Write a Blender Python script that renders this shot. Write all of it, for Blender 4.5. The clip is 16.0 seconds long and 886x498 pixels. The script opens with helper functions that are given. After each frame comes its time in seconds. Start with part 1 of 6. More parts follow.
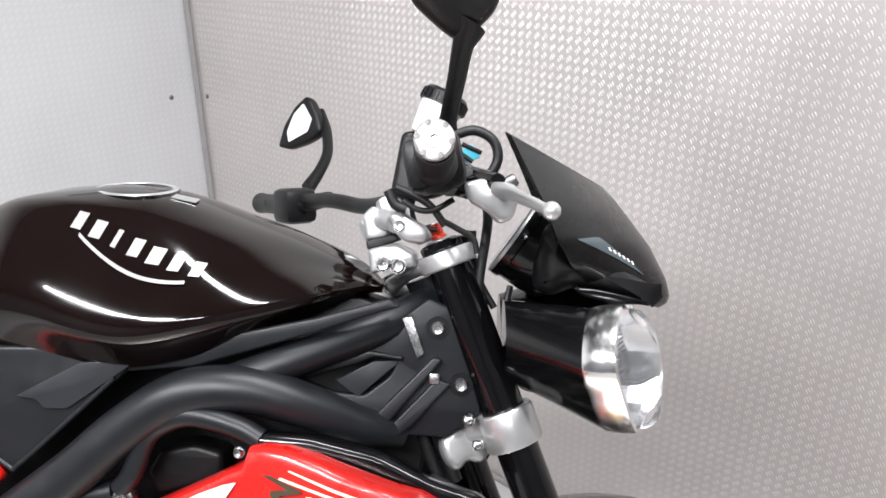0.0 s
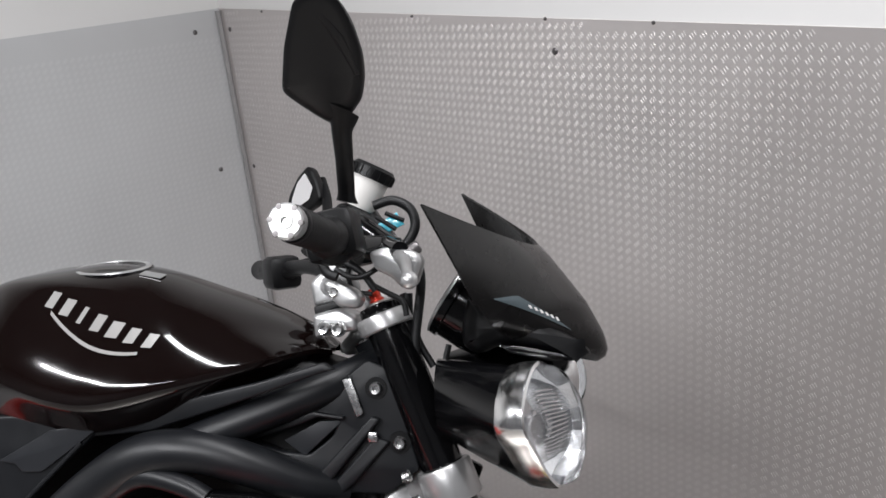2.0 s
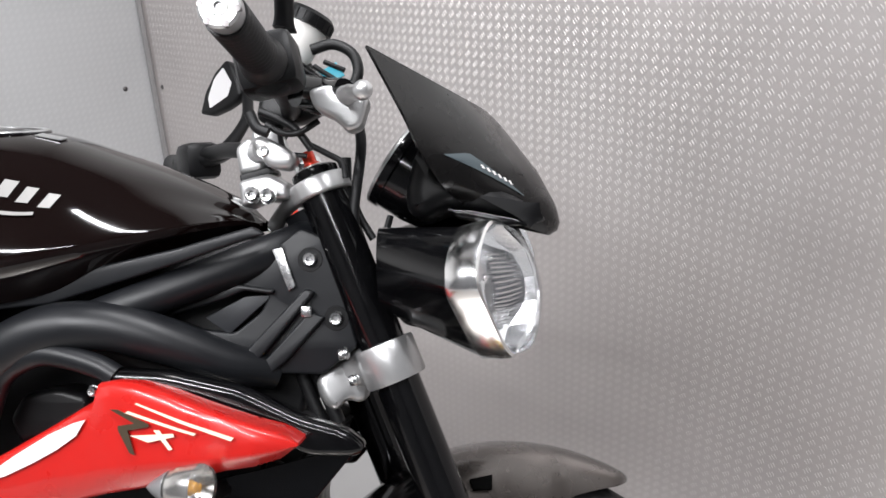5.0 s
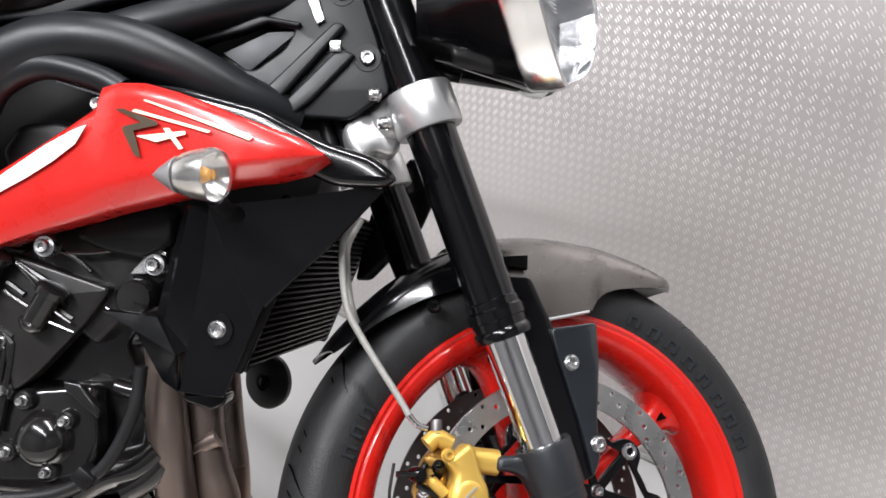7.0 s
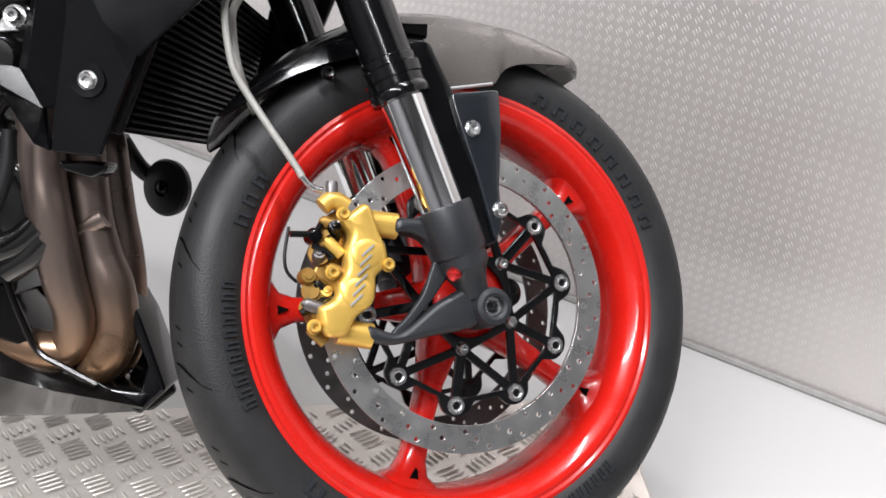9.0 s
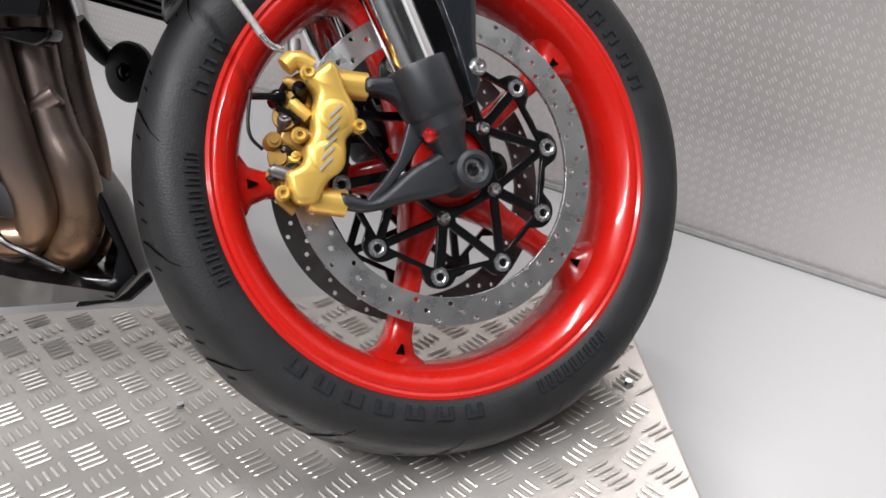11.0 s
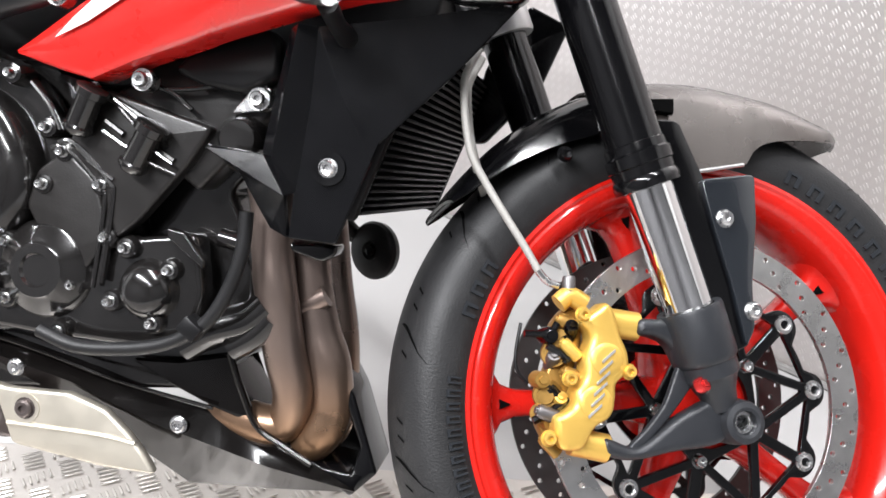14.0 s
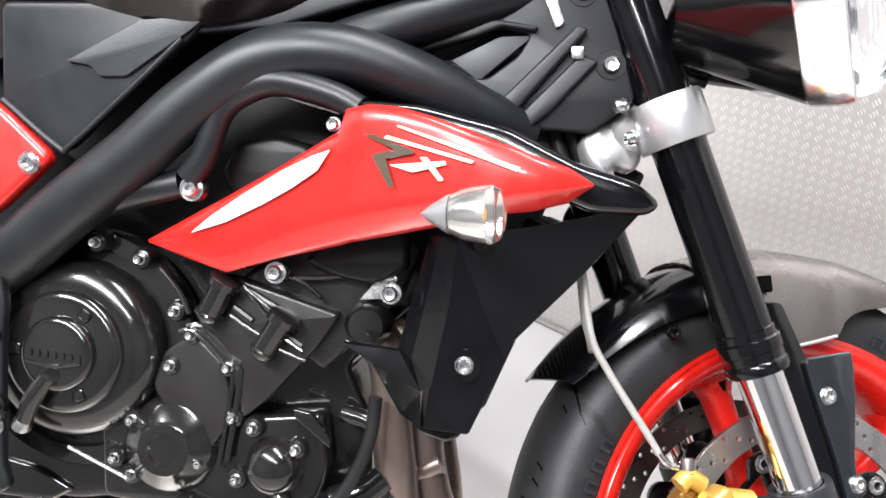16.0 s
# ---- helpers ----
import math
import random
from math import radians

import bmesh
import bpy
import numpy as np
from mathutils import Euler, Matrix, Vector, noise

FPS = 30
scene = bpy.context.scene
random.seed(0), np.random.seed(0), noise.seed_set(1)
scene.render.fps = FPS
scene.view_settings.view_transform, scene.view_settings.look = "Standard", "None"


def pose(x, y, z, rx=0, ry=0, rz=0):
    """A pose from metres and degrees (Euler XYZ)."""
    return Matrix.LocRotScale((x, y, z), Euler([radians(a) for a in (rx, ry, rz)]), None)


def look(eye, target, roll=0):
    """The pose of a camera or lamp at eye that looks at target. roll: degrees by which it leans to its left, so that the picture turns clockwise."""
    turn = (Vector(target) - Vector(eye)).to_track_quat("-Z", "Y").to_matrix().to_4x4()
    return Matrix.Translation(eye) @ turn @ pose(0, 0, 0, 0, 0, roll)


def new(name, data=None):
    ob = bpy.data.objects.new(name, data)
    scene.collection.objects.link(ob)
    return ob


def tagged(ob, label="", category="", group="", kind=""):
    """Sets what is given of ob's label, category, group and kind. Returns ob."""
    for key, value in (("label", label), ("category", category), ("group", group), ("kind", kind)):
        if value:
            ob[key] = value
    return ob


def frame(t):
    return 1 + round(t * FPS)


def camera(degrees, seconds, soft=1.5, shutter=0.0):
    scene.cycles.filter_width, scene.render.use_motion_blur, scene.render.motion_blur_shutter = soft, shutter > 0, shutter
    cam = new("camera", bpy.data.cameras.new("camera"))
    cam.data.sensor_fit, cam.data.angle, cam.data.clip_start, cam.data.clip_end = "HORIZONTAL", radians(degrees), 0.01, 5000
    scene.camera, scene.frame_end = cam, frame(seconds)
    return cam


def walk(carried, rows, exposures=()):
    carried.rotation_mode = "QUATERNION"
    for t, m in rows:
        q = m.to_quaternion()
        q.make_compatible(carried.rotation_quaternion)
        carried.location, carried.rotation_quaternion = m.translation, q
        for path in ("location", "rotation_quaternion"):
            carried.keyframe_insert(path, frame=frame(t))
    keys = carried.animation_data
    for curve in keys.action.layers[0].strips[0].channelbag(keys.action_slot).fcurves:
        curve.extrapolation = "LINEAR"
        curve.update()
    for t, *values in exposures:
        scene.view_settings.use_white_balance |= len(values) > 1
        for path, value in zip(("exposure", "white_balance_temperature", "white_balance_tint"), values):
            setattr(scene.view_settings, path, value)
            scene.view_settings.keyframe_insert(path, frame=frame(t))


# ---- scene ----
cam = camera(58.6, 16.0, soft=1.6)
# seconds, eye, target, roll
PATH = [
    (0, (0.0688, 0.1105, 1.2311), (0.0421, 1.9457, 0.4364), -0.46),
    (0.5, (0.1726, 0.1267, 1.2507), (-0.0594, 2.0090, 0.6160), -3.30),
    (1, (0.2361, 0.1139, 1.2687), (-0.0109, 2.0035, 0.6617), -5.39),
    (1.5, (0.2619, 0.0939, 1.2674), (-0.0344, 1.9657, 0.6282), -6.19),
    (2, (0.2722, 0.0879, 1.2559), (-0.0017, 1.9516, 0.5840), -5.89),
    (2.5, (0.2794, 0.0776, 1.2420), (0.1476, 1.9369, 0.5168), -4.20),
    (3, (0.2784, 0.0685, 1.2232), (0.1586, 1.9204, 0.4775), -4.13),
    (3.5, (0.2783, 0.0781, 1.1929), (0.1425, 1.9140, 0.4111), -4.53),
    (3.7, (0.2764, 0.0841, 1.1800), (0.1739, 1.9156, 0.3832), -4.22),
    (5.8, (0.1888, 0.1219, 1.0202), (0.1536, 1.9802, 0.2816), -1.79),
    (6, (0.1849, 0.1145, 0.9809), (0.1426, 1.9701, 0.2361), -0.85),
    (6.5, (0.1740, 0.0975, 0.8858), (0.1280, 1.9528, 0.1403), 0.29),
    (7, (0.1746, 0.0885, 0.8365), (0.1264, 1.9452, 0.0947), 0.28),
    (7.5, (0.1910, 0.0764, 0.7928), (0.2238, 1.9190, 0.0156), 0.99),
    (8, (0.1967, 0.0688, 0.7565), (0.2563, 1.8544, -0.1424), 1.07),
    (8.5, (0.2057, 0.0602, 0.7209), (0.2666, 1.8245, -0.2189), 0.87),
    (9, (0.2181, 0.0522, 0.6910), (0.3186, 1.8174, -0.2439), 0.97),
    (9.2, (0.2278, 0.0500, 0.6789), (0.3484, 1.7820, -0.3139), 1.20),
    (11.3, (0.2409, 0.0644, 0.6228), (0.3235, 1.7305, -0.4806), -1.75),
    (11.5, (0.2329, 0.0689, 0.6247), (0.3060, 1.7432, -0.4669), -1.44),
    (12, (0.2101, 0.0790, 0.6403), (0.2150, 1.7686, -0.4297), -1.24),
    (12.5, (0.1749, 0.0982, 0.6604), (0.0661, 1.7939, -0.3945), -2.40),
    (13, (0.1549, 0.1141, 0.6810), (0.0233, 1.8282, -0.3409), -1.69),
    (13.5, (0.1413, 0.1260, 0.7060), (-0.0597, 1.8631, -0.2646), -1.37),
    (14, (0.1314, 0.1356, 0.7361), (-0.1254, 1.8940, -0.1815), -1.87),
    (14.5, (0.1127, 0.1283, 0.7552), (-0.2492, 1.9033, -0.0923), -3.08),
    (15, (0.1046, 0.1239, 0.7612), (-0.3091, 1.8943, -0.0721), -3.66),
    (15.5, (0.0820, 0.1267, 0.8003), (-0.3069, 1.8969, -0.0454), -3.19),
    (16, (-0.0014, 0.1589, 0.8890), (-0.1967, 1.9457, 0.0120), -1.54),
]
# the phone camera's own exposure, in stops
STOPS = [(0, 0.78), (0.5, 0.26), (1, -0.08), (1.5, -0.22), (2, -0.18), (2.5, -0.15), (3, -0.08), (3.5, 0.06), (6, 0.5), (7, 0.7), (8, 0.7), (9, 0.73), (11.5, 0.36), (12.5, 0.78), (13.5, 1.07), (14.5, 1.28), (16, 1.36)]
walk(cam, [(t, look(eye, target, roll)) for t, eye, target, roll in PATH], STOPS)

# ---------------------------------------------------------------- light
world = bpy.data.worlds.new("world")
scene.world = world
world.use_nodes = True
world.node_tree.nodes["Background"].inputs[0].default_value = (0.9, 0.95, 1.0, 1)
world.node_tree.nodes["Background"].inputs[1].default_value = 0.02


def strip_light(x, y, z, turn, length, width, watts):
    data = bpy.data.lights.new("ceiling_strip", "AREA")
    data.shape, data.size, data.size_y, data.energy = "RECTANGLE", length, width, watts
    data.color = (0.955, 0.96, 0.99)
    ob = new("ceiling_strip_light", data)
    ob.matrix_world = pose(x, y, z, 0, 0, turn)
    return tagged(ob, "bright white fluorescent strip light under the ceiling", "ceiling light", "ceiling strip lights")


strip_light(-0.25, -1.15, 2.35, -41, 1.6, 0.07, 27)
strip_light(-1.0, -0.35, 2.35, -41, 1.6, 0.07, 62)
strip_light(0.3, 0.55, 2.4, -41, 1.6, 0.07, 33)

# ---------------------------------------------------------------- materials


def mat(name, color, rough=0.5, metal=0.0, coat=0.0, vary=0.15, scale=30.0, bump=0.0, bump_scale=400.0,
        spec=0.5, second=None, coat_rough=0.05, rough_vary=0.1):
    """A Principled surface with large stains and fine grain."""
    m = bpy.data.materials.new(name)
    m.use_nodes = True
    nt = m.node_tree
    p = nt.nodes["Principled BSDF"]
    co = nt.nodes.new("ShaderNodeTexCoord")
    n1 = nt.nodes.new("ShaderNodeTexNoise")
    n1.inputs["Scale"].default_value, n1.inputs["Detail"].default_value = scale, 6
    nt.links.new(co.outputs["Object"], n1.inputs["Vector"])
    n2 = nt.nodes.new("ShaderNodeTexNoise")
    n2.inputs["Scale"].default_value, n2.inputs["Detail"].default_value = bump_scale, 3
    nt.links.new(co.outputs["Object"], n2.inputs["Vector"])
    mix = nt.nodes.new("ShaderNodeMix")
    mix.data_type = "RGBA"
    a = [c * (1 - vary) for c in color]
    b = [min(1, c * (1 + vary)) for c in color] if second is None else second
    mix.inputs["A"].default_value, mix.inputs["B"].default_value = (*a, 1), (*b, 1)
    nt.links.new(n1.outputs["Fac"], mix.inputs["Factor"])
    nt.links.new(mix.outputs["Result"], p.inputs["Base Color"])
    rr = nt.nodes.new("ShaderNodeMapRange")
    rr.inputs["From Min"].default_value, rr.inputs["From Max"].default_value = 0.3, 0.7
    rr.inputs["To Min"].default_value, rr.inputs["To Max"].default_value = max(0.02, rough - rough_vary / 2), min(1, rough + rough_vary / 2)
    nt.links.new(n1.outputs["Fac"], rr.inputs["Value"])
    nt.links.new(rr.outputs["Result"], p.inputs["Roughness"])
    p.inputs["Metallic"].default_value = metal
    p.inputs["Coat Weight"].default_value, p.inputs["Coat Roughness"].default_value = coat, coat_rough
    p.inputs["Specular IOR Level"].default_value = spec
    if bump:
        bn = nt.nodes.new("ShaderNodeBump")
        bn.inputs["Strength"].default_value, bn.inputs["Distance"].default_value = bump, 0.001
        nt.links.new(n2.outputs["Fac"], bn.inputs["Height"])
        nt.links.new(bn.outputs["Normal"], p.inputs["Normal"])
    return m


PAINT_BLACK = mat("black_gloss_paint", (0.0045, 0.0022, 0.0020), 0.09, 0.0, 0.35, 0.3, 8, spec=0.3)
BELLY = mat("black_gloss_belly", (0.0040, 0.0034, 0.0032), 0.13, coat=0.08, vary=0.2, spec=0.28)
PLASTIC = mat("black_plastic", (0.0045, 0.0045, 0.005), 0.40, bump=0.15, bump_scale=900, vary=0.2, spec=0.25)
GLOSS_PLASTIC = mat("black_gloss_plastic", (0.0022, 0.0022, 0.0026), 0.16, coat=0.25, vary=0.3, spec=0.35)
FRAME_BLACK = mat("satin_black_frame", (0.0080, 0.0087, 0.0104), 0.40, bump=0.12, bump_scale=1200, vary=0.15, spec=0.35)
ENGINE = mat("black_engine_paint", (0.0075, 0.0069, 0.0067), 0.18, coat=0.5, vary=0.35, bump=0.06, bump_scale=500)
ENGINE_SATIN = mat("satin_brown_black_casting", (0.0105, 0.0095, 0.009), 0.34, vary=0.2, bump=0.15, bump_scale=700)
RED = mat("red_gloss_paint", (0.50, 0.011, 0.008), 0.3, coat=0.5, vary=0.06)
RED_RIM = mat("red_rim_paint", (0.48, 0.010, 0.006), 0.26, coat=0.5, vary=0.06, spec=0.25, coat_rough=0.09)
MARK_SILVER = mat("silver_decal", (0.34, 0.33, 0.32), 0.35, 0.2, vary=0.05)
WHITE = mat("white_decal", (0.82, 0.80, 0.78), 0.35, coat=0.6, vary=0.04)
CREAM = mat("cream_decal", (0.80, 0.72, 0.55), 0.35, coat=0.6, vary=0.04)
DARK_DECAL = mat("dark_decal", (0.05, 0.035, 0.02), 0.35, coat=0.6)
CHROME = mat("chrome", (0.88, 0.88, 0.88), 0.07, 1.0, vary=0.03, rough_vary=0.03)
STEEL = mat("zinc_steel", (0.62, 0.62, 0.62), 0.27, 1.0, vary=0.15, scale=120)
# same disc steel, darkened to paint in the shade on the far disc
DISC_SHADED = mat("shaded_disc_steel", (0.085, 0.083, 0.082), 0.42, 0.9, vary=0.3, scale=60, bump=0.3, bump_scale=700)
DISC = mat("brake_disc_steel", (0.60, 0.60, 0.59), 0.29, 1.0, vary=0.22, scale=45, bump=0.3, bump_scale=700)
SILVER = mat("silver_cast_aluminium", (0.53, 0.53, 0.53), 0.34, 0.75, vary=0.10, bump=0.1, bump_scale=900)
GOLD = mat("gold_anodised_aluminium", (0.70, 0.445, 0.100), 0.36, 0.6, vary=0.08, bump=0.1, bump_scale=800)
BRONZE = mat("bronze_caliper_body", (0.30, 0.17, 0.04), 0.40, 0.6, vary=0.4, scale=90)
TYRE = mat("tyre_rubber", (0.0135, 0.0135, 0.0142), 0.50, vary=0.35, scale=25, bump=0.4, bump_scale=500, spec=0.36)
RUBBER = mat("black_rubber", (0.0070, 0.0070, 0.0076), 0.46, vary=0.3, scale=25, bump=0.25, bump_scale=700, spec=0.35)
# near-black for the painted shade of recesses, also the radiator core
RECESS_BLACK = mat("groove_shade", (0.0015, 0.0015, 0.0015), 0.9, spec=0.05)
RUBBER_SIDE = mat("sidewall_rubber", (0.0026, 0.0030, 0.0038), 0.24, vary=0.3, scale=40, bump=0.08, bump_scale=500, spec=0.24)
RUBBER_LETTER = mat("raised_sidewall_rubber", (0.015, 0.017, 0.020), 0.34)
LUG = mat("grey_fork_casting", (0.020, 0.0215, 0.025), 0.38, 0.2, vary=0.15, bump=0.25, bump_scale=900)
LEG_GREY = mat("dark_blue_grey_gloss_paint", (0.009, 0.011, 0.014), 0.22, coat=0.8, vary=0.1)
GRAPHITE = mat("graphite_satin_paint", (0.085, 0.074, 0.068), 0.27, 0.65, coat=0.5, vary=0.08, coat_rough=0.12)
SCREEN = mat("satin_dark_grey_paint", (0.0055, 0.0050, 0.0050), 0.28, 0.1, coat=0.22, vary=0.15, coat_rough=0.16, spec=0.35)
HEADER = mat("heat_tinted_steel", (0.20, 0.155, 0.135), 0.30, 0.8, vary=0.2, scale=14, bump=0.15)
EXHAUST = mat("dull_exhaust_steel", (0.12, 0.10, 0.095), 0.34, 0.7, vary=0.25, scale=20, bump=0.15)
SHIELD = mat("brushed_heat_shield", (0.58, 0.54, 0.46), 0.40, 0.75, vary=0.08, scale=50)
BRAID = mat("braided_hose", (0.34, 0.33, 0.31), 0.5, 0.3, vary=0.2, scale=400, bump=0.5, bump_scale=1500)
MIRROR = mat("mirror_glass", (0.9, 0.9, 0.92), 0.03, 1.0, vary=0.01, rough_vary=0.02)
RESERVOIR = mat("milky_plastic", (0.75, 0.73, 0.70), 0.35, vary=0.05)
BLUE = mat("light_blue_gloss", (0.08, 0.52, 0.68), 0.2, coat=0.6)
AMBER = mat("amber_bulb", (0.85, 0.42, 0.06), 0.25, coat=0.5)
GREY_DECAL = mat("grey_blue_decal", (0.07, 0.09, 0.10), 0.3, coat=0.4)
# tread bars: lighter copies of the plate metals, painting in the light they catch
PLATE_BAR = mat("lit_aluminium_bar", (0.70, 0.66, 0.645), 0.38, 0.65, vary=0.06, scale=6)
FLOOR_BAR = mat("lit_floor_bar", (0.70, 0.665, 0.62), 0.36, 0.75, vary=0.12, scale=12)
PLATE_WEST_BAR = mat("lit_side_bar", (0.72, 0.725, 0.73), 0.42, 0.35, vary=0.06, scale=6)
# side wall faces away from the lamps; its missing brightness is put into the colour
PLATE_WEST = mat("lightened_side_plate", (0.64, 0.645, 0.65), 0.46, 0.3, vary=0.08, scale=3, bump=0.15, bump_scale=300)
PLATE = mat("aluminium_tread_plate", (0.64, 0.60, 0.585), 0.38, 0.65, vary=0.10, scale=3, bump=0.15, bump_scale=300, rough_vary=0.12)
FLOOR_PLATE = mat("worn_floor_tread_plate", (0.64, 0.60, 0.56), 0.36, 0.75, vary=0.16, scale=5, bump=0.2, bump_scale=250, rough_vary=0.15)
PAINT_WALL = mat("white_wall_paint", (0.80, 0.79, 0.775), 0.6, vary=0.03, scale=2, bump=0.2, bump_scale=60)
FLOOR_PAINT = mat("pale_floor_coating", (0.52, 0.515, 0.51), 0.35, vary=0.05, scale=3, bump=0.05, bump_scale=80)
JOINT = mat("grey_sealant", (0.30, 0.29, 0.28), 0.7, vary=0.3, scale=60)


def heat_tint(m, low, high, tint):
    """Straw and copper heat colours where the bend of the pipe runs hottest, low down."""
    nt = m.node_tree
    p = nt.nodes["Principled BSDF"]
    old = p.inputs["Base Color"].links[0].from_socket
    co = nt.nodes.new("ShaderNodeNewGeometry")
    sep = nt.nodes.new("ShaderNodeSeparateXYZ")
    nt.links.new(co.outputs["Position"], sep.inputs[0])
    rng = nt.nodes.new("ShaderNodeMapRange")
    rng.interpolation_type = "SMOOTHSTEP"
    rng.inputs["From Min"].default_value, rng.inputs["From Max"].default_value = low, high
    rng.inputs["To Min"].default_value, rng.inputs["To Max"].default_value = 1.0, 0.0
    nt.links.new(sep.outputs["Z"], rng.inputs["Value"])
    mix = nt.nodes.new("ShaderNodeMix")
    mix.data_type = "RGBA"
    mix.inputs["B"].default_value = (*tint, 1)
    nt.links.new(rng.outputs["Result"], mix.inputs["Factor"])
    nt.links.new(old, mix.inputs["A"])
    nt.links.new(mix.outputs["Result"], p.inputs["Base Color"])


heat_tint(HEADER, 0.16, 0.33, (0.31, 0.175, 0.09))


def glass_material(name, rough=0.02):
    m = bpy.data.materials.new(name)
    m.use_nodes = True
    p = m.node_tree.nodes["Principled BSDF"]
    p.inputs["Transmission Weight"].default_value, p.inputs["Roughness"].default_value = 1.0, rough
    p.inputs["IOR"].default_value = 1.15
    p.inputs["Base Color"].default_value = (0.97, 0.98, 1, 1)
    return m


GLASS = glass_material("clear_lens")
MILKY = glass_material("clear_indicator_plastic", 0.04)
MILKY.node_tree.nodes["Principled BSDF"].inputs["Transmission Weight"].default_value = 0.96
MILKY.node_tree.nodes["Principled BSDF"].inputs["Base Color"].default_value = (0.80, 0.78, 0.75, 1)
# for unseen walls and ceiling: dark so that glossy blacks reflect little
DARK_WALL = mat("unseen_shell_dark_grey", (0.10, 0.10, 0.105), 0.6, vary=0.1, scale=2)

# ---------------------------------------------------------------- mesh helpers


def link_mesh(name, mesh, material, smooth=True):
    mesh.materials.append(material)
    if smooth:
        mesh.polygons.foreach_set("use_smooth", [True] * len(mesh.polygons))
        mesh.set_sharp_from_angle(angle=radians(38))
    return new(name, mesh)


def part(name, bm, material, parent, label="", m=None, smooth=True):
    """Links a bmesh as one mesh object under a thing or under a part; m places its mesh in the world."""
    bmesh.ops.recalc_face_normals(bm, faces=bm.faces)
    mesh = bpy.data.meshes.new(name)
    bm.to_mesh(mesh)
    bm.free()
    ob = link_mesh(name, mesh, material, smooth)
    if m is not None:
        mesh.transform(m)
    if parent is not None:
        ob.parent = parent
    if label:
        ob["label"] = label
    return ob


def add_mesh(bm, other):
    """Copies the bmesh other into bm and frees it."""
    tmp = bpy.data.meshes.new("tmp")
    other.to_mesh(tmp)
    other.free()
    bm.from_mesh(tmp)
    bpy.data.meshes.remove(tmp)
    return bm


def joined(*bms):
    out = bmesh.new()
    for b in bms:
        add_mesh(out, b)
    return out


def box(sx, sy, sz, m=Matrix(), bevel=0.0):
    bm = bmesh.new()
    bmesh.ops.create_cube(bm, size=1, matrix=Matrix.Diagonal((sx, sy, sz, 1)))
    if bevel:
        bmesh.ops.bevel(bm, geom=bm.edges[:], offset=bevel, segments=2, profile=0.5, affect="EDGES")
    bm.transform(m)
    return bm


def toward(a, b):
    """The pose at a whose z axis points to b."""
    a, b = Vector(a), Vector(b)
    return Matrix.Translation(a) @ (b - a).to_track_quat("Z", "Y").to_matrix().to_4x4()


def lathe(profile, m=Matrix(), seg=40, closed=False):
    """Turns (radius, height) pairs round the z axis."""
    bm = bmesh.new()
    rings = []
    for r, z in profile:
        if r < 1e-6:
            rings.append([bm.verts.new((0, 0, z))])
        else:
            rings.append([bm.verts.new((r * math.cos(2 * math.pi * i / seg), r * math.sin(2 * math.pi * i / seg), z)) for i in range(seg)])
    pairs = list(zip(rings, rings[1:])) + ([(rings[-1], rings[0])] if closed else [])
    for a, b in pairs:
        for i in range(seg):
            j = (i + 1) % seg
            if len(a) == 1 and len(b) == 1:
                continue
            if len(a) == 1:
                bm.faces.new((a[0], b[j], b[i]))
            elif len(b) == 1:
                bm.faces.new((a[i], a[j], b[0]))
            else:
                bm.faces.new((a[i], a[j], b[j], b[i]))
    bm.transform(m)
    return bm


def smooth_line(points, steps=6):
    """A curve through the points (Catmull-Rom)."""
    ps = [Vector(p) for p in points]
    ps = [ps[0] * 2 - ps[1]] + ps + [ps[-1] * 2 - ps[-2]]
    out = []
    for a, b, c, d in zip(ps, ps[1:], ps[2:], ps[3:]):
        for k in range(steps):
            t = k / steps
            out.append(0.5 * ((2 * b) + (c - a) * t + (2 * a - 5 * b + 4 * c - d) * t * t + (3 * b - a - 3 * c + d) * t ** 3))
    out.append(ps[-2])
    return out


def tube(points, radius, seg=14, steps=6, caps=True, flat=1.0):
    """A pipe along the points; radius is one number or one for each point."""
    line = smooth_line(points, steps) if len(points) > 2 else [Vector(p) for p in points]
    n = len(line)
    if isinstance(radius, (list, tuple)):
        rad = [float(r) for r in np.interp(np.linspace(0, 1, n), np.linspace(0, 1, len(radius)), radius)]
    else:
        rad = [radius] * n
    bm = bmesh.new()
    side = None
    rings = []
    for i, p in enumerate(line):
        d = (line[min(i + 1, n - 1)] - line[max(i - 1, 0)]).normalized()
        if side is None:
            side = d.orthogonal().normalized()
        side = (side - d * side.dot(d)).normalized()
        up = d.cross(side)
        rings.append([bm.verts.new(p + rad[i] * (side * math.cos(2 * math.pi * k / seg) * flat + up * math.sin(2 * math.pi * k / seg))) for k in range(seg)])
    for a, b in zip(rings, rings[1:]):
        for k in range(seg):
            bm.faces.new((a[k], a[(k + 1) % seg], b[(k + 1) % seg], b[k]))
    if caps:
        bm.faces.new(rings[0][::-1])
        bm.faces.new(rings[-1])
    return bm


def circle(r, x=0.0, y=0.0, n=24):
    return [(x + r * math.cos(2 * math.pi * i / n), y + r * math.sin(2 * math.pi * i / n)) for i in range(n)]


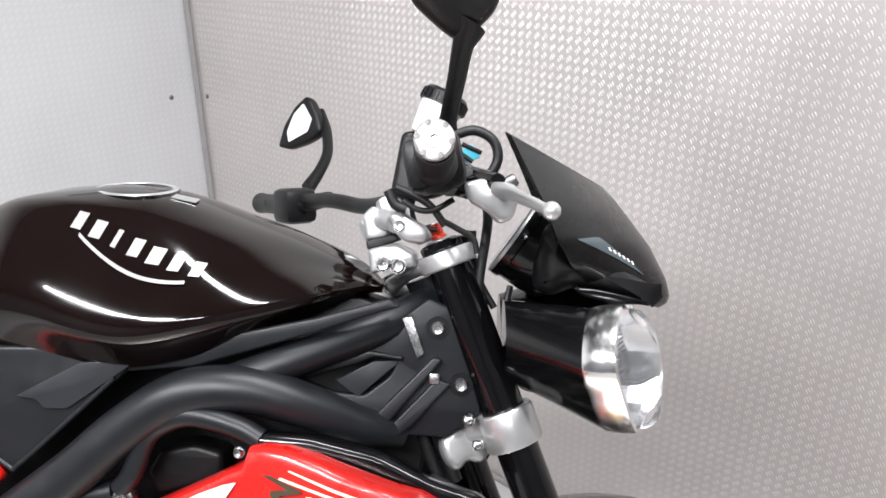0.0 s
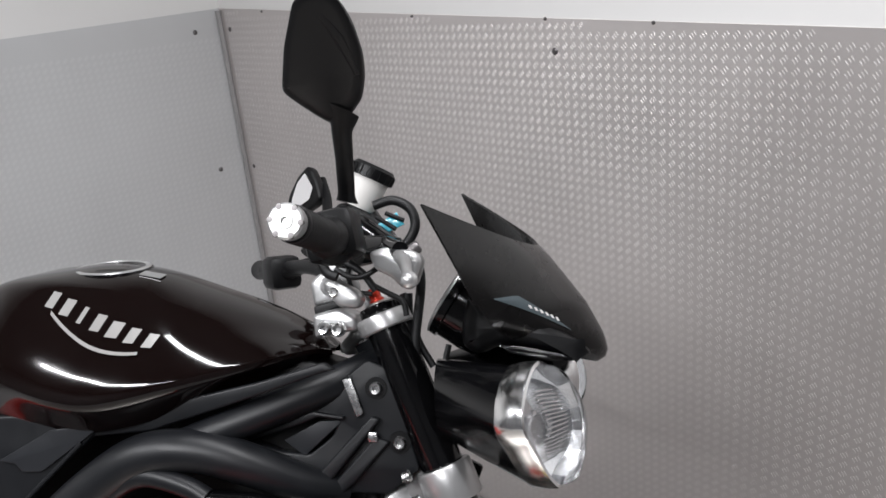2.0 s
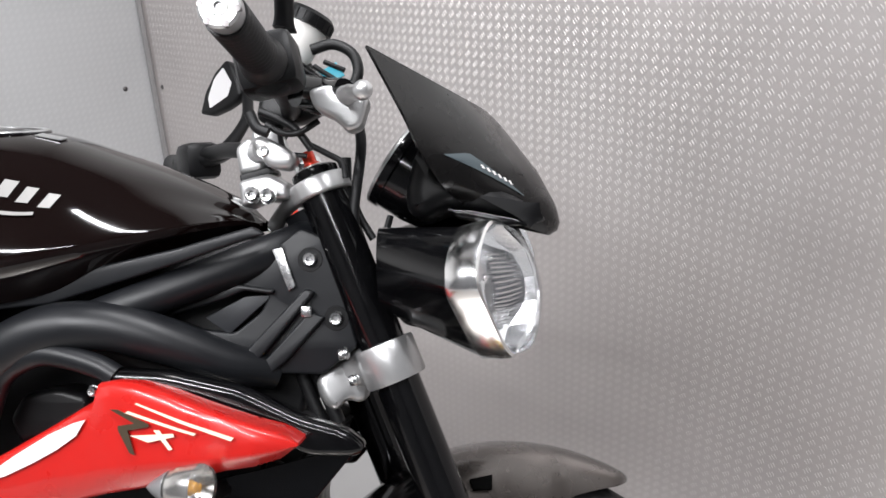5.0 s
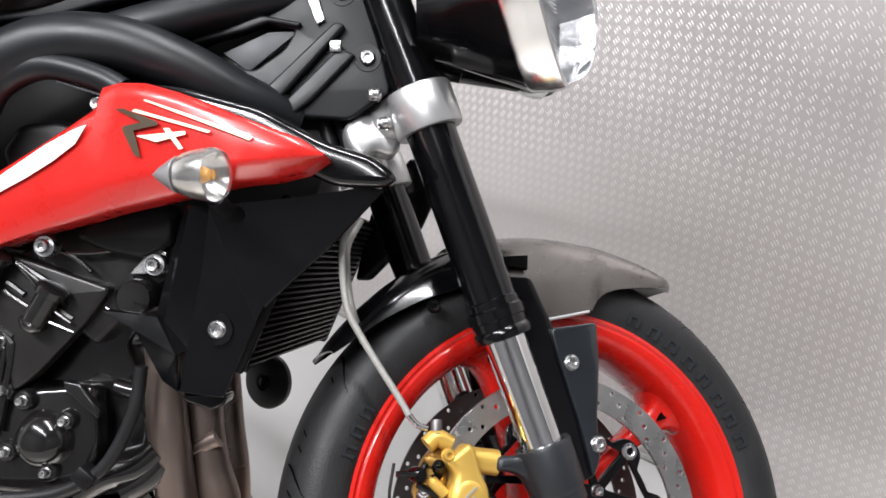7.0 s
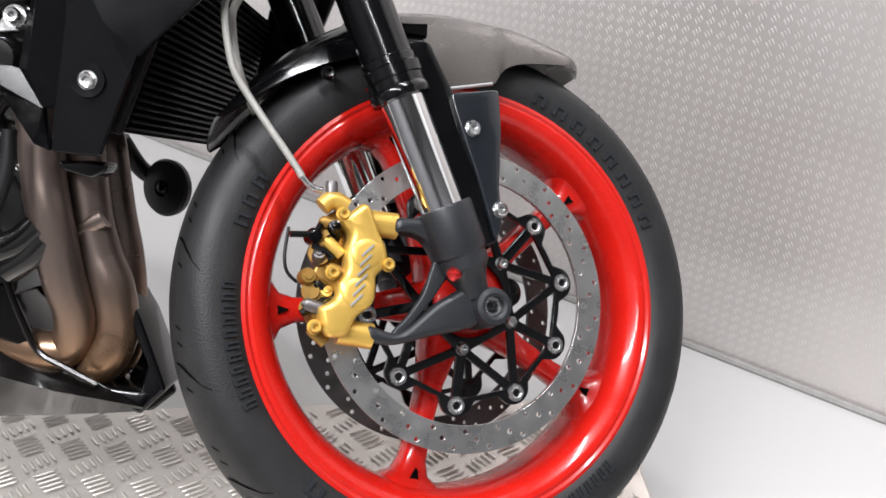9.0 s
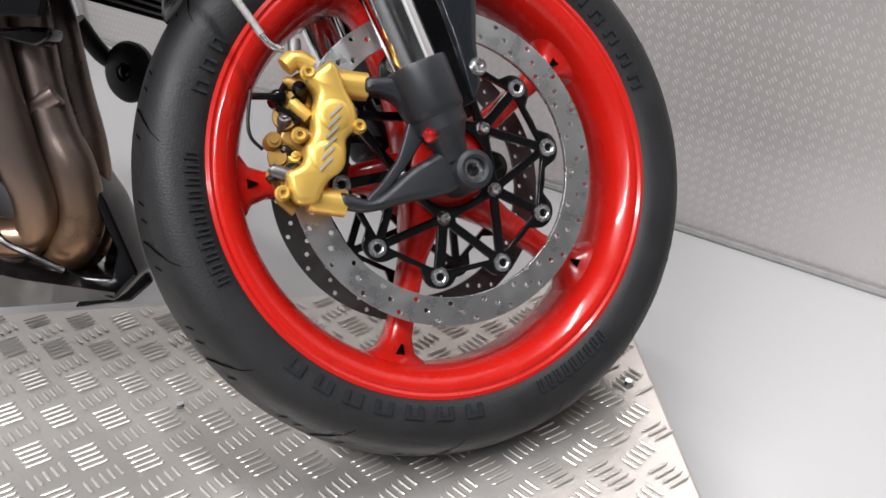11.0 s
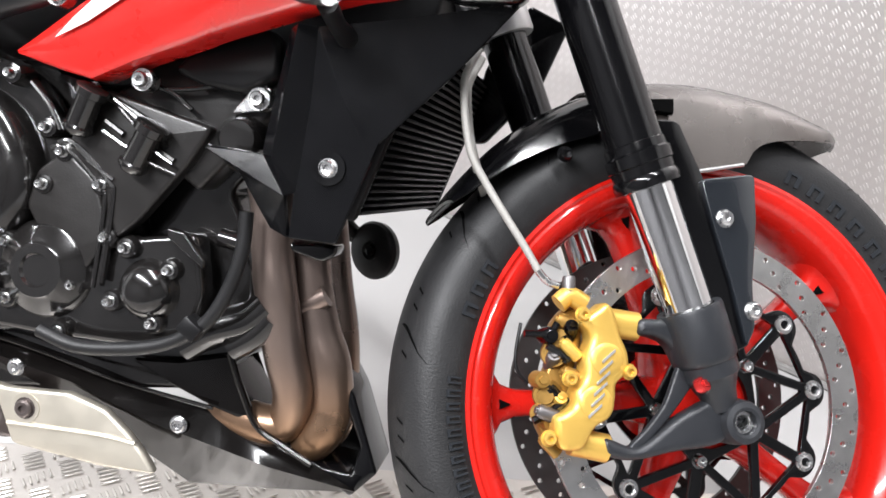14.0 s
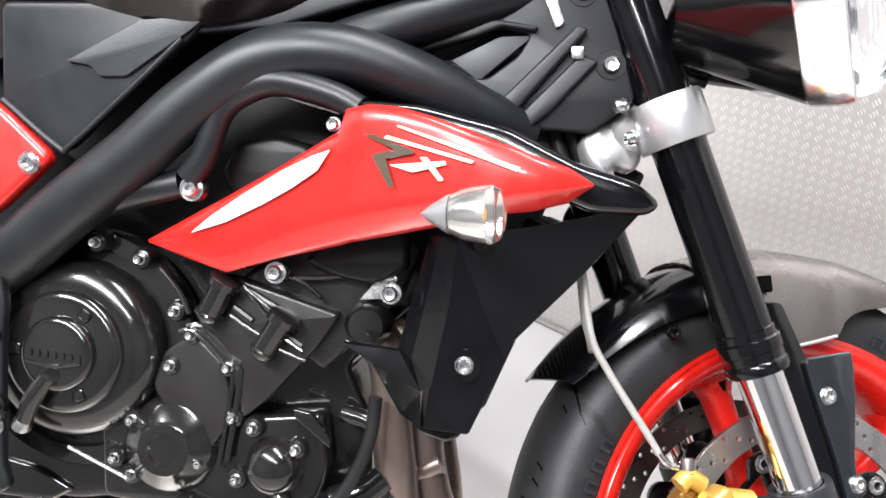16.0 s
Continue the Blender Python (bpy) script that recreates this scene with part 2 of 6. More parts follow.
def plate(outlines, thickness, bevel=0.0, m=Matrix(), round_to=0):
    """A flat plate in the xz plane, its middle at y = 0, from an outer outline and hole outlines; bevel rounds its edges."""
    data = bpy.data.curves.new("outline", "CURVE")
    data.dimensions, data.fill_mode = "2D", "BOTH"
    data.extrude, data.bevel_depth, data.bevel_resolution = max(thickness / 2 - bevel, 0.0001), bevel, 2
    data.offset = -bevel
    for line in outlines:
        pts = line
        if round_to:
            closed = [Vector((x, y, 0)) for x, y in line]
            pts = []
            k = len(closed)
            for i in range(k):
                a, b, c = closed[i - 1], closed[i], closed[(i + 1) % k]
                cut1, cut2 = min(round_to, (a - b).length * 0.45), min(round_to, (c - b).length * 0.45)
                p, q = b + (a - b).normalized() * cut1, b + (c - b).normalized() * cut2
                for s in range(5):
                    t = s / 4
                    w = p * (1 - t) ** 2 + b * 2 * t * (1 - t) + q * t * t
                    pts.append((w.x, w.y))
        sp = data.splines.new("POLY")
        sp.points.add(len(pts) - 1)
        for p, (x, y) in zip(sp.points, pts):
            p.co = (x, y, 0, 1)
        sp.use_cyclic_u = True
    ob = bpy.data.objects.new("outline", data)
    mesh = bpy.data.meshes.new_from_object(ob)
    bm = bmesh.new()
    bm.from_mesh(mesh)
    bpy.data.meshes.remove(mesh)
    bpy.data.objects.remove(ob)
    bpy.data.curves.remove(data)
    bmesh.ops.remove_doubles(bm, verts=bm.verts, dist=1e-6)
    bm.transform(m @ Matrix.Rotation(radians(90), 4, "X"))
    return bm


def grid(rows, close=False):
    """A skin over equal rows of points."""
    bm = bmesh.new()
    vs = [[bm.verts.new(p) for p in r] for r in rows]
    for a, b in zip(vs, vs[1:]):
        n = len(a)
        for i in range(n if close else n - 1):
            bm.faces.new((a[i], a[(i + 1) % n], b[(i + 1) % n], b[i]))
    return bm


def thick(bm, d):
    """Gives a skin a thickness."""
    bmesh.ops.recalc_face_normals(bm, faces=bm.faces)
    bmesh.ops.solidify(bm, geom=bm.faces[:], thickness=d)
    return bm


def at(x, y):
    """Interpolation through (position, value) pairs: at(pairs, position)."""
    xs, vs = [p[0] for p in x], [p[1] for p in x]
    return float(np.interp(y, xs, vs))

# ---------------------------------------------------------------- the room
FLOOR, LOW = -0.008, -0.2
ALONG = Vector((0.7507, -0.6606, 0))
ACROSS = Vector((-0.6606, -0.7507, 0))
CORNER = Vector((-0.765, 2.68, 0))


def wall_pose(origin, along, z):
    """x runs along the wall, y points away from the room, z up."""
    out = along.cross(Vector((0, 0, 1)))
    m = Matrix((along, -out, (0, 0, 1))).transposed().to_4x4()
    return Matrix.Translation((origin.x, origin.y, z)) @ m


def structure(name, bm, material, label, category, smooth=False):
    ob = part(name, bm, material, None, smooth=smooth)
    return tagged(ob, label, category, kind="structure")


def tread_bars(cells, bar, lift):
    """Raised rounded bars; cells: (x, z, direction, stretch) of each bar in the plate's own plane, y is up from the plate."""
    verts, faces = [], []
    length, width = bar
    ring = ((-0.5, 0.0), (-0.36, -0.5), (0.36, -0.5), (0.5, 0.0), (0.36, 0.5), (-0.36, 0.5))
    for x, z, a, stretch in cells:
        c, s = math.cos(a), math.sin(a)
        k = len(verts)
        for size, py in ((1.0, 0.0), (0.34, lift)):
            for u, v in ring:
                px, pz = u * length * stretch * (0.9 if py else 1.0), v * width * size
                verts.append((x + c * px - s * pz, py, z + s * px + c * pz))
        faces += [(k + i, k + (i + 1) % 6, k + 6 + (i + 1) % 6, k + 6 + i) for i in range(6)] + [tuple(k + 6 + i for i in range(6))]
    mesh = bpy.data.meshes.new("tread")
    mesh.from_pydata(verts, [], faces)
    bm = bmesh.new()
    bm.from_mesh(mesh)
    bpy.data.meshes.remove(mesh)
    return bm


def wall_cells(x0, x1, z0, top, slope):
    """Clusters of three slanting bars on a square lattice."""
    cells = []
    px, pz = 0.02035, 0.0195
    for j in range(int((top - z0) / pz)):
        z = z0 + 0.0142 + j * pz
        for i in range(int((x1 - x0) / px)):
            x = x0 + 0.0194 + i * px
            if z > top - 0.012 - slope * x:
                continue
            for k in (-1, 0, 1):
                cells.append((x + k * 0.0041, z + k * 0.0037, radians(-56), 1.0))
    return cells


def panel_wall(name, origin, along, length, top0, top1, label, x0, x1, metal, bar_metal):
    m = wall_pose(origin, along, 0)
    bm = plate([[(0, LOW), (length, LOW), (length, top1), (0, top0)]], 0.03, 0.0, m @ Matrix.Translation((0, 0.015, 0)))
    wall = structure(name, bm, metal, label, "wall")
    bars = tread_bars(wall_cells(x0, x1, LOW, top0, (top0 - top1) / length), (0.0092, 0.0022), 0.00045)
    bars.transform(m @ Matrix.Scale(-1, 4, (0, 1, 0)))
    relief = part("tread_relief", bars, bar_metal, wall, smooth=False)
    relief["kind"] = "stuff"
    up = plate([[(-0.04, top0), (length + 0.04, top1), (length + 0.04, 2.5), (-0.04, 2.5)]], 0.03, 0.0, m @ Matrix.Translation((0, 0.018, 0)))
    structure(name + "_upper", up, PAINT_WALL, "cream white painted wall above the metal panels", "wall")
    return wall


panel_wall("wall_north", CORNER, ALONG, 4.4, 1.197, 1.008, "embossed aluminium tread plate panel covering the lower wall", 0.02, 3.1, PLATE, PLATE_BAR)
panel_wall("wall_west", CORNER + ACROSS * 3.9, -ACROSS, 3.9, 1.12, 1.197, "aluminium tread plate panel on the side wall, coloured paler for lack of light", 1.6, 3.88, PLATE_WEST, PLATE_WEST_BAR)
# unseen walls added to close the room, dark to hold down reflections
for name, o, d, n in (("wall_south", CORNER + ALONG * 4.4 + ACROSS * 3.9, -ALONG, 4.4), ("wall_east", CORNER + ALONG * 4.4, ACROSS, 3.9)):
    structure(name, plate([[(0, LOW), (n, LOW), (n, 2.5), (0, 2.5)]], 0.03, 0.0, wall_pose(o, d, 0) @ Matrix.Translation((0, 0.015, 0))),
              DARK_WALL, "plain unseen closing wall, dark grey to keep reflections dark", "wall")
c = [CORNER + ALONG * a + ACROSS * b for a, b in ((0, 0), (4.4, 0), (4.4, 3.9), (0, 3.9))]
flat = Matrix.Rotation(radians(-90), 4, "X")
# unseen ceiling, likewise kept dark for the reflections
structure("ceiling", plate([[(p.x, p.y) for p in c]], 0.04, 0, Matrix.Translation((0, 0, 2.52)) @ flat), DARK_WALL, "plain unseen ceiling, dark grey to keep reflections dark", "ceiling")
structure("floor", plate([[(p.x, p.y) for p in c]], 0.04, 0, Matrix.Translation((0, 0, LOW - 0.02)) @ flat), FLOOR_PAINT, "smooth pale grey coated floor", "floor")
# sealant bead along the foot of the wall, corner cover strip, panel screws
structure("trim_floor", tube([CORNER + ALONG * 0.02 + ACROSS * 0.006 + Vector((0, 0, LOW + 0.004)), CORNER + ALONG * 4.38 + ACROSS * 0.006 + Vector((0, 0, LOW + 0.004))], 0.008, 8),
          JOINT, "grey sealant bead along the foot of the wall", "trim")
structure("trim_corner", tube([CORNER + ALONG * 0.006 + ACROSS * 0.006 + Vector((0, 0, LOW)), CORNER + ALONG * 0.006 + ACROSS * 0.006 + Vector((0, 0, 1.19))], 0.011, 8),
          mat("grey_corner_strip", (0.33, 0.32, 0.32), 0.5, 0.3), "dull grey strip covering the wall corner", "trim")


def screw(name, origin, along, x, z, r, label):
    bm = lathe([(0.0, 0.004), (r * 0.5, 0.0045), (r, 0.002), (r, 0.0)], Matrix.Translation((0, 0, 0)), 14)
    bm.transform(wall_pose(origin, along, 0) @ Matrix.Translation((x, 0, z)) @ Matrix.Rotation(radians(90), 4, "X"))
    return tagged(part(name, bm, STEEL_DARK, None), label, "screw", "wall panel screws")


STEEL_DARK = mat("dull_screw_steel", (0.16, 0.15, 0.15), 0.4, 0.8)
for x, z in ((1.396, 1.136), (1.65, 1.124), (0.276, 1.18), (0.979, 1.15)):
    screw("wall_clip", CORNER, ALONG, x, z, 0.0036, "small dark clip at the top edge of the wall panel")
for x, z in ((1.418, 1.072), (0.056, 1.13), (0.05, 0.674), (2.3, 0.9)):
    screw("wall_screw", CORNER, ALONG, x, z, 0.0075, "dark steel screw holding the wall panel")
for x, z in ((3.804, 1.132), (3.80, 0.68)):
    screw("wall_screw", CORNER + ACROSS * 3.9, -ACROSS, x, z, 0.0075, "dark steel screw holding the side wall panel")
jb = part("junction_box", box(0.16, 0.06, 0.12, bevel=0.008), mat("grey_box_plastic", (0.42, 0.43, 0.42), 0.5), None,
          m=wall_pose(CORNER + ACROSS * 3.9, -ACROSS, 0) @ Matrix.Translation((3.5, -0.03, 1.385)))
tagged(jb, "small grey plastic junction box on the white wall", "junction box")

# ---- the raised platform
PX0, PX1, PY0, PY1 = -1.7, 0.514, -0.6, 0.922
pf = tagged(part("platform", box(PX1 - PX0, PY1 - PY0, FLOOR - LOW - 0.004, Matrix.Translation(((PX0 + PX1) / 2, (PY0 + PY1) / 2, (FLOOR + LOW - 0.004) / 2 + 0.002)), 0.004), FLOOR_PLATE, None, smooth=False),
            "low platform topped with worn aluminium tread plate", "platform", kind="structure")


def platform_cells():
    """Sets of five bars, turned crosswise from set to set like a chequerboard."""
    cells = []
    for j in range(-4, 16):
        for i in range(-26, 20):
            for half, bar_turn, row_turn in ((0.0, -48, 40), (0.5, 26, -49)):
                x = -0.2268 + (i + half) * 0.0600 - (j + half) * 0.009
                y = 0.8735 - (i + half) * 0.0080 - (j + half) * 0.056
                for k in range(-2, 3):
                    px = x + k * 0.0083 * math.cos(radians(row_turn))
                    py = y + k * 0.0083 * math.sin(radians(row_turn))
                    if PX0 + 0.3 < px < PX1 - 0.012 and 0.1 < py < PY1 - 0.012:
                        cells.append((px, py, radians(bar_turn), 0.80 if half == 0 else 1.06))
    return cells


bars = tread_bars(platform_cells(), (0.0262, 0.0036), 0.0009)
bars.transform(Matrix.Translation((0, 0, FLOOR)) @ Matrix(((1, 0, 0, 0), (0, 0, 1, 0), (0, 1, 0, 0), (0, 0, 0, 1))))
relief = part("tread_relief", bars, FLOOR_BAR, pf, smooth=False)
relief["kind"] = "stuff"
for x, y in ((-0.026, 0.725), (0.484, 0.715), (-0.46, 0.76)):
    s = part("platform_screw", lathe([(0, 0.003), (0.004, 0.0032), (0.006, 0.001), (0.0065, 0)], Matrix.Translation((x, y, FLOOR)), 14), CHROME, None)
    tagged(s, "small shiny screw in the tread plate platform", "screw", "platform screws")

# ---------------------------------------------------------------- the motorcycle
# body frame: x ahead, y to the bike's left, z up along the leaning bike; origin in the middle of the front wheel
WHEEL = Vector((0.2654, 0.7881, 0.2352))
LEAN_BODY = radians(23)
BODY = Matrix.Translation(WHEEL) @ Matrix.Rotation(-LEAN_BODY, 4, "X")
# steered frame: x ahead in the wheel's plane, y to its left, z up in the wheel's plane
STEER = Matrix.Translation(WHEEL) @ Matrix.Rotation(radians(21.4), 4, "Z") @ Matrix.Rotation(radians(-33.5), 4, "X")
bike = tagged(new("motorcycle"), "black naked motorcycle with red wheel and gold brake caliper, leaning over", "motorcycle")
bike.location = (WHEEL.x, WHEEL.y - 0.14, FLOOR)


def bike_part(name, bm, material, frame_m, label="", parent=None, smooth=True):
    """A part of the bike, given in the body frame or the steered frame."""
    holder = parent or bike
    ob = part(name, bm, material, holder, label, frame_m, smooth)
    if parent is None:
        ob.matrix_parent_inverse = Matrix.Translation(bike.location).inverted()
    return ob


def body(name, bm, material, label="", parent=None, smooth=True):
    return bike_part(name, bm, material, BODY, label, parent, smooth)


def steer(name, bm, material, label="", parent=None, smooth=True):
    return bike_part(name, bm, material, STEER, label, parent, smooth)


def bolt_mesh(r, m, h=0.006):
    """A socket-head bolt whose head points along z."""
    return lathe([(0, h * 0.35), (r * 0.42, h * 0.35), (r * 0.46, h * 0.95), (r * 0.8, h), (r, h * 0.7), (r, 0), (r * 1.25, 0), (r * 1.25, -0.001), (r * 0.9, -0.004)], m, 16)


RIGHT = Matrix.Rotation(radians(90), 4, "X")       # z axis turned to the bike's right


def right_at(x, y, z):
    return Matrix.Translation((x, y, z)) @ RIGHT


# ---- front wheel
AXIS = Matrix.Rotation(radians(90), 4, "X")         # lathe axis along the axle
rim_line = [(0.226, -0.054), (0.2275, -0.0515), (0.2275, -0.048), (0.214, -0.046), (0.206, -0.036), (0.199, -0.018), (0.199, 0.018), (0.206, 0.036),
            (0.214, 0.046), (0.2275, 0.048), (0.2275, 0.0515), (0.226, 0.054), (0.2225, 0.0545), (0.2200, 0.0525), (0.2180, 0.0525), (0.2165, 0.0535), (0.2125, 0.0530), (0.205, 0.048), (0.198, 0.038), (0.194, 0.02),
            (0.1935, 0.0), (0.194, -0.02), (0.198, -0.038), (0.205, -0.048), (0.2085, -0.0505), (0.2125, -0.0540), (0.2150, -0.0545), (0.2168, -0.0525), (0.2188, -0.0525), (0.2205, -0.0555), (0.2235, -0.0560)]
wheel = steer("front_wheel", lathe(rim_line, AXIS, 112, True), RED_RIM, "glossy red cast alloy front wheel")
CROWN = [(-0.0595, 0.252), (-0.0580, 0.262), (-0.052, 0.2715), (-0.041, 0.279), (-0.026, 0.2845), (-0.010, 0.2875), (0, 0.288), (0.010, 0.2875), (0.026, 0.2845), (0.041, 0.279), (0.052, 0.2715), (0.0580, 0.262), (0.0595, 0.252)]
tyre_line = [(0.2262, -0.0535), (0.238, -0.0580)] + [(r, y) for y, r in CROWN] + [(0.238, 0.0580), (0.2262, 0.0535), (0.221, 0.047), (0.221, -0.047)]
tyre = steer("tyre", lathe(tyre_line, AXIS, 128, True), TYRE, "black sports tyre with sparse curved grooves", wheel)


def tyre_surface(angle, s, lift=0.0):
    """A point of the tyre's skin; s runs across the tread in metres from the crown."""
    y = s
    r = at(CROWN, y) + lift
    return Vector((r * math.cos(angle), y, r * math.sin(angle)))


# the tyre stands flat on the plate
for v in tyre.data.vertices:
    v.co.z = max(v.co.z, FLOOR)

# grooves are not cut: near-black strips on the skin paint their shade
grooves = bmesh.new()
for i in range(30):
    for side in (-1, 1):
        a0 = 2 * math.pi * (i + (0.5 if side > 0 else 0)) / 30
        long_cut = [(a0 + side * 0.0 + 0.115 * (k / 8) ** 2, side * (0.018 + 0.039 * k / 8), 0.0017 * math.sin(math.pi * min(1, k / 8 * 1.05 + 0.05)) + 0.0004) for k in range(9)]
        nick = [(a0 + 0.085 + 0.02 * k / 3, side * (0.030 + 0.010 * k / 3), 0.0012) for k in range(4)]
        for line in ((long_cut, nick) if i % 2 else (nick, [(a + 0.055, w, h) for a, w, h in nick])):
            for (a1, s1, w1), (a2, s2, w2) in zip(line, line[1:]):
                grooves.faces.new([grooves.verts.new(tyre_surface(a, w, 0.0007)) for a, w in ((a1 - w1 / 0.28, s1), (a1 + w1 / 0.28, s1), (a2 + w2 / 0.28, s2), (a2 - w2 / 0.28, s2))])
steer("groove_shade", grooves, RECESS_BLACK, "curved tread grooves, their shade drawn as near-black strips", wheel, False)["kind"] = "stuff"


side_line = [(0.2268, -0.0545), (0.2285, -0.0566), (0.2310, -0.0580), (0.2380, -0.0592), (0.2455, -0.0602), (0.2475, -0.0616), (0.2500, -0.0618), (0.2515, -0.0606), (0.2530, -0.0597), (0.2550, -0.0590)]
steer("sidewall", lathe(side_line, AXIS, 128), RUBBER_SIDE, "smoother dark tyre sidewall", wheel)


def sidewall_bars(a0, a1, count, r0, r1):
    """Raised blocks on the sidewall in place of moulded writing."""
    bm = bmesh.new()
    step = (a1 - a0) / count
    for i in range(count):
        a = a0 + (i + 0.2) * step
        for f0, f1, g0, g1 in ((0.0, 0.15, 0, 1), (0.15, 0.42, 0.78, 1), (0.42, 0.57, 0, 1)):
            vs = []
            for lift in (-0.0006, 0.0010):
                for aa, f in ((a + f0 * step, g0), (a + f1 * step, g0), (a + f1 * step, g1), (a + f0 * step, g1)):
                    r = r0 + (r1 - r0) * f
                    y = -at([(0.2285, 0.0566), (0.2310, 0.0580), (0.2380, 0.0592), (0.2455, 0.0602)], r) - lift
                    vs.append(bm.verts.new((r * math.cos(aa), y, r * math.sin(aa))))
            for f in ((4, 5, 6, 7), (0, 1, 5, 4), (1, 2, 6, 5), (2, 3, 7, 6), (3, 0, 4, 7)):
                bm.faces.new([vs[k] for k in f])
    return bm


marks = joined(*[sidewall_bars(a0, a1, n, 0.2315, 0.2445) for a0, a1, n in ((1.02, 0.12, 8), (3.72, 4.62, 7), (2.66, 2.40, 3), (2.86, 3.38, 11), (4.85, 5.25, 9))])
steer("sidewall_mark", marks, RUBBER_LETTER, "raised block marks on the sidewall", wheel, False)["kind"] = "stuff"
steer("hub", lathe([(0.0, -0.062), (0.030, -0.062), (0.042, -0.055), (0.045, -0.045), (0.034, -0.03), (0.031, 0.0), (0.034, 0.03), (0.045, 0.045), (0.042, 0.055), (0.030, 0.062), (0, 0.062)], AXIS, 40),
      RED_RIM, "red wheel hub", wheel)
for i in range(5):
    a = radians(-117 + 72 * i)
    rows = []
    for r, w, d in ((0.028, 0.026, 0.034), (0.05, 0.020, 0.030), (0.09, 0.0125, 0.022), (0.14, 0.0115, 0.018), (0.17, 0.0135, 0.019), (0.184, 0.019, 0.022), (0.1925, 0.034, 0.027), (0.197, 0.046, 0.03)):
        rows.append([(r, w * math.copysign(abs(math.cos(q)) ** 0.6, math.cos(q)), d * math.copysign(abs(math.sin(q)) ** 0.6, math.sin(q))) for q in [2 * math.pi * k / 16 for k in range(16)]])
    turn = Matrix.Rotation(-a, 4, "Y") @ Matrix(((1, 0, 0, 0), (0, 0, 1, 0), (0, 1, 0, 0), (0, 0, 0, 1)))
    bm = grid(rows, True)
    bm.transform(turn)
    steer("spoke", bm, RED_RIM, "red tapered spoke", wheel)
    # flat near-black plate paints the shade inside the pocket
    pocket = plate([[(0.176, 0.0), (0.189, -0.0055), (0.190, 0.0055)]], 0.003, 0.0, Matrix.Rotation(-a, 4, "Y") @ Matrix.Translation((0, -0.0225, 0)), 0.002)
    steer("spoke_pocket", pocket, RECESS_BLACK, "cast pocket in the spoke foot, its shade painted near-black", wheel, False)

# ---- brake discs
for side, y in (("right", -0.0605), ("left", 0.0605)):
    holes = [circle(0.155, n=128), circle(0.1275, n=96)]
    for k in range(24):
        for r, o in ((0.1335, 0.0), (0.1415, 0.33), (0.1495, 0.66)):
            a = 2 * math.pi * (k + o) / 24
            holes.append(circle(0.0026, r * math.cos(a), r * math.sin(a), 8))
    # the left disc's shade is put into its colour
    disc = steer("brake_disc", plate(holes, 0.005, 0.0004, Matrix.Translation((0, y, 0))), DISC if y < 0 else DISC_SHADED, "drilled steel brake disc with a worn brushed band" if y < 0 else "drilled steel brake disc, its shaded inner face coloured dark", smooth=False)
    outline = []
    for i in range(180):
        q = 2 * math.pi * i / 180
        near = abs(((math.degrees(q) + 3 + 18) % 36) - 18)
        outline.append(((0.1035 + 0.0165 * max(0.0, 1 - (near / 9.5) ** 2) ** 0.5) * math.cos(q), (0.1035 + 0.0165 * max(0.0, 1 - (near / 9.5) ** 2) ** 0.5) * math.sin(q)))
    cuts = [outline, circle(0.040, n=36)]

    def polar(r, deg):
        return (r * math.cos(radians(deg)), r * math.sin(radians(deg)))
    for k in range(5):
        bolt, bolt2 = Vector((*polar(0.052, 32 + 72 * k), 0)), Vector((*polar(0.052, 104 + 72 * k), 0))
        b0, b1, b2 = (Vector((*polar(0.1075, d + 72 * k), 0)) for d in (-3, 33, 69))
        for corners, d in (((bolt, b0, b1), 0.0043), ((bolt, b1, b2), 0.0043), ((bolt, b2, bolt2), 0.0046)):
            mid = (corners[0] + corners[1] + corners[2]) / 3
            per = sum((corners[i] - corners[i - 1]).length for i in range(3))
            area = abs((corners[1] - corners[0]).cross(corners[2] - corners[0]).z) / 2
            shrink = 1 - d * per / (2 * area)
            cuts.append([((mid + (c - mid) * shrink).x, (mid + (c - mid) * shrink).y) for c in corners])
    carrier = plate(cuts, 0.006, 0.0006, Matrix(), 0.0028)
    carrier.transform(Matrix.Translation((0, y, 0)))
    steer("disc_carrier", carrier, GLOSS_PLASTIC, "black anodised disc carrier", disc)
    out = -1 if y < 0 else 1
    for k in range(10):
        a = radians(-3 + 36 * k)
        bm = lathe([(0.0032, -0.002), (0.0042, 0.0052), (0.0055, 0.0058), (0.0062, 0.0046), (0.0085, 0.0046), (0.0092, 0.0036), (0.0092, 0.0)], Matrix.Translation((0.1085 * math.cos(a), y, 0.1085 * math.sin(a))) @ (RIGHT if out < 0 else RIGHT.inverted()), 18)
        steer("bobbin", bm, STEEL, "bright steel floating disc button", disc)
    for k in range(5):
        a = radians(-40 + 72 * k)
        steer("disc_bolt", bolt_mesh(0.0058, Matrix.Translation((0.052 * math.cos(a), y + out * 0.003, 0.052 * math.sin(a))) @ (RIGHT if out < 0 else RIGHT.inverted()), 0.006), STEEL, "bright disc bolt", disc)

# ---- fork
F0, F1 = Vector((-0.010, -0.105, 0.0)), Vector((-0.128, -0.138, 0.66))


def fork_at(g, left=False):
    """A point of a fork leg's centre line at height g."""
    p = F0 + (F1 - F0) * (g / 0.66)
    return p + Vector((0, 0.21, 0)) if left else p


